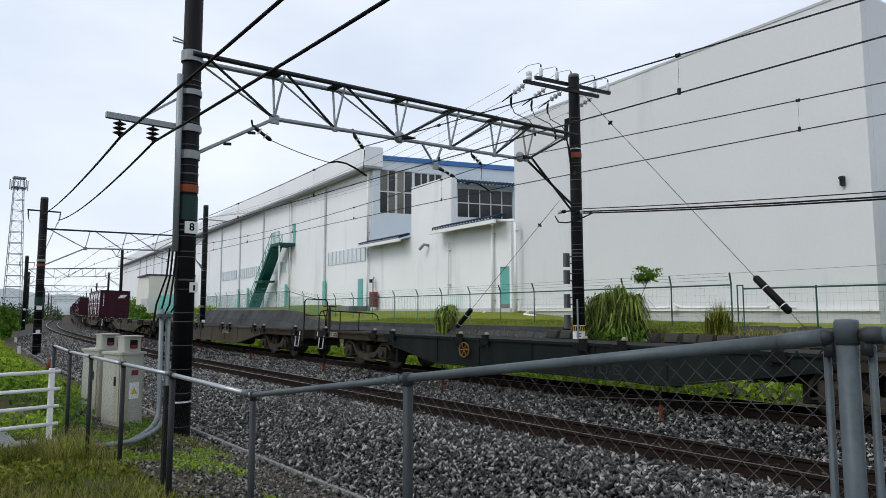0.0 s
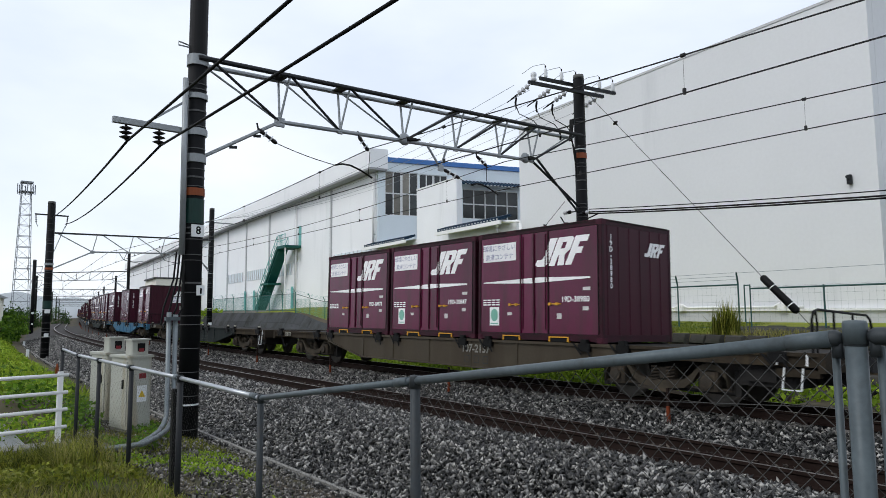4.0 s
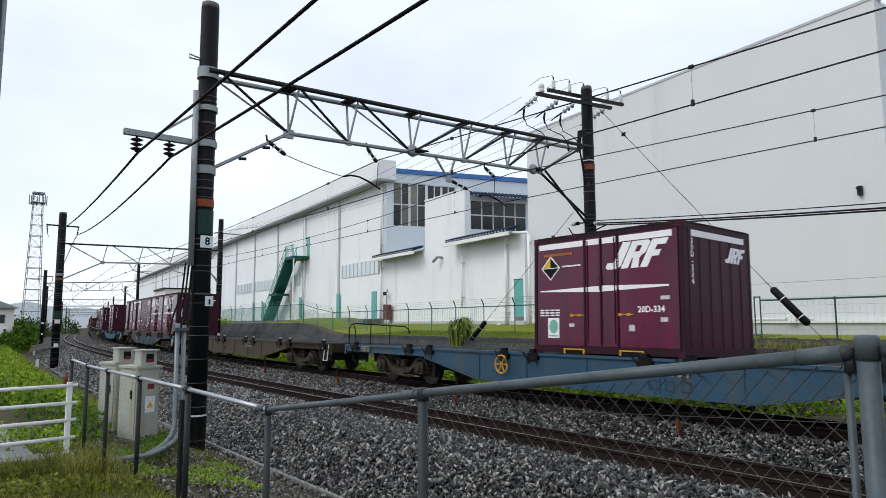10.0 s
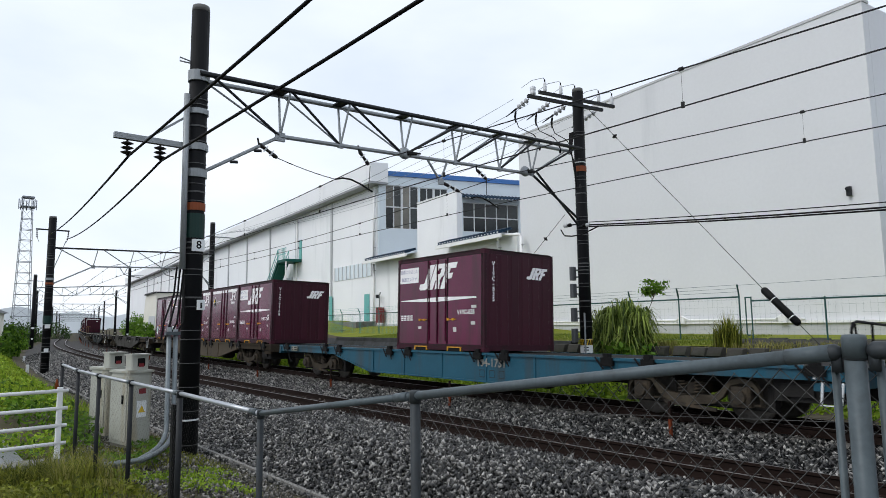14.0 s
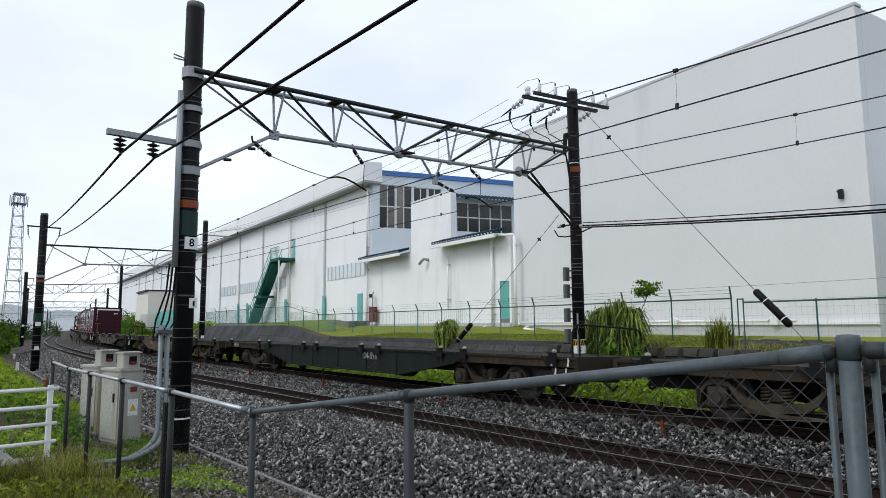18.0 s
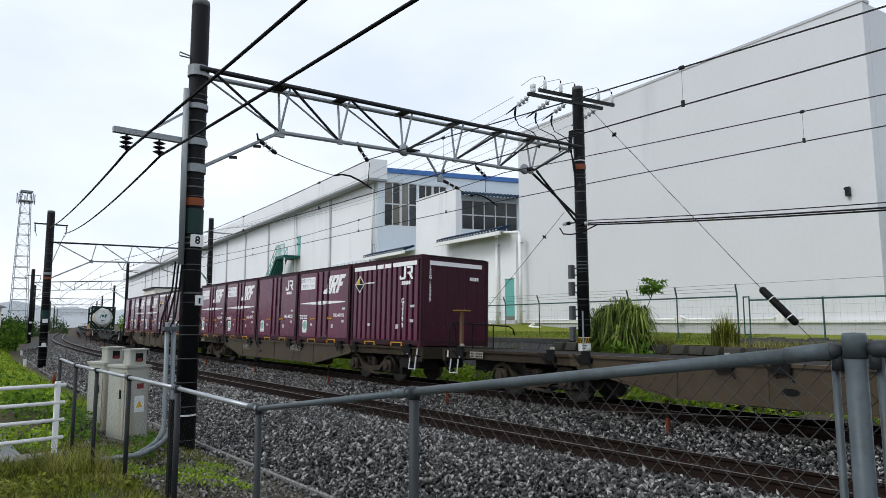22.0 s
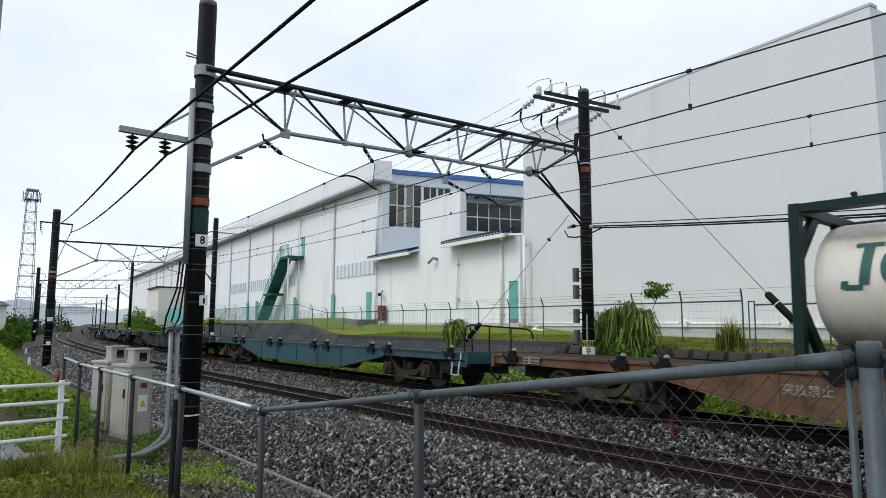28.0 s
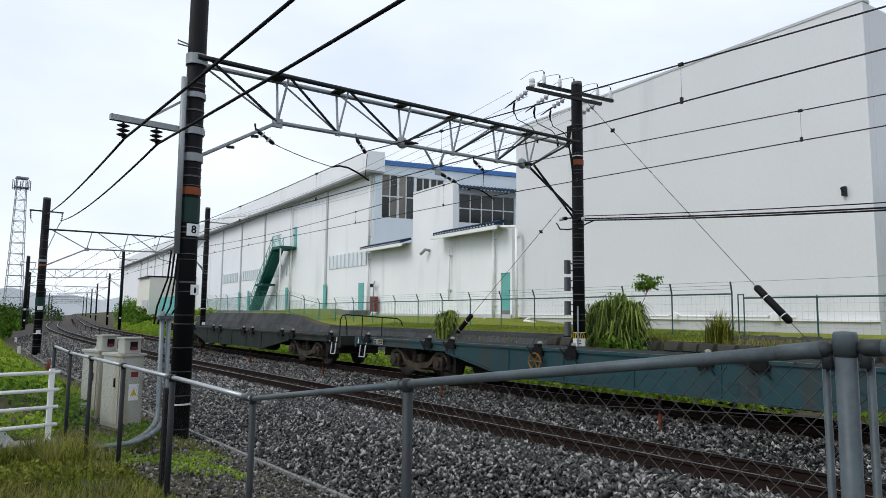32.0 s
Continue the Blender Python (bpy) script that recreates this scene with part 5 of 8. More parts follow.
BM = bogie_meshes()
WM = {c: wagon_meshes(c) for c in set(COLOURS.values())}
COUPLER = Shape().box(9.7, 10.05, -0.13, 0.13, 0.72, 0.95, 0.03).box(10.0, 10.22, -0.16, 0.16, 0.70, 0.99, 0.05)
COUPLER = COUPLER.mesh("coupler", M_STEELDARK)
HOSE = Shape().tube([(9.75, -0.5, 0.72), (9.9, -0.5, 0.45), (10.08, -0.5, 0.34), (10.19, -0.5, 0.44)], 0.03, 6).mesh("brake_hose", M_BLACK)
ENDBOX = Shape().box(8.35, 9.3, -1.02, -0.35, 0.42, 0.78, 0.03).box(8.5, 9.0, -1.08, -1.02, 0.5, 0.7).mesh("brake_box", M_DECK)
RAILING = Shape().tube([(9.62, -1.2, 0.95), (9.62, -1.2, 1.5), (9.62, -1.13, 1.63), (9.62, -0.98, 1.66), (9.62, 0.95, 1.6), (9.62, 1.1, 1.52), (9.62, 1.16, 1.36)], 0.021, 6)
RAILING.tube([(9.62, -1.06, 1.65), (9.6, -0.97, 1.45), (9.56, -0.9, 0.95)], 0.018, 6)
for y_ in (-0.4, 0.35):
    RAILING.rod((9.62, y_, 1.0), (9.62, y_, 1.63), 0.019, 6)
RAILING = RAILING.mesh("end_railing", M_BLACK)
HOOP = Shape().tube([(9.62, -1.15, 0.98), (9.62, -1.15, 1.98), (9.62, -1.08, 2.06), (9.62, -0.35, 2.06), (9.62, -0.28, 1.98), (9.62, -0.28, 1.0)], 0.022, 8).rod((9.62, -1.15, 1.5), (9.62, -0.28, 1.5), 0.016, 6)
RAILING_PALE = HOOP.mesh("end_railing", M_GALV)
RAILING_TALL = HOOP.mesh("end_railing", M_BLACK)


def brake_gear(r, top_, thick, paint, wheel_paint):
    """An upright handbrake post and its level wheel."""
    x, y = -9.49, -0.89
    post = Shape().box(x - thick, x + thick, y - thick, y + thick, 0.95, top_, 0.01).mesh("brake_post", paint)
    wheel = Shape().tube([(x + r * math.cos(a), y + r * math.sin(a), top_ + 0.06) for a in [i * math.pi / 9 for i in range(19)]], 0.022, 6)
    for k_ in range(3):
        a_ = k_ * math.pi / 3
        wheel.rod((x + r * math.cos(a_), y + r * math.sin(a_), top_ + 0.06), (x - r * math.cos(a_), y - r * math.sin(a_), top_ + 0.06), 0.016, 5)
    return post, wheel.rod((x, y, top_ - 0.02), (x, y, top_ + 0.08), 0.032, 6).mesh("brake_wheel", wheel_paint)


BRAKE_POST, BRAKE_WHEEL = brake_gear(0.22, 1.9, 0.042, PAINTS["rust"], M_OCHRE)
BRAKE_POST_DARK, BRAKE_WHEEL_DULL = brake_gear(0.21, 1.74, 0.04, M_BOGIEFRAME, M_BOGIEFRAME)
STEP = Shape().tube([(9.2, -1.24, 0.76), (9.17, -1.26, 0.42), (9.45, -1.26, 0.42), (9.48, -1.24, 0.76)], 0.017, 6).mesh("footstep", M_SIGN)
GRAB = Shape().tube([(0, -1.25, 0.97), (0, -1.27, 0.80)], 0.016, 5).mesh("grab_iron", M_WHITE)


def side_wheel(r, paint):
    """A spoked handbrake wheel on the side girder."""
    wheel = Shape().tube([(-2.5 + r * math.cos(a), -1.3, 0.70 + r * math.sin(a)) for a in [i * math.pi / 8 for i in range(17)]], 0.1 * r, 6)
    for k_ in range(3):
        a_ = k_ * math.pi / 3
        c_, s_ = 0.88 * r * math.cos(a_), 0.88 * r * math.sin(a_)
        wheel.rod((-2.5 + c_, -1.3, 0.70 + s_), (-2.5 - c_, -1.3, 0.70 - s_), 0.07 * r, 5)
    return wheel.rod((-2.5, -1.3, 0.7), (-2.5, -1.2, 0.7), 0.03, 6).mesh("handwheel", paint)


HANDWHEEL, HANDWHEEL_DULL = side_wheel(0.205, M_YELLOW), side_wheel(0.175, M_OCHRE)
LOCK = Shape().box(-0.15, 0.15, -1.30, -1.16, 0.84, 1.0, 0.02).box(-0.08, 0.08, -1.31, -1.18, 0.98, 1.08, 0.02).rod((-0.26, -1.3, 1.0), (-0.05, -1.32, 0.78), 0.02, 5).rod((0.1, -1.3, 0.86), (0.22, -1.33, 0.72), 0.016, 5).mesh("container_lock", M_BLACK)
LOCKPIN = Shape().lathe([(0.05, 1.075), (0.055, 1.1), (0.035, 1.135), (0.01, 1.14)], 8, (0.06, -1.25, 0)).mesh("lock_pin", M_GRIMYWHITE)
TANKBOX = Shape().lathe([(0.02, -0.55), (0.18, -0.5), (0.2, -0.4), (0.2, 0.4), (0.18, 0.5), (0.02, 0.55)], 12, (0, 0, 0), "x").mesh("air_tank", M_BOGIE, True)
GIRDERHOLE = Shape().prism([(-1.35 + 0.15 * math.cos(a), 0.56 + 0.06 * math.sin(a)) for a in [i * math.pi / 8 for i in range(16)]], -1.219, -1.2155, "y").mesh("lightening_hole", M_BLACK)
LOADPLATE = Shape().box(0, 0.46, -1.262, -1.255, 0.81, 0.96).mesh("load_plate", M_GRIMYWHITE)
LOADBARS = Shape()
for k_ in range(2):
    for i_ in range(7):
        if i_ != 2:
            LOADBARS.box(0.03 + i_ * 0.06, 0.07 + i_ * 0.06, -1.266, -1.263, 0.83 + k_ * 0.065, 0.87 + k_ * 0.065)
LOADBARS = LOADBARS.mesh("small_writing", M_BLACK)
FRAMEMARK = Shape().add([(0, -1.24, 0.42), (0.18, -1.24, 0.42), (0.18, -1.24, 0.6), (0, -1.24, 0.6), (0.016, -1.24, 0.436), (0.164, -1.24, 0.436), (0.164, -1.24, 0.584), (0.016, -1.24, 0.584)],
                        [(0, 1, 5, 4), (1, 2, 6, 5), (2, 3, 7, 6), (3, 0, 4, 7)]).mesh("inspection_mark", M_MARK)


def wagon(k):
    paint = COLOURS[k]
    words = {"slate": "dull slate blue", "azure": "faded azure", "aqua": "dull aqua", "blue": "bright blue", "steel": "steel blue", "teal": "faded teal", "green": "grey-green", "dark": "grimy dark green", "beige": "rusty beige", "grey": "warm grey", "rust": "rust brown", "tan": "rust-stained tan", "dun": "grimy dun", "olive": "dark olive"}[paint]
    loaded = "carrying containers" if k in LOADS else ("with a tank" if k == 14 else "running empty")
    w = thing("flat_wagon", f"{words} container flat wagon {loaded}", "wagon", group="wagons of the train")
    ms = WM[paint]
    part("side_girder", ms["girder"], None, w)
    part("side_girder", ms["girder_far"], None, w)
    part("flange", ms["flange"], None, w)
    for side_ in (0, 1):
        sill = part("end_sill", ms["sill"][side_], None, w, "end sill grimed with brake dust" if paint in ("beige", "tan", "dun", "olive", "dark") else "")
        part("sill_flange", ms["sill_flange"][side_], None, sill)
        part("end_sill", ms["sill_far"][side_], None, w)
    for x in (-3.3, -1.7, 0.0, 1.7, 3.3):
        q = part("stiffener", ms["stiffener"], None, w)
        q.location.x = x
    part("deck", ms["deck"], None, w, "dark worn deck")
    for turn in (0, 180):
        e = part("end_beam", ms["end"], None, w)
        e.matrix_basis = pose(0, 0, 0, 0, 0, turn)
        for name, me in (("coupler", COUPLER), ("brake_hose", HOSE)):
            part(name, me, None, e)
        part("brake_box", ENDBOX, None, e)
    if k in (-4, -2, 0, 5, 8, 12, 13, 15, 16, 18):
        rail_ = {12: RAILING_PALE, -4: RAILING_TALL}.get(k, RAILING)
        part("end_railing", rail_, None, w, "bent grey tube railing" if k == 12 else "bent black tube railing")
    if k in (-5, 2, 3, 9, 10):
        q = part("end_railing", RAILING, None, w, "bent black tube railing")
        q.location.x = -19.24
    if k in (-5, 3, 9, 10):
        bp = part("brake_post", BRAKE_POST if k > 3 else BRAKE_POST_DARK, None, w, "rusty handbrake post" if k > 3 else "grimy handbrake post")
        part("brake_wheel", BRAKE_WHEEL if k > 3 else BRAKE_WHEEL_DULL, None, bp, "ochre handbrake wheel" if k > 3 else "grimy handbrake wheel")
    for mirror in ([1, -1] if k == 3 else [-1] if k in (-5, 9, 10, 17) else [1] if k % 3 or k in (12, 15, 18) else []):
        shift_ = 0 if mirror == 1 else -18.68
        part("footstep", STEP, None, w, "white hanging footstep").location.x = shift_
        for x in (9.1, 9.55):
            part("grab_iron", GRAB, None, w).location.x = x + shift_
    for x in (-6.9, 6.9):
        b = part("bogie", BM["bolster"], None, w, "grimy two-axle bogie")
        b.location.x = x
        part("side_frame", BM["frame"], None, b)
        part("side_frame", BM["frame_far"], None, b)
        part("spring", BM["spring"], None, b)
        part("brake_gear", BM["gear"], None, b)
        for dx in (-0.95, 0.95):
            for name in ("wheelset", "axle_box"):
                q = part(name, BM[name], None, b)
                q.location.x = dx
    if k in (-5, -3, -1, 2, 4, 17):
        part("handwheel", HANDWHEEL if k in (2, 4) else HANDWHEEL_DULL, None, w, "small yellow handbrake wheel").location.x = {-5: 0.36, -3: 0.7, -1: 0.72}.get(k, 0.08)
    for i in range(5):
        for dx in (-1.45, 1.45):
            q = part("container_lock", LOCK, None, w)
            q.location.x = (2 - i) * SLOT + dx
            if k not in LOADS:
                part("lock_pin", LOCKPIN, None, q, "worn pale lock pin")
    for x in (-1.9, 2.7):
        q = part("air_tank", TANKBOX, None, w)
        q.location = (x, -0.55, 0.42)
    if k in (-3, -1, 0, 4, 9, 11, 12, 14):
        q = part("painted_notice", lettering("突放禁止", 0.17 if k in (-1, 0, 4) else 0.19, M_DECALDULL), None, w, "faded white painted notice")
        q.location = (-4.7, -1.24, 0.86) if k in (-1, 0, 4) else (-2.85, -1.24, 0.68)
    if paint in ("green", "dark", "beige"):
        part("lightening_hole", GIRDERHOLE, None, w)
    for x in (1.5, 1.85, 2.18):
        part("inspection_mark", FRAMEMARK, None, w).location.x = x
    for x in (-8.75,):
        lp_ = part("load_plate", LOADPLATE, None, w, "pale plate with small writing")
        lp_.location.x = x
        tagged(part("small_writing", LOADBARS, None, lp_), kind="stuff")
    if k in NUMBERS:
        q = part("wagon_number", lettering(NUMBERS[k], 0.27, M_DECALDULL), None, w, "white painted wagon number")
        q.location = (1.9, -1.24, 0.76)
    return w


def tank_container():
    t = thing("tank_container", "cream tank container in a dark green frame, on a rusty wagon", "tank container")
    L, W, H = 6.058, 2.438, 2.59
    R = 1.0
    prof = [(0.05, -2.95), (0.55, -2.92), (0.85, -2.83), (0.96, -2.74), (R, -2.6), (R, 2.6), (0.96, 2.74), (0.85, 2.83)]
    part("barrel", Shape().lathe(prof, 40, (0, 0, 1.34), "x"), M_TANK, t, "cream painted steel barrel", smooth=True)
    part("head", Shape().lathe([(0.851, 2.828), (0.75, 2.87), (0.55, 2.92), (0.3, 2.945), (0.02, 2.95)], 40, (0, 0, 1.34), "x"), M_SIGN, t, "white domed tank head", smooth=True)
    for x in (-1.5, 0.0, 1.5):
        part("hoop", Shape().lathe([(R + 0.002, -0.03), (R + 0.02, -0.03), (R + 0.02, 0.03), (R + 0.002, 0.03)], 40, (x, 0, 1.34), "x"), M_TANK, t)
    for x in (-L / 2 + 0.08, L / 2 - 0.08):
        f = Shape()
        for y in (-W / 2 + 0.08, W / 2 - 0.08):
            f.box(x - 0.08, x + 0.08, y - 0.08, y + 0.08, 0, H)
        f.box(x - 0.08, x + 0.08, -W / 2 + 0.16, W / 2 - 0.16, H - 0.16, H).box(x - 0.08, x + 0.08, -W / 2 + 0.16, W / 2 - 0.16, 0, 0.2)
        for sy in (-1, 1):
            f.beam((x, sy * (W / 2 - 0.12), 0.95), (x, sy * 0.3, 0.1), 0.1, 0.2).beam((x, sy * (W / 2 - 0.12), H - 0.85), (x, sy * 0.42, H - 0.12), 0.1, 0.2)
        part("end_frame", f, M_TANKFRAME, t, "dark green end frame")
    for y in (-W / 2 + 0.07, W / 2 - 0.07):
        part("top_rail", Shape().box(-L / 2 + 0.16, L / 2 - 0.16, y - 0.06, y + 0.06, H - 0.14, H - 0.01), M_TANKFRAME, t)
        part("base_rail", Shape().box(-L / 2 + 0.16, L / 2 - 0.16, y - 0.06, y + 0.06, 0.02, 0.2), M_TANKFRAME, t)
    part("walkway", Shape().box(-2.9, 2.9, -0.95, -0.45, H - 0.05, H - 0.01), M_TANKFRAME, t)
    part("hatch", Shape().lathe([(0.3, 0), (0.3, 0.18), (0.05, 0.24)], 14, (0.2, 0, 2.4)), M_TANK, t)
    for x in (-0.95, 1.45):
        part("saddle", Shape().prism([(x - 0.55, 0.0), (x - 0.3, 0.22), (x + 0.3, 0.22), (x + 0.55, 0.0), (x + 0.55, 0.34), (x + 0.22, 0.34), (x + 0.22, 0.6), (x - 0.22, 0.6), (x - 0.22, 0.34), (x - 0.55, 0.34)], -1.28, -1.1, "y"), M_YELLOW, t, "yellow loading saddle")
    hz = part("hazard_bar", Shape().box(-0.35, 0.85, -1.25, -1.2, 0.02, 0.34), M_YELLOW, t, "black and yellow striped bar")
    for i in range(12):
        x = -0.33 + i * 0.1
        part("black_stripe", Shape().prism([(x, 0.03), (x + 0.045, 0.03), (x + 0.10, 0.33), (x + 0.055, 0.33)], -1.254, -1.2505, "y"), M_BLACK, hz)

    def wrap(me, x, z):
        """Letters bent round the barrel."""
        for v in me.vertices:
            zz = z + v.co.z
            a = math.asin(max(-1, min(1, (zz - 1.34) / (R + 0.012))))
            v.co = (x + v.co.x, -(R + 0.012) * math.cos(a), zz)
        return me
    mark = Shape()

    def slab(x0, x1, z0, z1, n=8, lean=0.12):
        """An upright stroke in slices, so that it can follow the barrel."""
        for k_ in range(n):
            a_, b_ = z0 + (z1 - z0) * k_ / n, z0 + (z1 - z0) * (k_ + 1) / n
            mark.add([(x0 + lean * a_, 0, a_), (x1 + lean * a_, 0, a_), (x1 + lean * b_, 0, b_), (x0 + lean * b_, 0, b_)], [(0, 1, 2, 3)])
    slab(-0.62, -0.48, -0.28, 0.30)
    slab(-0.74, -0.36, 0.30, 0.36, 2)
    slab(-0.80, -0.56, -0.36, -0.28, 2)
    slab(-0.86, -0.76, -0.34, -0.22, 2)
    slab(0.50, 0.63, -0.32, 0.30)
    slab(0.30, 0.84, 0.28, 0.36, 2)
    slab(0.44, 0.70, -0.36, -0.32, 1)
    for k_ in range(40):
        a0, a1 = k_ * math.pi / 20, (k_ + 1) * math.pi / 20
        mark.add([(-0.05 + ra * math.cos(a) + 0.12 * rb * math.sin(a), 0, rb * math.sin(a)) for a, ra, rb in ((a0, 0.31, 0.37), (a1, 0.31, 0.37), (a1, 0.17, 0.32), (a0, 0.17, 0.32))], [(3, 2, 1, 0)])
    part("trade_mark", wrap(mark.mesh("trade_mark", M_TANKLETTER), -1.5, 1.56), None, t, "dark green trade mark")
    part("lettering", wrap(lettering("オクタジエン専用", 0.17, M_TANKLETTER).copy(), 0.5, 1.6), None, t)
    part("lettering", wrap(lettering("20K2 T11", 0.15, M_TANKLETTER).copy(), 2.0, 1.58), None, t)
    part("lettering", wrap(lettering("UT13K-95011", 0.13, M_TANKLETTER).copy(), -1.4, 1.1), None, t)
    sl_ = part("base_label", Shape().box(1.75, 2.85, -W / 2 + 0.004, -W / 2 + 0.008, 0.05, 0.17), M_SIGN, t, "white strip with small writing")
    lb_ = Shape()
    for k_ in range(11):
        lb_.box(1.8 + k_ * 0.095, 1.86 + k_ * 0.095, -W / 2, -W / 2 + 0.003, 0.075, 0.145)
    part("small_writing", lb_, M_STEELDARK, sl_)
    part("warning_label", wrap(Shape().add([(-0.16, 0, -0.12), (0.16, 0, -0.12), (0, 0, 0.14)], [(0, 1, 2)]).mesh("warning_label", M_DIAY), 1.85, 0.98), None, t, "yellow warning triangle")
    part("label", wrap(Shape().add([(-0.08, 0, -0.1), (0.08, 0, -0.1), (0.08, 0, 0.1), (-0.08, 0, 0.1)], [(0, 1, 2, 3)]).mesh("label", M_DIAY), 2.1, 1.2), None, t, "small yellow label")
    for k_ in range(6):
        part("small_writing", wrap(Shape().add([(0, 0, -0.012), (0.35 - 0.04 * (k_ % 3), 0, -0.012), (0.35 - 0.04 * (k_ % 3), 0, 0.012), (0, 0, 0.012)], [(0, 1, 2, 3)]).mesh("small_writing", M_STEELDARK), 1.65, 1.47 - k_ * 0.055), None, t)
    q = part("end_mark", flat(EMBLEM3, 0, (0.75, 0.36), (-0.37, 0), 0.03).mesh("end_mark", M_TANKLETTER), None, t, "dark green trade mark")
    q.matrix_basis = pose(2.955, 0, 1.35, 0, 0, 90)
    for z_, w_ in ((1.0, 0.32), (0.82, 0.4), (1.95, 0.3)):
        part("small_writing", Shape().box(2.9, 2.96, -w_ / 2, w_ / 2, z_, z_ + 0.06), M_STEELDARK, t)
    return t


# how far the head of wagon 0 has come along the far track, second by second
RUN = (-101.6, -87.24, -72.92, -58.52, -44.32, -29.97, -15.6, -1.13, 13.27, 27.57, 42.3, 56.47, 70.8, 85.05, 99.0, 113.25, 127.25, 141.22, 155.2, 169.19, 183.16, 197.11, 211.05, 224.97, 238.87, 252.74, 266.6, 280.47, 294.33, 308.2, 322.25, 336.03, 349.8)


def run(t):
    """Where the head of wagon 0 stands at a whole second."""
    return RUN[int(round(t))]


RIDERS = []          # thing, how far behind the head of wagon 0, and how high it rides
for k in sorted(COLOURS):
    RIDERS.append((wagon(k), PITCH * k + PITCH / 2, 0.0))
    for slot, (kind, code) in LOADS.get(k, {}).items():
        RIDERS.append((container(kind, code), PITCH * k + PITCH / 2 + (slot - 3) * SLOT - SHIFT.get(k, 0.0), FLOOR))
RIDERS.append((tank_container(), PITCH * 14 + PITCH / 2, FLOOR))


def ride(s, high):
    return track_pose(s) @ Matrix.Translation((0, 0, high))


def motions():
    times = [i * 1.0 for i in range(33)]
    for ob, behind, high in RIDERS:
        walk(ob, [(t, ride(run(t) - behind, high)) for t in times])

# ---- overhead line: poles, portal beams, wires ----


def line_pole(x, y, z0, z1, r, label, bands=True, name="catenary_pole"):
    p = thing(name, label, "pole", pose(x, y, 0), group="railway poles")
    part("shaft", Shape().tube([(0, 0, z0 - 0.3), (0, 0, z1 - 0.12)], [r * 1.04, r * 0.96], 20), M_POLE, p, smooth=True)
    part("cap", Shape().tube([(0, 0, z1 - 0.12), (0, 0, z1)], [r * 0.97, r * 0.9], 20), M_POLECONC, p, "bare concrete top", smooth=True)
    if bands:
        rnd = random.Random(int(abs(x * 10)))
        z = z0 + 0.25
        while z < z1 - 1.2:
            w = rnd.choice((0.012, 0.015, 0.03))
            part("band", Shape().tube([(0, 0, z), (0, 0, z + w)], r * 1.035, 20), M_POLEBAND if rnd.random() < 0.8 else M_INSULW, p)
            z += rnd.choice((0.1, 0.16, 0.28, 0.42))
    return p


def insulator(sh, a, b, r=0.07, n=3):
    """Sheds strung between two points."""
    a, b = Vector(a), Vector(b)
    sh.rod(a, b, 0.02, 6)
    for i in range(n):
        p = a.lerp(b, (i + 0.7) / (n + 0.4))
        d = (b - a).normalized() * 0.025
        sh.tube([p - d, p, p + d], [r * 0.45, r, r * 0.5], 10)
    return sh


def sagging(a, b, sag, n=14):
    a, b = Vector(a), Vector(b)
    return [a.lerp(b, i / n) - Vector((0, 0, 4 * sag * (i / n) * (1 - i / n))) for i in range(n + 1)]


PX = -12.1
left_pole = line_pole(PX, 4.10, -0.6, 7.8, 0.172, "black-sheathed concrete catenary pole with pale rings")
lp = left_pole
part("orange_band", Shape().tube([(0, 0, 3.84), (0, 0, 3.98)], 0.187, 20), M_ORANGE, lp, "faded orange warning band")
part("green_plate", Shape().tube([(0, 0, 3.33), (0, 0, 3.78)], 0.185, 20), M_SIGNGREEN, lp)
plate = part("number_plate", Shape().box(0.15, 0.20, -0.10, 0.12, 3.08, 3.30), M_SIGN, lp, "small white plate with a black figure")
plate.matrix_basis = pose(0, 0, 0, 0, 0, 5)
q = part("figure", lettering("8", 0.2, M_BLACK), None, plate)
q.matrix_basis = pose(0.204, 0.01, 3.19, 0, 0, 90)
plate2 = part("number_plate", Shape().box(0.16, 0.21, 0.0, 0.14, 2.02, 2.2), M_SIGN, lp, "small white plate")
plate2.matrix_basis = pose(0, 0, 0, 0, 0, 10)
part("mark", Shape().box(0.212, 0.215, 0.05, 0.085, 2.05, 2.15), M_BLACK, plate2)
part("conduit", Shape().tube([(0.1, -0.22, 2.75), (0.1, -0.24, 6.0)], 0.055, 10), M_GALV, lp, "grey cable conduit", smooth=True)
for k in range(4):
    y = -0.30 + 0.06 * k
    part("cable", Shape().tube([(0.06, y, 2.8), (0.1, y - 0.05, 2.3), (0.25, y - 0.25 + 0.05 * k, 1.8), (0.3, y - 0.3, 1.5)], 0.016, 6), M_WIRE, lp)
arm = part("crossarm", Shape().box(-0.05, 0.05, -1.42, 0.2, 4.99, 5.09), M_GALV, lp, "short galvanised crossarm")
part("stay", Shape().beam((0, -0.2, 5.6), (0, -0.85, 5.09), 0.04, 0.04), M_GALV, arm)
for y in (-1.2, -0.65):
    part("insulator", insulator(Shape(), (0, y, 4.98), (0, y, 4.70), 0.11, 3), M_INSUL, arm, "dark ribbed insulator", smooth=True)
for z, h_ in ((6.30, 0.2), (5.66, 0.1), (4.46, 0.15), (4.97, 0.13)):
    part("clamp", Shape().tube([(0, 0, z), (0, 0, z + h_)], 0.196, 20), M_GALV, lp)
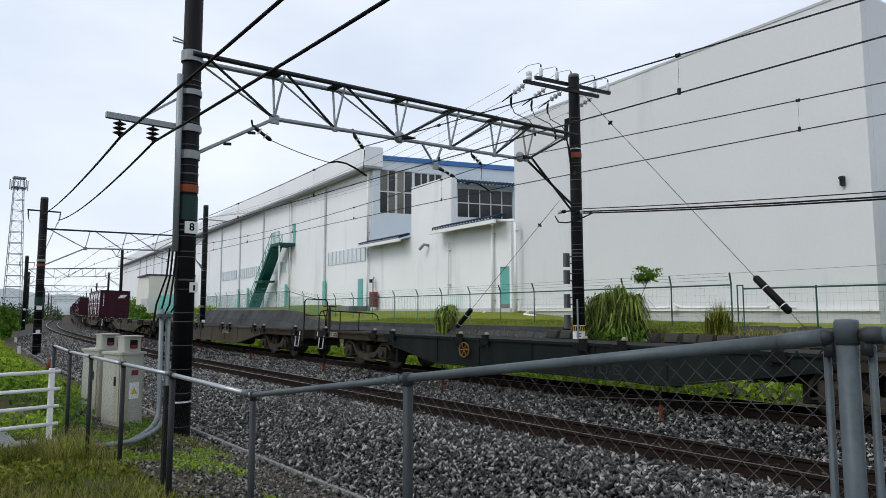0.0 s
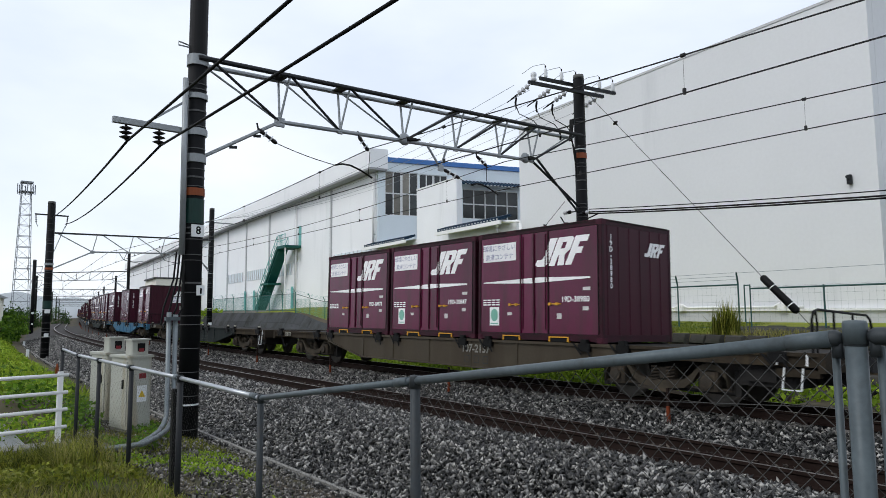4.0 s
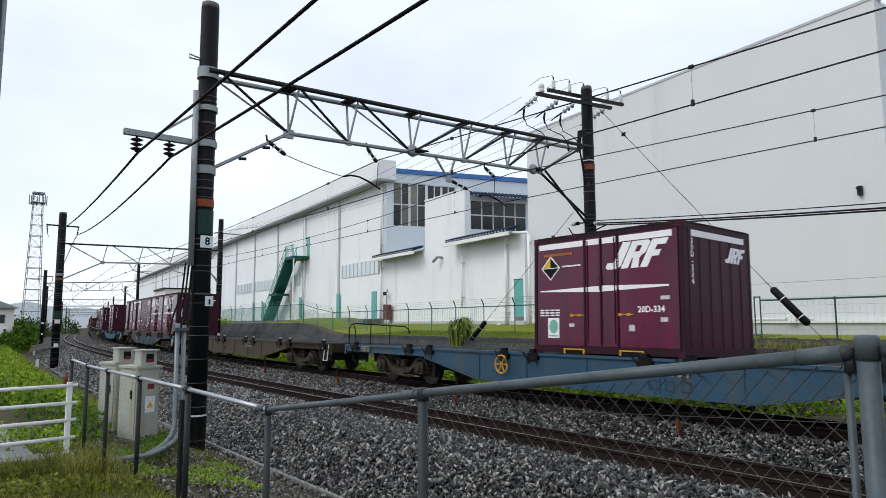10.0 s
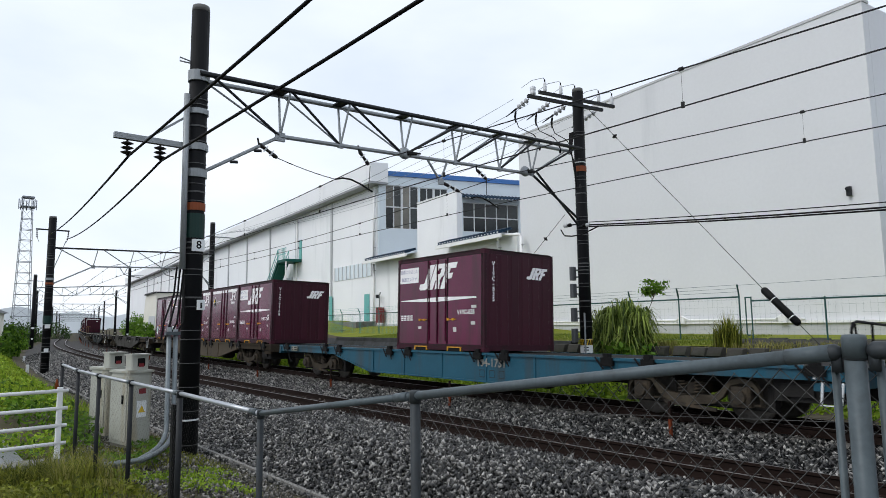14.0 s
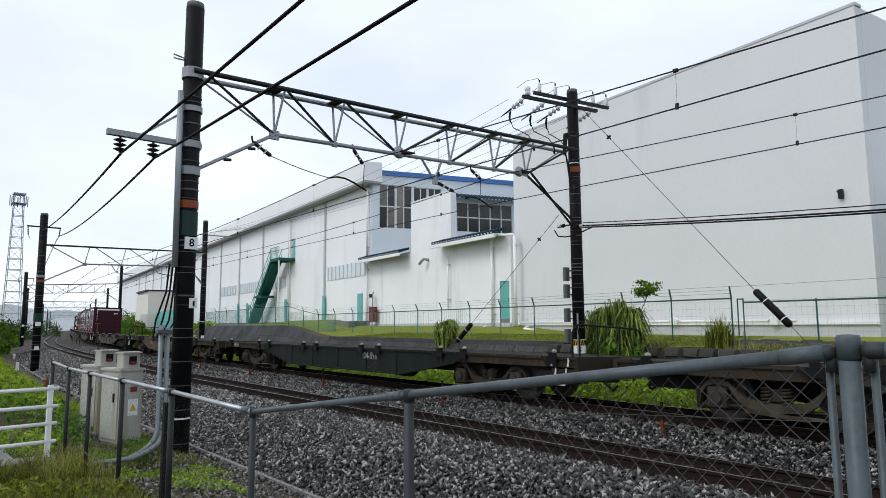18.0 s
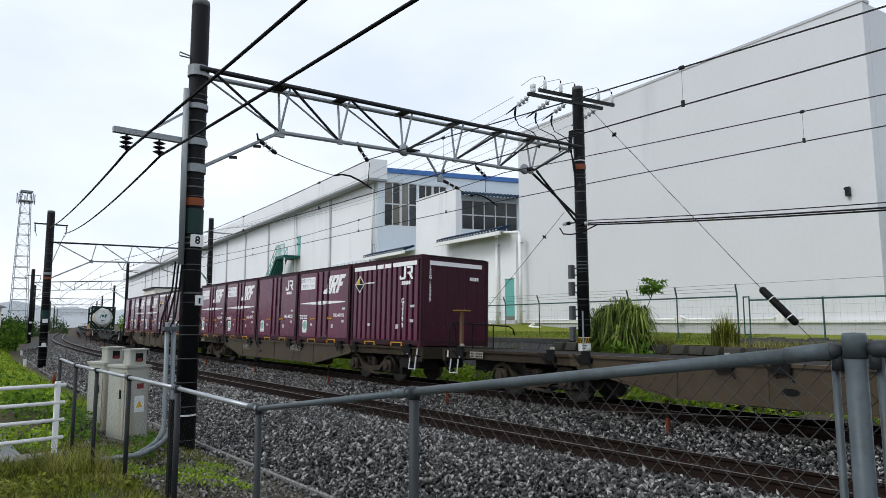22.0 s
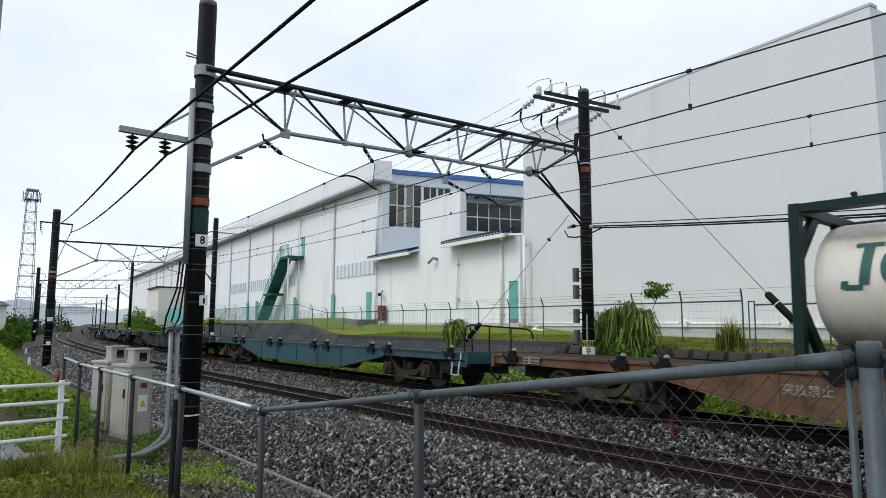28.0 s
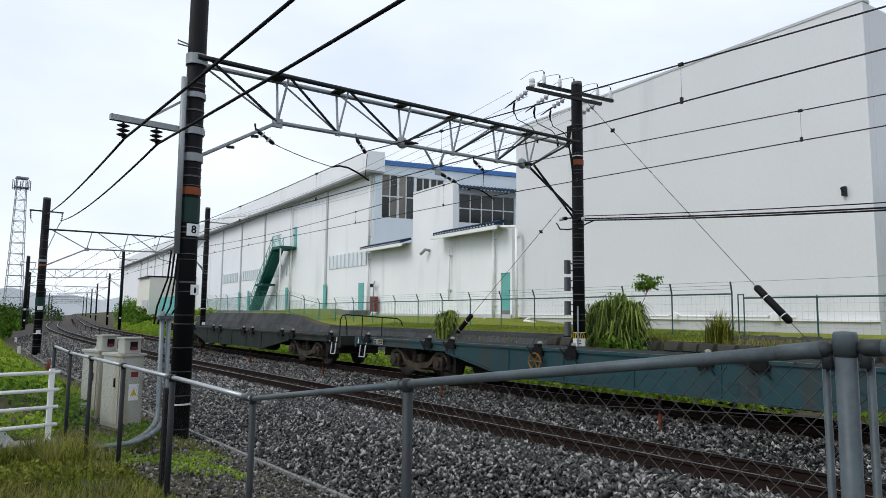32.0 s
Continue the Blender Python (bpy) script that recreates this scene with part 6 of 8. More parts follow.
part("bracket_wire", Shape().tube([(0, -0.17, 6.68), (0, -0.36, 6.71), (0, -0.36, 6.64), (0, -0.17, 6.64)], 0.015, 5), M_GALV, lp)

right_pole = line_pole(-12.14, 15.45, -0.5, 8.76, 0.172, "black-sheathed pole with crossarms and grey boxes")
rp_ = right_pole
part("orange_band", Shape().tube([(0, 0, 6.19), (0, 0, 6.35)], 0.186, 20), M_ORANGE, rp_, "faded orange warning band")
for z in (1.15, 1.75, 2.45, 2.95):
    part("junction_box", Shape().box(-0.28, -0.16, -0.35, -0.13, z, z + 0.40, 0.03).box(-0.2, -0.1, -0.2, -0.14, z + 0.08, z + 0.12).box(-0.2, -0.1, -0.2, -0.14, z + 0.28, z + 0.32), M_BOXGREY, rp_, "grey junction box")
wp = part("warning_plate", Shape().tube([(0, 0, 0.85), (0, 0, 1.25)], 0.181, 20), M_SIGN, rp_, "white plate with black and yellow stripes")
part("yellow_field", Shape().tube([(0, 0, 1.07), (0, 0, 1.24)], 0.1835, 20), M_DIAY, wp)
for i in range(9):
    st_ = part("black_stripe", Shape().prism([(0, 1.08), (0.04, 1.08), (0.075, 1.23), (0.035, 1.23)], -0.189, -0.185, "y"), M_BLACK, wp)
    st_.matrix_basis = pose(0, 0, 0, 0, 0, -60 + i * 22)
for z in (0.92, 0.99):
    part("writing_bar", Shape().box(-0.07, 0.06, -0.186, -0.183, z, z + 0.03), M_STEELDARK, wp).matrix_basis = pose(0, 0, 0, 0, 0, 38)
# two crossarms, one on each side of the shaft
upper_arm = part("crossarm", Shape().box(-0.28, -0.19, -1.27, 1.68, 8.49, 8.58), M_STEELDARK, rp_, "dark steel crossarm")
lower_arm = part("crossarm", Shape().box(0.19, 0.28, -2.03, 0.75, 8.10, 8.19), M_STEELDARK, rp_, "dark steel crossarm")
for ob in (upper_arm, lower_arm):
    ob.matrix_basis = pose(0, 0, 0, 0, 0, -11)
for y in (-1.05, -0.45, 0.1, 1.05, 1.6):
    ins = part("insulator", Shape().lathe([(0.03, 0), (0.05, 0.02), (0.062, 0.06), (0.05, 0.1), (0.062, 0.15), (0.05, 0.19), (0.055, 0.24), (0.03, 0.3)], 12, (-0.235, y, 8.58)), M_INSULW, upper_arm, "white post insulator", smooth=True)
    part("insulator_cap", Shape().rod((-0.235, y, 8.88), (-0.235, y, 8.96), 0.022, 8), M_WIRE, ins)
    part("jumper", Shape().tube([(-0.235, y, 8.96), (-0.235, y - 0.06, 9.0), (-0.4, y - 0.35, 8.93), (-0.6, y - 0.6, 8.72)], 0.009, 5), M_GALV, ins)
part("insulator", Shape().lathe([(0.05, 0), (0.085, 0.03), (0.085, 0.1), (0.07, 0.12), (0.085, 0.15), (0.085, 0.24), (0.04, 0.28)], 12, (0.235, -1.85, 8.19)), M_INSULW, lower_arm, "stout white insulator", smooth=True)
for y, e_ in ((-1.9, 1), (-1.15, 1), (-0.55, 0.6), (0.62, -0.9)):
    st_ = part("strain_insulator", insulator(Shape(), (0.1, y, 8.12), (-0.5, y, 8.02), 0.085, 3), M_TRIM, lower_arm, "grey strain insulator", smooth=True)
    part("clamp", Shape().rod((-0.5, y, 8.02), (-1.05, y, 7.93), 0.03, 6, 0.014), M_WIRE, st_)
    part("jumper", Shape().tube([(-0.55, y, 8.0), (-0.6, y, 7.75), (-0.5, y + 0.05 * e_, 7.45), (-0.2, y + 0.35 * e_, 7.2), (-0.05, y + 0.45 * e_, 6.95), (-0.05, y + 0.45 * e_, 6.75)], 0.014, 5), M_WIRE, st_)
    part("sleeve", Shape().tube([(-0.56, y, 7.95), (-0.6, y, 7.8), (-0.58, y, 7.62)], [0.03, 0.034, 0.016], 8), M_BLACK, st_)
    part("sleeve", Shape().tube([(-0.08, y + 0.43 * e_, 7.05), (-0.05, y + 0.45 * e_, 6.8), (-0.05, y + 0.45 * e_, 6.7)], [0.016, 0.034, 0.03], 8), M_BLACK, st_)
for k in range(6):
    part("cable", Shape().tube([(-0.05 - 0.03 * k, -0.2, 7.4), (0.0, -0.35 - 0.03 * k, 6.9 - 0.05 * k), (0.05, -0.45, 6.7), (0.02, -0.24, 6.3 - 0.1 * k), (0, -0.21, 5.6)], 0.016, 5), M_WIRE, rp_)
for x, z in ((-0.42, 4.6), (0.4, 4.52)):
    cc_ = part("cable_bracket", Shape().rod((0, -0.2, z), (x, -0.25, z), 0.022, 6), M_STEELDARK, rp_)
    part("cable_knob", Shape().lathe([(0.02, -0.06), (0.06, -0.045), (0.045, 0.0), (0.065, 0.045), (0.02, 0.06)], 10, (x, -0.25, z), "x"), M_TRIM, cc_, "grey cable insulator knob", smooth=True)
    part("cable_knob", Shape().lathe([(0.02, -0.05), (0.055, -0.04), (0.055, 0.04), (0.02, 0.05)], 10, (x * 0.65, -0.24, z), "x"), M_BLACK, cc_, smooth=True)
part("riser", Shape().rod((0.12, -0.2, -0.4), (0.12, -0.2, 2.0), 0.025, 6), M_GALV, rp_)


def portal_beam(a, b, drop=1.0, detail=True, fine=False):
    """A lattice beam between two poles: two upper chords, one lower chord, posts and diagonals."""
    a, b = Vector(a), Vector(b)
    bm_ = thing("portal_beam", "galvanised lattice portal beam spanning both tracks", "lattice beam", group="portal beams")
    d = (b - a)
    side = Vector((d.y, -d.x, 0)).normalized() * 0.2

    def top(f, s=0):
        return a + d * f + side * s

    def low(f):
        return a + d * f - Vector((0, 0, drop))
    r = 0.049 if detail else 0.042
    dark = M_STEELDARK if detail and not fine else M_GALV
    ends = (0.153, 0.823) if not fine else (0.22, 0.87)
    part("upper_chord", Shape().tube([top(0, 1), top(1, 1)], r, 8), M_STEELDARK, bm_, "dark weathered chord")
    if not fine:
        part("upper_chord", Shape().tube([top(0, -1), top(1, -1)], r, 8), M_GALV, bm_)
    part("lower_chord", Shape().tube([low(ends[0]), low(ends[1])], r * 0.9, 8), M_GALV, bm_)
    part("knee_brace", Shape().tube([low(ends[0]), a - Vector((0, 0, drop + 1.0))], r * 0.75, 8), M_GALV, bm_)
    part("knee_brace", Shape().tube([low(ends[1]), b - Vector((0, 0, drop + 1.15))], r * 0.75, 8).tube([low(ends[1]) + side, b - Vector((0, 0, drop + 1.35))], r * 0.7, 8), dark, bm_)
    fs = [0.153, 0.279, 0.431, 0.574, 0.711, 0.823]
    webs = ((0.02, 0.153), (0.165, 0.279), (0.29, 0.431), (0.825, 0.711), (0.71, 0.574), (0.575, 0.431), (0.98, 0.823))
    if fine:
        fs = [0.22, 0.43, 0.635, 0.82]
        webs = ((0.02, 0.22), (0.26, 0.43), (0.46, 0.635), (0.81, 0.645), (0.985, 0.87))
    double = detail and not fine
    for i, f in enumerate(fs):
        for s in ((-1, 1) if double else (1,)):
            part("post", Shape().tube([low(f), top(f + 0.008 + 0.003 * s, s)], 0.026, 6), M_GALV, bm_)
        g_ = 0.1 if i == 0 else 0.06
        part("gusset", Shape().box(-0.03, 0.03, -g_, g_, -g_, g_ * 0.8), M_GALV, bm_).location = low(f)
        if double:
            part("cross_tie", Shape().beam(top(f, -1), top(f, 1), 0.22, 0.03), M_STEELDARK, bm_)
    for f0, f1 in webs:
        for s, m in (((-1, M_GALV), (1, M_STEELDARK)) if double else ((1, M_GALV),)):
            part("diagonal", Shape().tube([top(f0, s), low(f1)], 0.03 if s > 0 else 0.022, 6), m, bm_)
    if fine:
        for f in (0.4, 0.66):
            part("hanger", Shape().tube([low(f - 0.03), low(f) - Vector((0, 0, 0.42)), low(f + 0.02)], 0.028, 6), M_GALV, bm_)
            part("registration_arm", Shape().tube([low(f) - Vector((0, 0, 0.42)), low(f + 0.03) - Vector((0, 0, 0.5)), low(f + 0.1) - Vector((0, 0, 0.62))], 0.02, 6), M_STEELDARK, bm_)
    return bm_


pb = portal_beam((PX, 4.05, 6.42), (PX - 0.05, 15.3, 6.84), 0.93)


def strain_unit(a, b):
    """A dark rod insulator with two pale sheds."""
    a, b = Vector(a), Vector(b)
    body = part("insulator", Shape().tube([a, a.lerp(b, 0.12), a.lerp(b, 0.5), a.lerp(b, 0.88), b], [0.03, 0.045, 0.03, 0.045, 0.03], 8), M_INSUL, pb, "dark insulator with two pale sheds", smooth=True)
    for u in (0.36, 0.68):
        part("shed", Shape().tube([a.lerp(b, u - 0.04), a.lerp(b, u), a.lerp(b, u + 0.04)], [0.03, 0.075, 0.04], 12), M_INSULW, body)


for y, z in ((8.9, 5.71), (13.0, 5.86)):
    part("pulley", Shape().lathe([(0.04, -0.08), (0.11, -0.075), (0.145, -0.02), (0.145, 0.02), (0.11, 0.075), (0.04, 0.08)], 16, (PX, y, z), "x"), M_GALV, pb, "pale round tensioning pulley", smooth=True)
    part("dead_end", Shape().rod((PX + 0.06, y + 0.02, z - 0.01), (PX, y + 0.48, z + 0.06), 0.065, 8, 0.018), M_BLACK, pb)
for y, z, dy, dz in ((5.32, 5.32, 0.39, -0.22), (7.66, 5.56, 0.25, -0.28), (11.2, 5.64, 0.34, -0.2)):
    strain_unit((PX, y, z), (PX, y + dy, z + dz))
    part("bracket", Shape().rod((PX, y, z - 0.02), (PX, y - 0.03, z + 0.12), 0.02, 6), M_STEELDARK, pb)
part("hanger", Shape().tube([(PX, 9.6, 5.65), (PX, 9.95, 5.22)], 0.03, 6).tube([(PX, 10.2, 5.68), (PX, 10.0, 5.22)], 0.03, 6).box(PX - 0.03, PX + 0.03, 9.93, 10.07, 5.1, 5.24), M_GALV, pb)
strain_unit((PX, 10.08, 5.15), (PX, 10.6, 5.0))
for y, z in ((5.28, 5.17), (4.80, 4.87)):
    part("stud", Shape().rod((PX, y - 0.06, z), (PX + 0.03, y + 0.08, z + 0.01), 0.03, 6), M_STEELDARK, pb)

# portals further along the curve
FAR_PORTALS = (((-39.5, 6.0), (-43.6, 16.0), -0.55, 7.63, 0.3, 8.74, 5.95, 6.56), ((-86.2, 11.7), (-83.5, 20.9), -1.0, 7.85, -0.6, 8.9, 6.35, 6.7))
portal_list = list(FAR_PORTALS)
for s in (-122, -172, -210, -262, -312):
    a, b = on_line(s, -8.1), on_line(s, 3.3)
    portal_list.append(((a.x, a.y), (b.x, b.y), -0.9, 7.9, -0.8, 8.1, 5.75, 5.75))
for a, b, za, ta, zb_, tb, ba, bb in portal_list:
    near = a[0] > -60
    p = line_pole(*a, za, ta, 0.19, "dark catenary pole beside the far tracks", near)
    if near:
        part("orange_band", Shape().tube([(0, 0, 4.02), (0, 0, 4.13)], 0.2, 16), M_ORANGE, p)
        part("green_plate", Shape().tube([(0, 0, 2.0), (0, 0, 2.4)], 0.206, 16), M_SIGNGREEN, p)
        part("clamp", Shape().tube([(0, 0, 4.25), (0, 0, 4.37)], 0.21, 16), M_GALV, p)
    part("number_plate", Shape().box(0.15, 0.21, -0.12, 0.12, 1.75, 1.95), M_SIGN, p)
    part("number_plate", Shape().box(0.15, 0.21, -0.1, 0.1, 0.55, 0.72), M_SIGN, p)
    za_ = ta - 0.76
    ca = part("crossarm", Shape().box(-0.04, 0.04, -0.74, 0.8, za_, za_ + 0.07), M_STEELDARK, p)
    for y, e_ in ((-0.7, -1), (0.76, 1)):
        part("insulator", insulator(Shape(), (0, y, za_), (0, y - 0.03 * e_, za_ - 0.42), 0.05, 4), M_INSUL, ca)
        part("link", Shape().rod((0, y - 0.03 * e_, za_ - 0.42), (0, y - 0.12 * e_, za_ - 0.62), 0.016, 5), M_GALV, ca)
    part("brace", Shape().rod((0, 0.66, za_ - 0.5), (0, 0.12, za_ - 2.1), 0.02, 5), M_GALV, ca)
    p = line_pole(*b, zb_, tb, 0.17, "dark catenary pole beside the far tracks", near)
    part("crossarm", Shape().box(-0.04, 0.04, -0.4, 1.6, tb - 1.0, tb - 0.93), M_GALV, p)
    part("number_plate", Shape().box(0.14, 0.19, -0.1, 0.1, 0.9, 1.08), M_SIGN, p)
    portal_beam((*a, ba), (*b, bb), 0.95, near, near)

wires = thing("overhead_wires", "thin overhead contact wires and carriers along the curve", "overhead wire")


def along(o, z, s0, s1, n):
    return [on_line(s0 + (s1 - s0) * i / n, o, z if not callable(z) else z(s0 + (s1 - s0) * i / n)) for i in range(n + 1)]


def carrier(low_, high):
    """Height of the carrier wire, which hangs from the portals."""
    posts = [-312, -262, -210, -172, -122, -84, -41.5, -12.1, 28, 70]

    def z(s):
        for i in range(len(posts) - 1):
            if posts[i] <= s <= posts[i + 1]:
                u = (s - posts[i]) / (posts[i + 1] - posts[i])
                return high - (high - low_) * 4 * u * (1 - u)
        return high
    return z


for o, zc, lo, hi in ((-4.1, lambda s: 4.55, 4.89, 5.35), (0.05, lambda s: 4.88 - 0.0095 * max(0.0, min(s + 12, 20)), 5.17, 5.62)):
    part("contact_wire", Shape().tube(along(o, zc, -300, 40, 170), 0.011, 5), M_WIREL, wires)
    cz = carrier(lo, hi)
    part("carrier_wire", Shape().tube(along(o, cz, -300, 40, 170), 0.011, 5), M_WIREL, wires)
    s = 40.6 if o < 0 else 40.1
    while s > -80:
        s -= 5.0 if o < 0 else 4.96
        a, b = on_line(s, o, zc(s)), on_line(s, o, cz(s))
        part("dropper", Shape().rod(a, b, 0.0022, 4).rod(a - Vector((0, 0, 0.02)), a + Vector((0, 0, 0.06)), 0.025, 6).rod(b - Vector((0.03, 0, 0)), b + Vector((0.03, 0, 0)), 0.03, 6), M_WIREL, wires)
for i, y in enumerate(np.linspace(-1.7, 1.7, 6)):
    part("feeder_wire", Shape().tube(sagging((-13.15, 15.42 + y, 8.36), (-43.6, 16.2 + y * 0.6, 7.7 + 0.1 * i), 0.8, 16) + [on_line(-84, 8.5 + y * 0.5, 8.0)], 0.007, 5), M_GALV, wires)
reg = thing("registration_wires", "thin stay wires under the portal beam", "stay wire")
for a, b in (((PX, 5.71, 5.1), (PX, 7.06, 4.84)), ((PX, 7.95, 5.26), (PX - 0.6, 8.3, 4.9)), ((PX, 10.6, 5.0), (PX, 11.1, 4.86)), ((PX, 11.54, 5.44), (PX - 0.6, 12.1, 5.2))):
    part("wire", Shape().tube(sagging(a, b, 0.03, 6), 0.009, 5), M_WIREL, reg)
for y, z in ((7.06, 4.84), (11.0, 4.88)):
    part("steady_arm", Shape().tube([(PX, y, z), (PX, y + 0.18, z + 0.05), (PX, y + 0.4, z + 0.045), (PX, y + 0.65, z - 0.03), (PX, y + 0.95, z - 0.16)], 0.02, 8), M_BLACK, reg, "dark bowed steady arm", smooth=True)

feed = thing("feeder_cables", "two thick black feeder cables on insulators", "cable")
for y, z, y2, z2, zr, sag_ in ((2.93, 4.70, 5.95, 6.72, 6.25, 0.19), (3.48, 4.70, 6.68, 6.47, 4.62, 0.26)):
    part("cable", Shape().tube(sagging((30, y - 0.4, zr + 0.55), (PX, y, z), 0.37 if zr > 5 else 0.34, 26), 0.022, 8), M_WIRE, feed, smooth=True)
    part("cable", Shape().tube(sagging((PX, y, z), (-39.5, y2, z2), sag_, 18), 0.022, 8), M_WIRE, feed, smooth=True)
comm = thing("signal_cables", "black communication cables strung along the bank", "cable")
for k, (z, zr) in enumerate(((4.6, 4.95), (4.52, 4.85), (4.47, 4.93))):
    part("cable", Shape().tube(sagging((-11.7, 15.2, z), (30, 16.0, zr), 1.0 + 0.04 * k, 24), 0.02 if k else 0.012, 6), M_WIRE, comm, smooth=True)
part("loop", Shape().tube([(-12.75, 15.2, 4.5), (-12.6, 15.18, 4.3), (-12.3, 15.15, 4.25), (-11.9, 15.1, 4.25), (-11.3, 15.1, 4.42)], 0.02, 6), M_WIRE, comm, smooth=True)
for a, b, c, e in (((-11.75, 15.3, 8.1), (-6.97, 15.4, 2.45), (-6.22, 15.4, 1.62), (-5.2, 15.4, 0.45)), ((-12.65, 15.3, 4.97), (-16.7, 15.4, 1.72), (-17.45, 15.4, 1.1), (-18.4, 15.4, 0.3))):
    g = thing("guy_wire", "pole guy wire with a black protective sleeve", "guy wire", group="guy wires")
    part("wire", Shape().tube([a, b, c, e], 0.008, 5), M_WIREL, g)
    part("sleeve", Shape().tube([b, Vector(b).lerp(Vector(c), 0.04), Vector(b).lerp(Vector(c), 0.96), c], [0.05, 0.085, 0.085, 0.05], 12), M_BLACK, g, "thick black plastic sleeve", smooth=True)
    for u in (0.3, 0.8):
        p = Vector(b).lerp(Vector(c), u)
        part("ring", Shape().tube([p, Vector(b).lerp(Vector(c), u + 0.018)], 0.088, 12), M_SIGN, g)
    m_ = Vector(a).lerp(Vector(b), 0.19)
    part("ball_insulator", insulator(Shape(), m_, Vector(a).lerp(Vector(b), 0.215), 0.08, 1), M_INSUL, g, smooth=True)

# ---- green fence on the bank, banks, small line-side things ----
gf = thing("boundary_fence", "green wire fence with barbed-wire arms on the bank", "fence")
fence_x = [-3.6, -5.3, -7.0, -9.08, -9.47, -11.6, -13.6, -16.0, -18.3, -20.5, -22.8, -25.2, -27.5, -30.0, -32.7, -35.3, -38.0, -40.8, -43.6, -46.6, -49.6, -52.8, -56.2, -59.8, -64, -68, -72]


def fence_y(x):
    return 18.2 - 0.12 * x


tops = []
for x in fence_x:
    y = fence_y(x)
    z = 1.05 + 0.75 * float(smooth(-40.5, -47.5, x))
    top = z + (1.43 if x < -9.3 else 1.3)
    tops.append((x, y, z, top))
    if x == -9.08:
        continue
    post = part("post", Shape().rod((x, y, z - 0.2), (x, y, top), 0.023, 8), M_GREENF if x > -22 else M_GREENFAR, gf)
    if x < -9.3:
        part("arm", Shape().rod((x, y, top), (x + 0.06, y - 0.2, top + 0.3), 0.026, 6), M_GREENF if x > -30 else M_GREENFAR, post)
for i in range(len(tops) - 1):
    a, b = tops[i], tops[i + 1]
    if a[0] == -9.08:
        continue
    part("rail", Shape().rod((a[0], a[1], a[3] - 0.05), (b[0], b[1], b[3] - 0.05), 0.024, 6), M_GREENF, gf)
    part("rail", Shape().rod((a[0], a[1], a[2] + 0.08), (b[0], b[1], b[2] + 0.08), 0.02, 6), M_GREENF, gf)
    w = Shape()
    if a[0] < -9.3:
        for k in range(3):
            w.rod((a[0], a[1] - 0.07 * (k + 1), a[3] + 0.1 * (k + 1)), (b[0], b[1] - 0.07 * (k + 1), b[3] + 0.1 * (k + 1)), 0.006, 4)
    n = int(abs(b[0] - a[0]) / 0.16)
    for k in range(n):
        u = (k + 0.5) / n
        x, y = a[0] + (b[0] - a[0]) * u, a[1] + (b[1] - a[1]) * u
        w.rod((x, y, a[2] + 0.08), (x, y, a[3] - 0.06), 0.0013 if a[0] > -22 else (0.006 if a[0] > -37 else 0.012), 3)
    for k in range(6):
        zz = 0.2 + k * 0.22
        w.rod((a[0], a[1], a[2] + zz), (b[0], b[1], b[2] + zz), 0.0018, 3)
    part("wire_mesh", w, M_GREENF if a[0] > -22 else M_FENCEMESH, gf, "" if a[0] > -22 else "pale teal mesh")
part("top_wire", Shape().tube(sagging((-9.47, fence_y(-9.47), 2.78), (6.0, fence_y(6.0), 2.9), 0.03, 10), 0.006, 4), M_GREENF, gf)
gate_ = thing("fence_gate", "narrow green wicket gate in the boundary fence", "gate")
for x in (-9.08, -9.26):
    part("gate_post", Shape().rod((x, fence_y(x) - 0.03, 0.9), (x, fence_y(x) - 0.03, 2.42), 0.019, 8), M_GREENF, gate_)
for z in (1.3, 2.4):
    part("gate_bar", Shape().rod((-9.08, fence_y(-9.08) - 0.03, z), (-9.26, fence_y(-9.26) - 0.03, z), 0.018, 6), M_GREENF, gate_)

# revetment slabs on the bank by the far track, and rough dark stone further right
bank = thing("bank_revetment", "grey concrete slab revetment on the railway bank", "revetment", kind="structure")
slab = {}
for i in range(41):
    s = -14.5 - i * 1.0
    for j in range(3):
        o0, o1 = 4.05 + j * 0.34, 4.05 + (j + 1) * 0.34
        pts = [on_line(s, o0), on_line(s - 0.97, o0), on_line(s - 0.97, o1 - 0.015), on_line(s, o1 - 0.015)]
        vs = []
        for p in pts:
            z = float(ground_z(p.x, p.y))
            vs.append((p.x, p.y, z + 0.07))
        vs += [(p[0], p[1], p[2] - 0.12) for p in vs]
        me = Shape().add(vs, [(0, 1, 2, 3), (7, 6, 5, 4), (0, 4, 5, 1), (1, 5, 6, 2), (2, 6, 7, 3), (3, 7, 4, 0)]).mesh("slab", M_BANK)
        part("slab", me, None, bank)
part("coping", sweep([(4.98, 0.96), (5.35, 0.98), (5.35, 1.12), (4.98, 1.12)], -30.5, -14.2, 1.0, 0, 0, M_BANK, "coping"), None, bank, "dark coping strip")
rocks = thing("stone_wall", "rough dark stone retaining wall under the bank", "retaining wall", kind="structure")
rnd = random.Random(5)
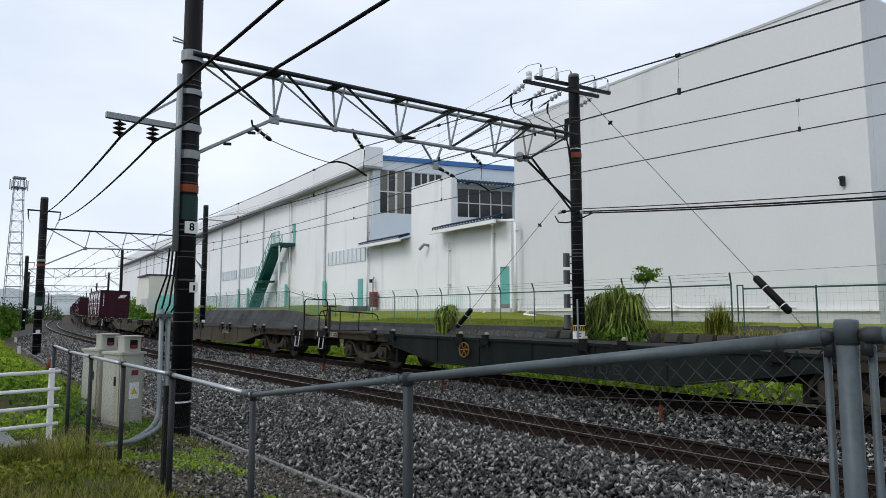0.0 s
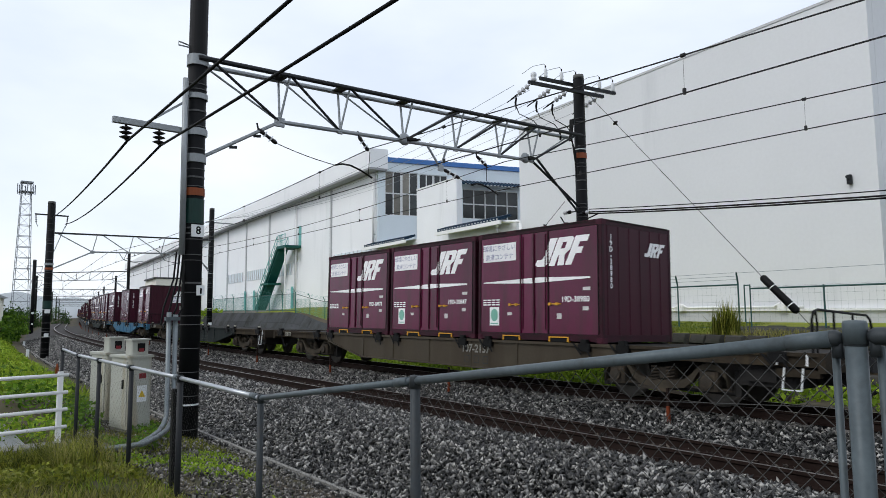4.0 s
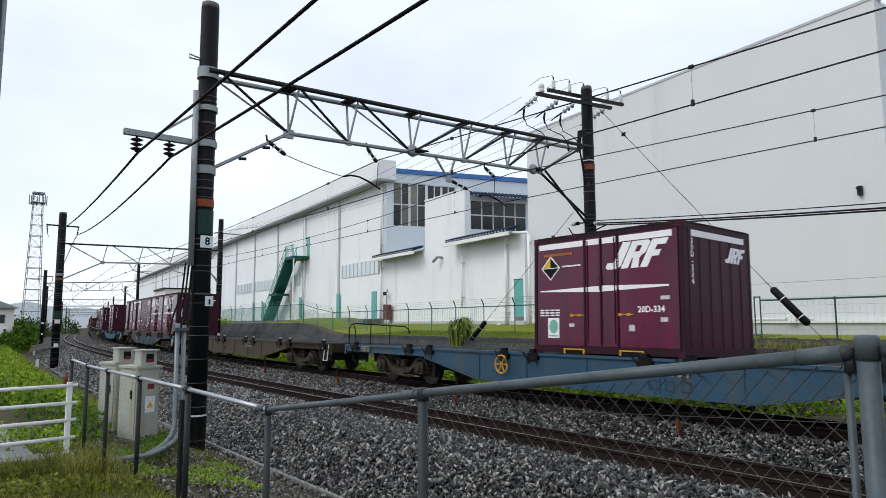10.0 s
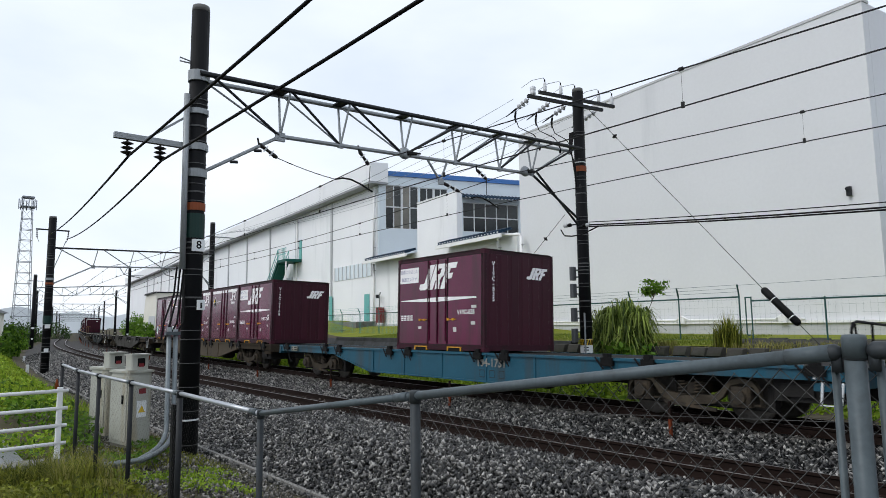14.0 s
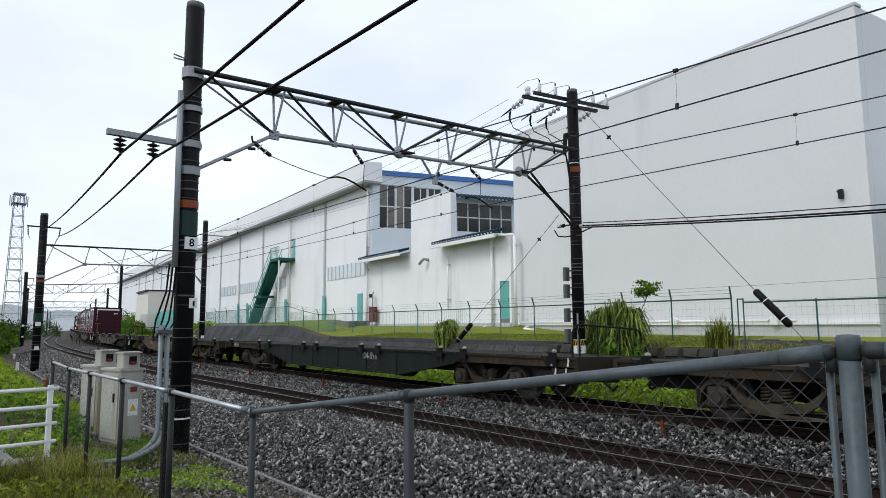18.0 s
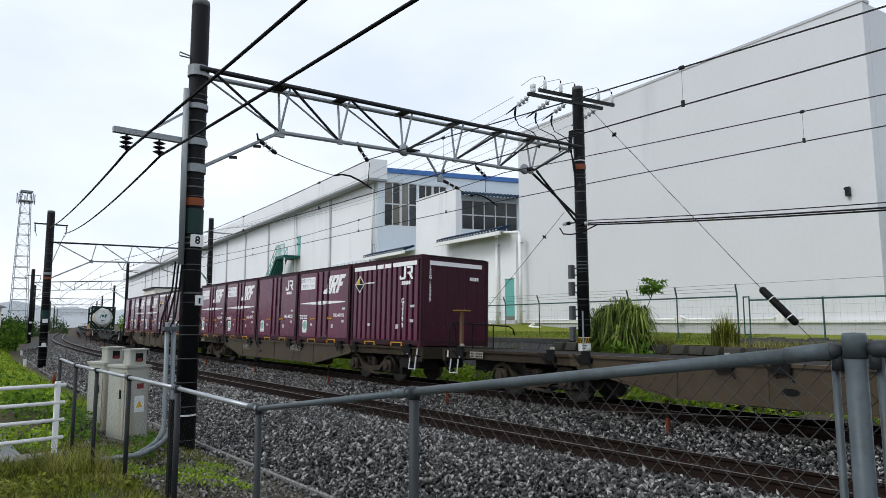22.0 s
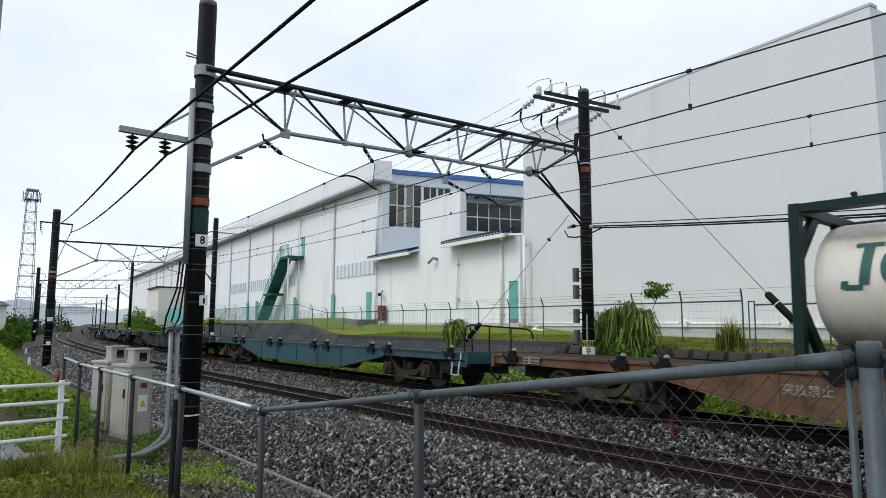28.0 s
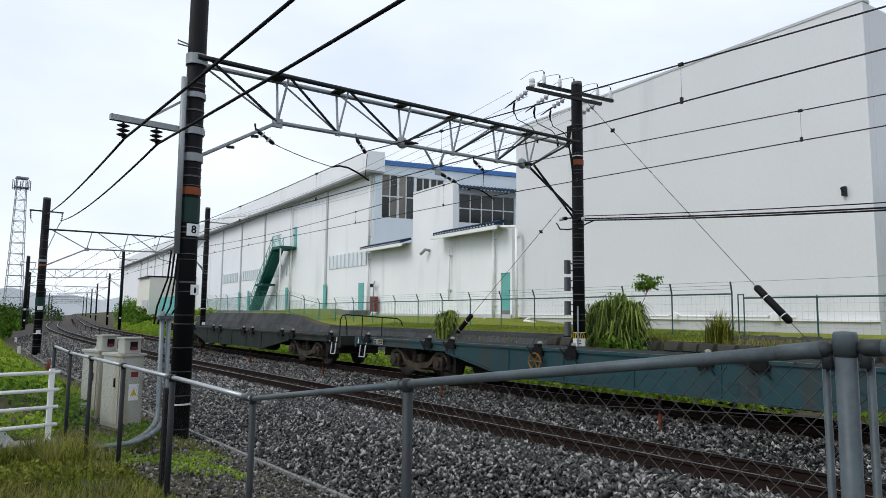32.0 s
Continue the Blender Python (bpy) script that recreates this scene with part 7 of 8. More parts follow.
for i in range(26):
    for j in range(4):
        s = -1.0 - i * 0.55 + rnd.uniform(-0.06, 0.06) + (0.27 if j % 2 else 0)
        o, z = 4.0 + 0.26 * j, -0.45 + j * 0.38
        w, hh = rnd.uniform(0.44, 0.54), rnd.uniform(0.33, 0.38)
        p = on_line(s, o, z)
        b = 0.06
        ob = part("stone", Shape().add([(-w / 2, 0, 0), (w / 2, 0, 0), (w / 2, 0, hh), (-w / 2, 0, hh), (-w / 2 + b, -0.14 - rnd.random() * 0.05, b), (w / 2 - b, -0.14 - rnd.random() * 0.05, b), (w / 2 - b, -0.12, hh - b), (-w / 2 + b, -0.12, hh - b)],
                                       [(4, 5, 6, 7), (0, 1, 5, 4), (1, 2, 6, 5), (2, 3, 7, 6), (3, 0, 4, 7)]), M_ROCK, rocks)
        ob.location = p
        ob.rotation_euler = (radians(-rnd.uniform(10, 25)), 0, s / R_LINE)
for i in range(17):
    for j in range(6):
        s = -0.6 - i * 0.55 + rnd.uniform(-0.06, 0.06) + (0.27 if j % 2 else 0)
        p = on_line(s, 5.0 + 0.42 * j, 0)
        p.z = float(ground_z(p.x, p.y)) + 0.0
        w, hh, b = rnd.uniform(0.53, 0.56), rnd.uniform(0.41, 0.44), 0.025
        ob = part("stone", Shape().add([(-w / 2, 0, 0), (w / 2, 0, 0), (w / 2, 0, hh), (-w / 2, 0, hh), (-w / 2 + b, -0.03 - rnd.random() * 0.03, b), (w / 2 - b, -0.03 - rnd.random() * 0.03, b), (w / 2 - b, -0.035, hh - b), (-w / 2 + b, -0.035, hh - b)],
                                       [(4, 5, 6, 7), (0, 1, 5, 4), (1, 2, 6, 5), (2, 3, 7, 6), (3, 0, 4, 7)]), M_ROCK, rocks)
        ob.location = p
        ob.rotation_euler = (radians(-rnd.uniform(76, 82)), 0, s / R_LINE)
for i in range(24):
    s = -6.3 - i * 5.9
    p = on_line(s, -1.75)
    z = float(ground_z(p.x, p.y))
    peg = thing("marker_peg", "rust-brown marker peg between the tracks", "peg", pose(p.x, p.y, 0, 0, 0, 0), group="marker pegs")
    part("stake", Shape().box(-0.026, 0.026, -0.026, 0.026, z - 0.2, z + 0.3, 0.004), M_RUSTPEG, peg)
    part("tip", Shape().box(-0.022, 0.022, -0.022, 0.022, z + 0.3, z + 0.6, 0.004), M_RAIL, peg, "dark brown upper half")
tagged(new("concrete_slab", sweep([(2.35, -0.5), (2.35, -0.26), (2.4, -0.24), (3.55, -0.22), (3.6, -0.25), (3.6, -0.5)], -5.9, 3.0, 0.5, 0, 0, M_SLAB, "concrete_slab")), "low stained concrete slab beyond the far track", "concrete slab", kind="structure")
trough = thing("cable_trough", "narrow pale concrete edging along the ballast foot", "cable trough", kind="structure")
tl = Shape()
tl.box(-0.495, 0.495, -0.03, 0.03, -0.08, 0.075)
tl = tl.mesh("trough_cover", M_CONC)
for i in range(46):
    s = -1.0 - i
    p = on_line(s, -7.5)
    ob = part("trough_cover", tl, None, trough)
    ob.matrix_world = pose(p.x, p.y, float(ground_z(p.x, p.y)) + 0.01, 0, 0, math.degrees(s / R_LINE))

# ---- things by the viewer ----
FY = 2.0
posts = [(1.3, 1.70, 0.03), (-0.664, 1.656, 0.0275), (-2.63, 1.374, 0.026), (-4.42, 1.12, 0.022), (-6.12, 1.135, 0.026), (-7.72, 1.135, 0.024), (-9.19, 1.135, 0.024), (-10.42, 1.14, 0.024), (-11.58, 1.18, 0.024)]
fence = thing("chain_link_fence", "grey steel pipe fence with chain-link mesh", "fence")
for i, (x, z, r) in enumerate(posts):
    zb0 = float(ground_z(x, FY))
    part("post", Shape().rod((x, FY, zb0 - 0.3), (x, FY, z + 0.01), r, 14).lathe([(r * 1.12, -0.05), (r * 1.12, 0.004), (r * 1.0, 0.012), (0.003, 0.014)], 14, (x, FY, z + 0.0)), M_FENCE if i < 2 else (M_FENCEPOST if i < 4 else M_STEELDARK), fence, "" if i < 4 else "dark weathered fence post", smooth=True)
for x, zt in ((-0.722, 1.60), (-0.612, 1.60)):
    part("gate_stile", Shape().rod((x, FY + 0.02, 0.3), (x, FY + 0.02, zt), 0.0105, 10), M_FENCE, fence, smooth=True)
pts = [(x, FY, z - (0.03 if i == 1 else 0.014)) for i, (x, z, r) in enumerate(posts)]
for i in range(len(pts) - 1):
    gap = [Vector(pts[i]), Vector(pts[i + 1])]
    run_ = (gap[1] - gap[0]).normalized() * 0.046
    if i < 2:
        k_ = 1 - i
        gap[k_] = gap[k_] + (run_ if i else -run_)
        part("rail_end_cup", Shape().tube([gap[k_] + (run_ if i else -run_) * 0.9, gap[k_] + (run_ if i else -run_) * 0.5, gap[k_], gap[k_] - (run_ if i else -run_) * 0.35], [0.0222, 0.0235, 0.0235, 0.012], 14).box(gap[k_].x - 0.012, gap[k_].x + 0.012, FY - 0.008, FY + 0.02, gap[k_].z - 0.055, gap[k_].z), M_FENCEPOST, fence, "dark pressed-steel rail end", smooth=True)
    part("top_rail", Shape().rod(gap[0], gap[1], 0.0215 if i < 2 else 0.019, 12), M_FENCE if i < 3 else M_RAILPIPE, fence, smooth=True)
    (x0, _, z0), (x1, _, z1) = pts[i], pts[i + 1]
    part("sleeve", Shape().rod(Vector(pts[i]).lerp(Vector(pts[i + 1]), 0.03), Vector(pts[i]).lerp(Vector(pts[i + 1]), 0.09), 0.0243, 12), M_FENCE, fence, smooth=True)
    L, Hh = x0 - x1, 1.05
    m = Shape()
    step = 0.07
    WR = 0.0017 if i < 2 else (0.0009 if i == 2 else 0.0004)

    def bay(u, v):
        f = u / L
        return Vector((x0 + (x1 - x0) * f, FY + 0.03, z0 + (z1 - z0) * f - 0.03 - (Hh - v)))
    n = int((L + Hh) / step) + 1
    for k in range(n):
        c = k * step
        a, b = (max(0, c - Hh), min(Hh, c)), (min(L, c), max(0, c - L))
        if b[0] - a[0] > 0.01:
            m.rod(bay(a[0], a[1]), bay(b[0], b[1]), WR, 3)
            m.rod(bay(L - a[0], a[1]), bay(L - b[0], b[1]), WR, 3)
    tagged(part("mesh_wire", m, M_MESH, fence, "thin dark chain-link wire"), kind="stuff")
part("collar", Shape().lathe([(0.028, 0), (0.0297, 0.003), (0.0297, 0.03), (0.028, 0.033)], 16, (-0.664, FY, 1.60)), M_FENCEPOST, fence, "dark clamp collar", smooth=True)
for a, b in (((1.3, FY + 0.03, 1.57), (-0.68, FY + 0.03, 1.43)), ((-0.68, FY + 0.03, 1.43), (-2.63, FY + 0.03, 1.3)), ((-2.63, FY + 0.03, 1.3), (-4.42, FY + 0.03, 1.05))):
    part("tension_wire", Shape().rod(a, b, 0.0012, 4), M_MESH, fence)
tagged(new("sign_post", Shape().box(-6.66, -6.575, 2.09, 2.16, -0.2, 0.975, 0.012).mesh("sign_post", M_BLACK)), "short black post standing behind the fence", "post")

for x, y, hgt in ((-12.35, 3.35, 1.28), (-13.75, 3.31, 1.28)):
    cb = thing("relay_cabinet", "beige metal trackside cabinet with a meter box on top", "cabinet", pose(x, y, -0.35, 0, 0, 10), group="relay cabinets")
    part("body", Shape().box(-0.72, 0.0, -0.2, 0.2, 0.06, hgt, 0.02), M_CABINET, cb)
    part("plinth", Shape().box(-0.7, -0.02, -0.18, 0.18, 0.0, 0.06), M_CONC, cb)
    part("lid", Shape().box(-0.75, 0.03, -0.23, 0.23, hgt, hgt + 0.04, 0.02), M_CABINET, cb)
    dr = part("door", Shape().box(0.002, 0.014, -0.17, 0.17, 0.12, hgt - 0.06), M_CABINET, cb)
    part("label", Shape().box(0.0145, 0.0175, -0.03, 0.09, hgt - 0.36, hgt - 0.27), M_RED, dr, "red notice")
    pl = part("warning_plate", Shape().box(0.0145, 0.0165, -0.06, 0.11, 0.52, 0.8), M_SIGN, dr, "white plate with a yellow warning triangle")
    part("warning_triangle", Shape().prism([(-0.035, 0.6), (0.085, 0.6), (0.025, 0.72)], 0.017, 0.02, "x"), M_DIAY, pl)
    sd = part("side_door", Shape().box(-0.68, -0.05, -0.215, -0.202, 0.12, hgt - 0.06), M_CABINET, cb)
    part("handle", Shape().box(-0.2, -0.16, -0.235, -0.216, 0.75, 0.9), M_BLACK, sd)
    mb = part("meter_box", Shape().box(-0.32, -0.06, -0.14, 0.16, hgt + 0.045, hgt + 0.30, 0.02), M_CABINET, cb, "beige meter box")
    part("roof", Shape().box(-0.34, -0.02, -0.16, 0.18, hgt + 0.30, hgt + 0.325), M_CABINET, mb)
    part("dial", Shape().box(-0.058, -0.05, -0.04, 0.09, hgt + 0.11, hgt + 0.25), M_BLACK, mb)
    part("dial_red", Shape().box(-0.05, -0.046, -0.02, 0.07, hgt + 0.10, hgt + 0.16), M_RED if y > 3.3 else M_SIGN, mb)
pipe = thing("conduit_pipes", "grey conduit pipes bending from the pole onto the ground", "conduit")
for dx, top in ((0.0, 1.72), (0.11, 1.68)):
    part("pipe", Shape().tube([(-11.65, 3.585 + dx, top), (-11.65, 3.595 + dx, 0.16), (-11.6, 3.575 + dx, -0.02), (-11.48, 3.50 + dx, -0.12), (-11.25, 3.36 + dx, -0.19), (-10.85, 3.12 + dx, -0.205), (-10.4, 2.82 + dx * 0.6, -0.205), (-10.4, 2.3 + dx * 0.6, -0.21), (-10.5, 2.0 + dx * 0.6, -0.25)], 0.039, 12), M_PIPE, pipe, smooth=True)
part("clamp", Shape().box(-11.71, -11.59, 3.52, 3.76, 1.58, 1.64, 0.01), M_FENCE, pipe)

guard = thing("pipe_guardrail", "white-painted tubular pipe guardrail", "guardrail")
ga, gb = Vector((-10.84, 1.86, 0)), Vector((-10.5, -0.6, 0))
for z in (0.83, 0.585, 0.345, 0.1):
    part("rail", Shape().rod(ga + Vector((0, 0.1, z)), gb + Vector((0, 0, z + 0.01)), 0.026, 10), M_WHITE, guard, smooth=True)
for f in (0.0, 0.75):
    p = ga.lerp(gb, f)
    part("post", Shape().box(p.x - 0.035, p.x + 0.035, p.y - 0.035, p.y + 0.035, -0.3, 0.88, 0.01), M_WHITE, guard)
part("base", Shape().box(-10.98, -10.55, -0.8, 1.95, -0.6, -0.11, 0.02), M_CONC, guard, "concrete kerb under the guardrail")
tagged(new("pavement", Shape().box(-17.0, -11.05, -3.0, 1.5, -0.5, -0.13, 0.03).mesh("pavement", M_PAVING)), "wet grey pavement behind the guardrail", "pavement", kind="structure")
board = thing("sign_board", "dark navy edge of a tall sign board", "sign")
part("board", Shape().box(-4.6, -3.97, 0.20, 0.27, 2.98, 4.6, 0.01), M_NAVY, board)
part("post", Shape().rod((-4.5, 0.3, 0.0), (-4.5, 0.3, 4.6), 0.03, 8), M_GALV, board)
cone = thing("traffic_cone", "small orange marker cone beside the line", "cone", pose(-27.9, 4.66, float(ground_z(-27.9, 4.66))))
part("body", Shape().lathe([(0.1, 0), (0.03, 0.4), (0.015, 0.43)], 12), M_ORANGE, cone, smooth=True)
part("base", Shape().box(-0.14, 0.14, -0.14, 0.14, -0.02, 0.03), M_ORANGE, cone)
for x, y in ((-56.2, 7.22), (-40.65, 5.4)):
    kp = thing("marker_stone", "small white line-side marker post", "marker post", pose(x, y, float(ground_z(x, y))), group="marker stones")
    part("post", Shape().box(-0.07, 0.07, -0.07, 0.07, -0.2, 0.4, 0.02), M_SIGN, kp)
# ---- the distance ----
tower = thing("lattice_tower", "tall steel lattice radio tower far off", "tower", pose(-149, 18.2, 0) @ Matrix.Diagonal((0.64, 0.64, 1.0, 1.0)))
tz0, tz1 = 0.0, 27.5
for sx in (-1, 1):
    for sy in (-1, 1):
        part("leg", Shape().rod((2.3 * sx, 2.3 * sy, tz0), (1.15 * sx, 1.15 * sy, tz1), 0.1, 5), M_TOWER, tower)
brace = Shape()
for i in range(13):
    z, z2 = tz0 + i * 2.1, tz0 + (i + 1) * 2.1
    w, w2 = 2.3 - 1.15 * z / tz1, 2.3 - 1.15 * z2 / tz1
    c0 = [(w, w, z), (-w, w, z), (-w, -w, z), (w, -w, z)]
    c1 = [(w2, w2, z2), (-w2, w2, z2), (-w2, -w2, z2), (w2, -w2, z2)]
    for k in range(4):
        brace.rod(c0[k], c1[(k + 1) % 4], 0.04, 4).rod(c0[k], c0[(k + 1) % 4], 0.075, 4)
part("bracing", brace, M_TOWER, tower)
part("platform", Shape().box(-1.9, 1.9, -1.9, 1.9, 25.4, 25.55), M_TOWER, tower)
part("platform", Shape().box(-1.6, 1.6, -1.6, 1.6, 27.2, 27.5), M_TOWER, tower)
for i in range(8):
    a = i * math.pi / 4
    part("antenna", Shape().box(2.3 * math.cos(a) - 0.12, 2.3 * math.cos(a) + 0.12, 2.3 * math.sin(a) - 0.12, 2.3 * math.sin(a) + 0.12, 25.0, 27.0), M_TOWER, tower)
shed = thing("beige_shed", "small beige flat-roofed building behind a teal fence", "building", pose(-106, 29, 0, 0, 0, FACE))
part("wall", Shape().prism([(-2.5, 1), (9, 1), (9, 6.6), (0.6, 6.6), (-0.5, 6.2)], 0, 8, "y"), M_BEIGEB, shed)
part("roof", Shape().box(0.4, 9.1, -0.3, 8.2, 6.6, 6.8), M_STEELDARK, shed)
part("opening_frame", Shape().box(3.4, 8.6, -0.06, -0.003, 2.0, 3.4).box(3.6, 8.4, -0.09, -0.063, 2.1, 3.25), M_TRIM, shed)
tf = thing("panel_fence", "teal panel fence far down the line", "fence")
for i in range(18):
    x = -50 - i * 4
    p0, p1 = on_line(x, 8.6), on_line(x - 3.95, 8.6)
    part("panel", Shape().add([(p0.x, p0.y, 1.2), (p1.x, p1.y, 1.2), (p1.x, p1.y, 3.7), (p0.x, p0.y, 3.7), (p0.x, p0.y + 0.1, 1.2), (p1.x, p1.y + 0.1, 1.2), (p1.x, p1.y + 0.1, 3.7), (p0.x, p0.y + 0.1, 3.7)],
                              [(0, 3, 2, 1), (4, 5, 6, 7), (3, 7, 6, 2), (0, 4, 7, 3), (1, 2, 6, 5)]), M_TEALP, tf) if x < -74 else None
house = thing("small_house", "plain white two-storey house beside the line", "house", pose(-60, 5.85, 0, 0, 0, 4))
part("wall", Shape().box(-7, 0, -7, 0.4, -0.6, 2.95), M_BEIGEB, house)
part("roof", Shape().prism([(-7.3, 2.95), (0.7, 2.95), (-1.2, 3.7), (-5.4, 3.7)], -7.3, 0.35, "x"), M_SHADOWTRIM, house)
part("balcony", Shape().box(0.003, 0.7, -7, -0.1, 1.0, 1.55), M_WHITE, house, "white balcony front")
for y in (-5.4, -3.9, -2.4, -1.3, -0.45):
    wn = part("window", Shape().box(0.003, 0.05, y - 0.3, y + 0.3, 1.75, 2.5), M_FRAME, house)
    part("pane", Shape().box(0.051, 0.06, y - 0.25, y + 0.25, 1.8, 2.45), M_WINDOW, wn)
    part("lower_opening", Shape().box(0.003, 0.02, y - 0.32, y + 0.32, -0.5, 0.6), M_BLACK, house)
# ring of sheets whose pale colour stands for mist down the line
mist = Shape()
for i in range(44):
    a0, a1 = radians(-112 + i * 1.2), radians(-112 + (i + 1) * 1.2)
    h0, h1 = [9.5 + 1.6 * math.sin(k * 0.6) + 1.0 * math.sin(k * 1.9) for k in (i, i + 1)]
    mist.add([(345 * math.sin(a0), 345 * math.cos(a0), -6), (345 * math.sin(a1), 345 * math.cos(a1), -6), (350 * math.sin(a1), 350 * math.cos(a1), h1), (350 * math.sin(a0), 350 * math.cos(a0), h0)], [(0, 1, 2, 3)])
solid("backdrop", mist, M_MIST, "tree line far down the line, mist painted in pale grey", "misty distance", kind="structure")
# skyline sheets, haze painted into their near-white colour
hills = Shape()
rnd = random.Random(9)
prev = None
for i in range(40):
    a = radians(-100 + i * 1.2)
    r = 900
    hz = 17 + 2.5 * math.sin(i * 0.5) + 1.5 * math.sin(i * 1.7 + 1)
    cur = [(r * math.sin(a), r * math.cos(a), -5), (r * math.sin(a) * 1.05, r * math.cos(a) * 1.05, hz)]
    if prev:
        hills.add([prev[0], cur[0], cur[1], prev[1]], [(0, 1, 2, 3)])
    prev = cur
solid("backdrop", hills, M_HILL, "wooded hills on the skyline, paled to paint in mist", "hills", kind="structure")

# ---- ballast stones and plants ----
rng = np.random.default_rng(4)


def scatter_stones(name, n, s0, s1, o0, o1, size, label, dens=None, material=None):
    s = rng.uniform(s0, s1, n)
    if dens:
        s = s0 + (s1 - s0) * rng.random(n) ** dens
    o = rng.uniform(o0, o1, n)
    x, y = line_xy(s, o)
    z = ground_z(x, y)
    base = np.array([(1, 0, 0), (-1, 0, 0), (0, 1, 0), (0, -1, 0), (0, 0, 1), (0, 0, -1)], float)
    tri = np.array([(0, 2, 4), (2, 1, 4), (1, 3, 4), (3, 0, 4), (2, 0, 5), (1, 2, 5), (3, 1, 5), (0, 3, 5)])
    v = base[None] * rng.uniform(0.55, 1.25, (n, 6, 1)) + rng.normal(0, 0.22, (n, 6, 3))
    q = rng.normal(size=(n, 4))
    q /= np.linalg.norm(q, axis=1)[:, None]
    w_, i_, j_, k_ = q.T
    Rm = np.stack([np.stack([1 - 2 * (j_ ** 2 + k_ ** 2), 2 * (i_ * j_ - k_ * w_), 2 * (i_ * k_ + j_ * w_)], 1),
                   np.stack([2 * (i_ * j_ + k_ * w_), 1 - 2 * (i_ ** 2 + k_ ** 2), 2 * (j_ * k_ - i_ * w_)], 1),
                   np.stack([2 * (i_ * k_ - j_ * w_), 2 * (j_ * k_ + i_ * w_), 1 - 2 * (i_ ** 2 + j_ ** 2)], 1)], 1)
    v = v * (rng.uniform(*size, (n, 1, 1)) * rng.uniform(0.75, 1.25, (n, 1, 3)) * np.array([1.35, 0.9, 0.55]))
    v = np.einsum("nij,nkj->nki", Rm, v)
    v += np.stack([x, y, z + rng.uniform(-0.03, 0.06, n)], 1)[:, None]
    f = (np.arange(n)[:, None, None] * 6 + tri[None]).reshape(-1, 3)
    return tagged(new(name, raw_mesh(name, v.reshape(-1, 3), f, material or M_STONE)), label, "ballast", kind="stuff")


OO = np.concatenate([np.arange(-7.55, -5.9, 0.15), np.arange(-5.9, 2.6, 0.25)])
# the near bed is coloured as gap shade, the far one as plain stone
for s0_, s1_, n_, bed_mat in ((-62, 20, 83, M_GAPSHADE), (-320, -62, 130, M_BALLASTFAR)):
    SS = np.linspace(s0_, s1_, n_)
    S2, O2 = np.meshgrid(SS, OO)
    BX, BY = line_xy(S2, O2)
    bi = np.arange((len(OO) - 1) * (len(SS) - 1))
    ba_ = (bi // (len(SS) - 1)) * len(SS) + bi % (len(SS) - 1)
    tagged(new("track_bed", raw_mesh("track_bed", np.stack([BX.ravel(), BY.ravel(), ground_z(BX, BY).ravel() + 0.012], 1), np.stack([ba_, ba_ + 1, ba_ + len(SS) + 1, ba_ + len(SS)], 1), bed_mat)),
           "crushed-stone track bed, near-black for the shade between stones" if s1_ > 0 else "grey crushed-stone track bed down the line", "track bed", kind="structure")
scatter_stones("ballast", 64000, -19, 0.5, -7.6, -4.75, (0.021, 0.045), "loose grey crushed-stone ballast", )
scatter_stones("ballast", 26000, -64, -19, -7.6, -4.75, (0.03, 0.055), "loose grey crushed-stone ballast", 0.6)
scatter_stones("ballast", 9000, -24, 0.5, -4.75, -3.6, (0.022, 0.04), "loose brown ballast between the rails", None, M_STONERUST)
scatter_stones("ballast", 30000, -26, 0.5, -3.6, -0.55, (0.024, 0.044), "loose grey ballast between the tracks")
scatter_stones("ballast", 15000, -70, -26, -3.6, -0.55, (0.03, 0.05), "loose grey ballast between the tracks")
scatter_stones("ballast", 8000, -60, 0.5, 0.55, 2.2, (0.028, 0.05), "loose grey ballast beyond the far track")
scatter_stones("ballast", 12000, 0.5, 14, -7.6, 2.2, (0.03, 0.05), "loose grey ballast further along the line")
scatter_stones("gravel", 17000, -15, -2, -9.9, -7.6, (0.010, 0.03), "pale stray gravel beside the ballast foot", None, M_GRAVEL)


def blades(name, x, y, height, width, lean, material, label, category="grass", bend=0.5, z=None):
    """Curved tapering blades of grass rooted at x, y."""
    n = len(x)
    zz = ground_z(x, y) - 0.02 if z is None else z
    h_ = rng.uniform(*height, n)
    a = rng.uniform(0, 2 * np.pi, n)
    d = np.stack([np.cos(a), np.sin(a)], 1)
    side = np.stack([-d[:, 1], d[:, 0]], 1)
    le = rng.uniform(*lean, n) * h_
    w = rng.uniform(*width, n)
    v = np.zeros((n, 5, 3))
    for k, (f, ww) in enumerate(((0, 1.0), (0.55, 0.75))):
        for j, sg in enumerate((-1, 1)):
            v[:, k * 2 + j, :2] = np.stack([x, y], 1) + d * (le * f ** 2)[:, None] + side * (sg * w * ww / 2)[:, None]
            v[:, k * 2 + j, 2] = zz + h_ * f * (1 - 0.1 * bend * f)
    v[:, 4, :2] = np.stack([x, y], 1) + d * le[:, None]
    v[:, 4, 2] = zz + h_ * (1 - 0.35 * bend * rng.random(n))
    f = (np.arange(n)[:, None, None] * 5 + np.array([(0, 1, 3), (0, 3, 2), (2, 3, 4)])[None]).reshape(-1, 3)
    return tagged(new(name, raw_mesh(name, v.reshape(-1, 3), f, material)), label, category, kind="stuff")


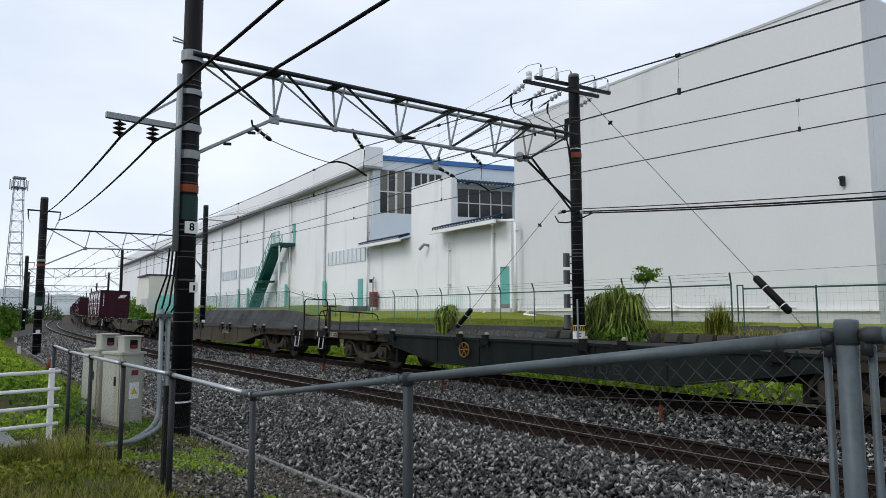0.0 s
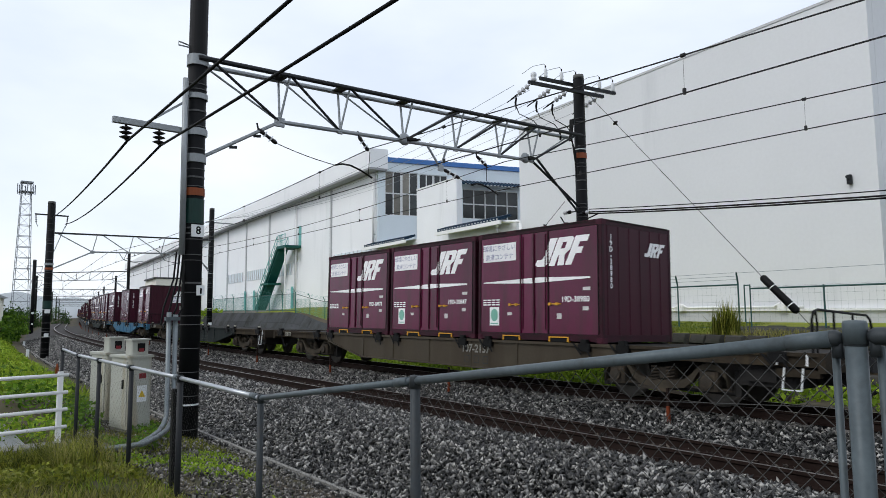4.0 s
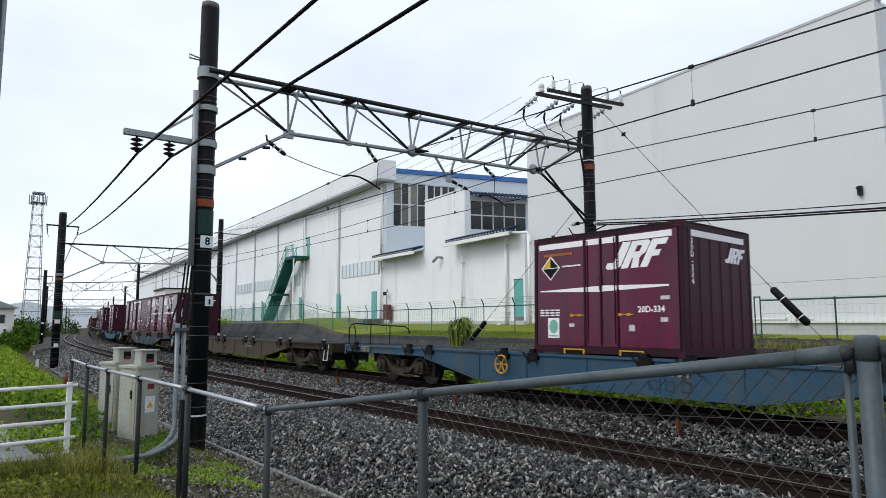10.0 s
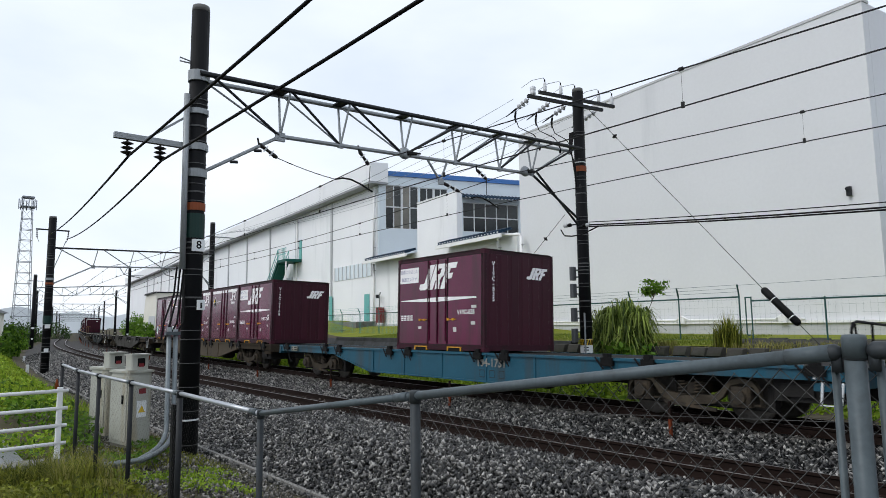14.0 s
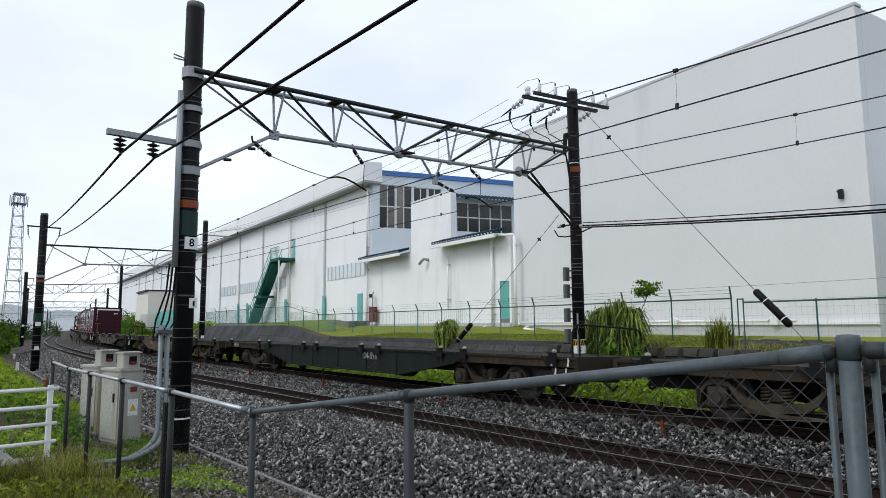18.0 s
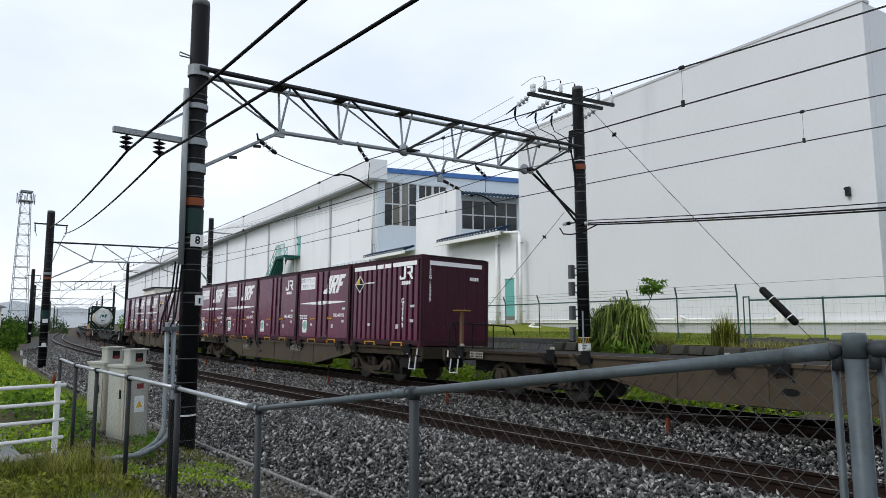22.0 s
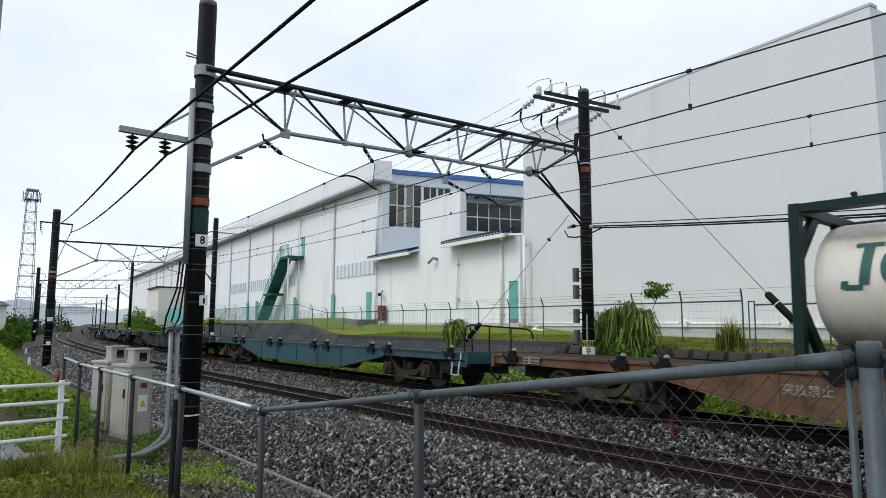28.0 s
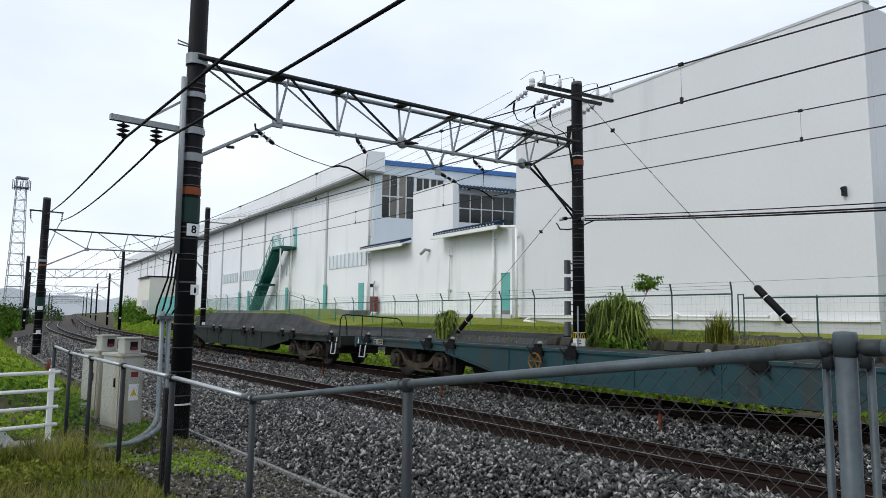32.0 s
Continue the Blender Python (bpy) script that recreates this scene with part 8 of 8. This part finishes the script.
def leaves(centres, size, material, name, label, parent=None, category="plant"):
    """Small leaf quads with every tilt about given centres."""
    n = len(centres)
    u = rng.normal(size=(n, 3))
    u /= np.linalg.norm(u, axis=1)[:, None]
    w = np.cross(u, rng.normal(size=(n, 3)))
    w /= np.linalg.norm(w, axis=1)[:, None]
    s = rng.uniform(*size, (n, 1))
    c = np.asarray(centres)
    v = np.stack([c - u * s, c + w * s * 0.5, c + u * s, c - w * s * 0.5], 1)
    f = np.arange(n * 4).reshape(n, 4)
    me = raw_mesh(name, v.reshape(-1, 3), f, material)
    if parent is not None:
        return part(name, me, None, parent, label)
    return tagged(new(name, me), label, category, kind="stuff")


def patch(n, x0, x1, y0, y1):
    return rng.uniform(x0, x1, n), rng.uniform(y0, y1, n)


def along_patch(n, s0, s1, o0, o1):
    s, o = rng.uniform(s0, s1, n), rng.uniform(o0, o1, n)
    return line_xy(s, o)


def clumpy(x, y, scale, cut):
    keep = np.array([noise.noise((a * scale, b * scale, 0.3)) for a, b in zip(x, y)]) > cut
    return x[keep], y[keep]


blades("tall_grass", *clumpy(*patch(2200, -10.1, -8.3, 1.45, 2.15), 1.4, -0.15), (0.25, 0.6), (0.005, 0.010), (0.2, 0.9), M_GRASSDRY, "ragged seeding grass in front of the fence")
blades("tall_grass", *clumpy(*patch(2600, -10.1, -8.3, 1.45, 2.15), 1.8, -0.2), (0.18, 0.52), (0.005, 0.012), (0.2, 1.0), M_GRASSMID, "rank green grass clump by the fence")
blades("tall_grass", *clumpy(*patch(17000, -10.4, -5.2, -0.8, 2.1), 1.2, -0.42), (0.04, 0.15), (0.006, 0.014), (0.2, 1.0), M_GRASSMID, "green grass about the fence foot")
blades("tall_grass", *clumpy(*patch(11000, -10.4, -5.6, -0.8, 2.0), 1.7, -0.05), (0.05, 0.18), (0.005, 0.011), (0.2, 1.1), M_GRASSDRY, "yellowing grass about the fence foot")
blades("tall_grass", *clumpy(*patch(5000, -10.4, -5.6, -0.8, 2.1), 1.5, 0.1), (0.04, 0.14), (0.006, 0.014), (0.1, 0.9), M_GRASS, "bright grass about the fence foot")
x_, y_ = clumpy(*patch(6000, -10.3, -7.0, -0.3, 2.05), 2.0, 0.05)
leaves(np.stack([x_, y_, ground_z(x_, y_) + 0.02 + rng.random(len(x_)) ** 1.5 * 0.16], 1), (0.016, 0.04), M_WEED, "verge_weeds", "leafy weeds among the grass by the fence")
x_, y_ = clumpy(*patch(5000, -13.2, -10.6, 2.5, 4.2), 1.3, 0.0)
leaves(np.stack([x_, y_, ground_z(x_, y_) + 0.02 + rng.random(len(x_)) * 0.12], 1), (0.015, 0.04), M_LEAF, "verge_weeds", "low dark weeds about the cabinets")
blades("verge_grass", *clumpy(*patch(15000, -14.6, -10.3, 2.15, 4.3), 0.9, -0.12), (0.04, 0.14), (0.006, 0.014), (0.1, 0.7), M_GRASSMID, "short mossy grass about the cabinets")
blades("verge_grass", *clumpy(*patch(7000, -10.3, -5.2, 2.1, 3.3), 2.4, 0.1), (0.02, 0.07), (0.004, 0.010), (0.1, 0.7), M_GRASSDRY, "sparse yellowing weeds in the gravel")
blades("verge_grass", *clumpy(*patch(5000, -14.5, -4.0, 2.0, 4.0), 1.6, 0.22), (0.03, 0.10), (0.006, 0.014), (0.1, 0.6), M_GRASS, "patchy weeds between fence and ballast")
x_, y_ = clumpy(*patch(15000, -10.2, -3.5, 2.05, 4.1), 1.1, 0.06)
leaves(np.stack([x_, y_, ground_z(x_, y_) + 0.015 + rng.random(len(x_)) * 0.06], 1), (0.014, 0.034), M_LEAFB, "verge_weeds", "small bright weeds in the gravel")
blades("tall_grass", *clumpy(*patch(5000, -10.5, -9.5, -0.8, 1.55), 1.3, -0.35), (0.12, 0.34), (0.006, 0.014), (0.2, 1.0), M_GRASSMID, "rank grass against the kerb of the guardrail")
x_, y_ = clumpy(*patch(6000, -18, -11.6, 0.2, 2.9), 0.8, 0.08)
leaves(np.stack([x_, y_, ground_z(x_, y_) + rng.random(len(x_)) * 0.5], 1), (0.03, 0.07), M_LEAF, "verge_weeds", "taller leafy weeds behind the guardrail")
x_, y_ = clumpy(*patch(9000, -19, -11.2, -0.4, 2.9), 0.7, -0.05)
leaves(np.stack([x_, y_, ground_z(x_, y_) + rng.random(len(x_)) ** 2 * 0.3], 1), (0.025, 0.06), M_LEAFB, "verge_weeds", "leafy weeds behind the guardrail")
blades("verge_grass", *clumpy(*along_patch(26000, -75, -16, -14, -8.4), 0.35, -0.45), (0.12, 0.4), (0.02, 0.05), (0.1, 0.6), M_GRASS, "bright green grass verge beside the line")
blades("lawn_grass", *along_patch(30000, -31, -9.6, 5.5, 9.5), (0.05, 0.12), (0.015, 0.035), (0.1, 0.6), M_GRASSLAWN, "short yellow-green grass on the bank")
blades("bank_weeds", *clumpy(*along_patch(5200, -20, -6.0, 4.75, 5.9), 0.8, -0.1), (0.08, 0.26), (0.012, 0.03), (0.2, 0.8), M_GRASSDRY, "dry weeds on top of the bank")
x_, y_ = along_patch(22000, -75, -15, -13, -8.9)
x_, y_ = clumpy(x_, y_, 0.4, -0.1)
leaves(np.stack([x_, y_, ground_z(x_, y_) + rng.random(len(x_)) ** 2 * 0.4], 1), (0.03, 0.085), M_LEAFB, "verge_weeds", "bright green leafy weeds on the verge")
x_, y_ = along_patch(42000, -75, -1.6, 2.3, 3.9)
x_, y_ = clumpy(x_, y_, 0.5, -0.3)
leaves(np.stack([x_, y_, ground_z(x_, y_) + rng.random(len(x_)) ** 1.5 * 0.75], 1), (0.05, 0.11), M_LEAFB, "trackside_weeds", "low bright green weeds beyond the far track")


def tuft(x, y, n, height, spread_, width, label, name="pampas_clump", material=M_GRASS, lean=(0.03, 0.5)):
    r = np.abs(rng.normal(0, spread_, n))
    a = rng.uniform(0, 2 * np.pi, n)
    xs, ys = x + r * np.cos(a), y + r * np.sin(a)
    ob = blades(name, xs, ys, height, width, lean, material, label, "grass clump", 2.0, np.full(n, float(ground_z(x, y)) - 0.05))
    ob["kind"] = ""
    del ob["kind"]
    return ob




def pampas(x, y, n, reach, height, label):
    """Long broad blades that rise, arch over and hang down again."""
    a = rng.uniform(0, 2 * np.pi, n)
    d = np.stack([np.cos(a), np.sin(a), np.zeros(n)], 1)
    side = np.stack([-d[:, 1], d[:, 0], np.zeros(n)], 1)
    top_ = rng.uniform(*height, n)
    far_ = rng.uniform(0.25, 1.0, n) * reach
    drop = rng.uniform(0.02, 0.65, n) * top_
    w = rng.uniform(0.022, 0.05, n)
    root = np.array([x, y, float(ground_z(x, y)) - 0.05]) + d * rng.uniform(0, 0.25, (n, 1)) + rng.normal(0, 0.05, (n, 3)) * np.array([1, 1, 0])
    v = np.zeros((n, 11, 3))
    for k, (f, ww) in enumerate(((0, 0.8), (0.3, 1.0), (0.55, 1.0), (0.75, 0.8), (0.9, 0.5))):
        rise = np.minimum(f / 0.55, 1.0)
        up = top_ * (1 - (1 - rise) ** 2) - drop * max(0.0, (f - 0.5) / 0.5) ** 1.5
        c = root + d * (far_ * f ** 1.5)[:, None] + np.stack([0 * up, 0 * up, up], 1)
        v[:, 2 * k], v[:, 2 * k + 1] = c - side * (w * ww / 2)[:, None], c + side * (w * ww / 2)[:, None]
    up = top_ - drop
    v[:, 10] = root + d * far_[:, None] + np.stack([0 * up, 0 * up, up], 1)
    q = [(2 * k + i_, 2 * k + j_, 2 * k + l_) for k in range(4) for i_, j_, l_ in ((0, 1, 3), (0, 3, 2))] + [(8, 9, 10)]
    f = (np.arange(n)[:, None, None] * 11 + np.array(q)[None]).reshape(-1, 3)
    return tagged(new("pampas_clump", raw_mesh("pampas_clump", v.reshape(-1, 3), f, M_REED)), label, "grass clump")


rnd = random.Random(12)
for i in range(7):
    pampas(-12.45 + 0.2 * i + rnd.uniform(-0.06, 0.06), 16.65 + rnd.uniform(-0.3, 0.3), 330, rnd.uniform(0.55, 0.8), (0.7, rnd.uniform(1.5, 2.1)), "tall drooping pampas-like grass by the pole")
for x_, n_ in ((-12.25, 120), (-11.75, 150), (-11.45, 90)):
    tuft(x_, 16.7, n_, (1.3, 2.35), 0.25, (0.02, 0.04), "upright reed stems among the drooping grass", "reed_tuft", M_REED, (0.05, 0.45))
for dx, dy in ((-0.12, 0), (0.12, 0.08), (0.0, -0.1)):
    pampas(-20.3 + dx, 17.3 + dy, 260, 0.38, (0.5, 1.0), "round clump of olive-green grass on the bank")
tuft(-20.3, 17.3, 320, (0.6, 1.3), 0.17, (0.014, 0.028), "upright grass stems on the bank", "grass_clump", M_GRASSMID, (0.1, 0.5))
tuft(-8.85, 17.35, 800, (0.5, 1.15), 0.17, (0.016, 0.034), "spreading tuft of weeds on the bank", material=M_GRASSMID)
tuft(-30.5, 17.4, 130, (0.3, 0.7), 0.12, (0.02, 0.035), "slim tuft of grass on the bank", material=M_GRASSMID)


def tree(x, y, z0, height, crown, n, label, material, trunk_r=0.03, squash=0.7, base=0.45, leaf=(0.05, 0.11), lean=0.07):
    t = thing("tree", label, "tree", pose(x, y, 0))
    rnd_ = random.Random(int(abs(x * 7 + y * 3)))
    tips = []
    tr = Shape().tube([(0, 0, z0 - 0.2), (0.5 * lean * height, 0, z0 + height * 0.4), (lean * height, 0.02, z0 + height * 0.75)], [trunk_r, trunk_r * 0.8, trunk_r * 0.4], 8)
    part("trunk", tr, M_BARK, t)
    for i in range(9):
        a, f = rnd_.uniform(0, 6.28), rnd_.uniform(base, 0.75)
        b0 = Vector((lean * height * f / 0.75, 0, z0 + height * f))
        b1 = b0 + Vector((math.cos(a) * crown * rnd_.uniform(0.5, 0.95), math.sin(a) * crown * rnd_.uniform(0.5, 0.95), height * rnd_.uniform(0.08, 0.25)))
        part("limb", Shape().tube([b0, b0.lerp(b1, 0.5) + Vector((0, 0, 0.03)), b1], [trunk_r * 0.4, trunk_r * 0.28, trunk_r * 0.12], 5), M_BARK, t)
        tips += [b1, b0.lerp(b1, 0.6)]
    tips.append(Vector((lean * 1.1 * height, 0, z0 + height * 0.9)))
    k = rng.integers(0, len(tips), n)
    cs = np.array([tuple(p) for p in tips])[k] + rng.normal(0, crown * 0.17, (n, 3)) * np.array([1, 1, squash])
    leaves(cs, leaf, material, "crown", "", t)
    return t


tree(-11.95, 17.6, 1.0, 2.05, 0.46, 520, "small leaning shrub tree on the bank", M_LEAF, 0.02, 0.42, 0.66, (0.03, 0.075), 0.36)
leaves(np.array([(-11.35, 16.2, 0.72)]) + rng.normal(0, (0.4, 0.16, 0.22), (300, 3)), (0.08, 0.17), M_LEAF, "broadleaf_weed", "broad-leaved climbing weed under the pampas grass", category="weed")


def bush(x, y, z0, wide, high, n, label, material, leaf):
    """Leaves over a low uneven mound, on short stems."""
    b = thing("bush", label, "bush", pose(x, y, z0))
    st_ = Shape()
    for k in range(6):
        a = k * 1.05
        st_.rod((0, 0, -0.3), (wide * 0.5 * math.cos(a), wide * 0.5 * math.sin(a), high * 0.55), 0.04, 5)
    part("stems", st_, M_BARK, b)
    d = rng.normal(size=(n, 3))
    d /= np.linalg.norm(d, axis=1)[:, None]
    lump = np.array([0.8 + 0.45 * noise.noise((v[0] * 2.2 + x, v[1] * 2.2 + y, v[2] * 2.2)) for v in d])
    rr = lump * (0.55 + 0.45 * rng.random(n) ** 0.5)
    leaves(np.stack([d[:, 0] * wide * rr, d[:, 1] * wide * rr, np.abs(d[:, 2]) * high * rr], 1), leaf, material, "leaves", "", b)
    return b


for s_, o_, wd, hg in ((-68, 6.2, 1.5, 0.55), (-76, 6.6, 1.4, 0.6), (-93, 6.0, 1.8, 1.7), (-101, 6.6, 2.2, 2.6), (-110, 6.6, 2.6, 3.4), (-122, 6.9, 3.0, 4.0), (-140, 8.0, 3.4, 4.6)):
    p_ = on_line(s_, o_)
    bush(p_.x, p_.y, float(ground_z(p_.x, p_.y)), wd, hg, 1300, "leafy green bushes on the bank down the line", M_LEAF, (0.12, 0.26))
for x, y, wd, hg, m in ((-51, 2.6, 1.8, 1.9, M_LEAFDARK), (-55, 5.6, 1.0, 2.0, M_LEAF), (-60.5, 6.7, 1.1, 2.6, M_LEAF), (-66, 6.9, 1.4, 2.8, M_LEAFDARK), (-78, 9.0, 1.7, 2.9, M_LEAF), (-95, 11.2, 2.0, 3.2, M_LEAFDARK), (-120, 16, 2.4, 3.6, M_LEAFDARK), (-145, 24, 3, 4, M_LEAFDARK)):
    bush(x, y, -0.3, wd, hg, 1500, "leafy bushes crowding the verge down the line", m, (0.09, 0.2))
LS, LU = np.arange(-75, -2, 0.8), np.linspace(0, 1, 22)
L2, U2 = np.meshgrid(LS, LU)
LO = 5.42 + 1.35 * smooth(-30.5, -33.5, L2)
LO = LO + U2 * (15.5 - LO)
LX, LY = line_xy(L2, LO)
li = np.arange((len(LU) - 1) * (len(LS) - 1))
la_ = (li // (len(LS) - 1)) * len(LS) + li % (len(LS) - 1)
tagged(new("lawn", raw_mesh("lawn", np.stack([LX.ravel(), LY.ravel(), ground_z(LX, LY).ravel() + 0.02], 1), np.stack([la_, la_ + 1, la_ + len(LS) + 1, la_ + len(LS)], 1), M_LAWN)),
       "yellow-green mown grass on the bank top", "lawn", kind="structure")
x_, y_ = along_patch(9000, -110, -54, 3.6, 7.0)
leaves(np.stack([x_, y_, ground_z(x_, y_) + rng.random(len(x_)) * 0.5], 1), (0.08, 0.2), M_LEAFB, "bank_weeds", "rank green weeds over the bank")

motions()
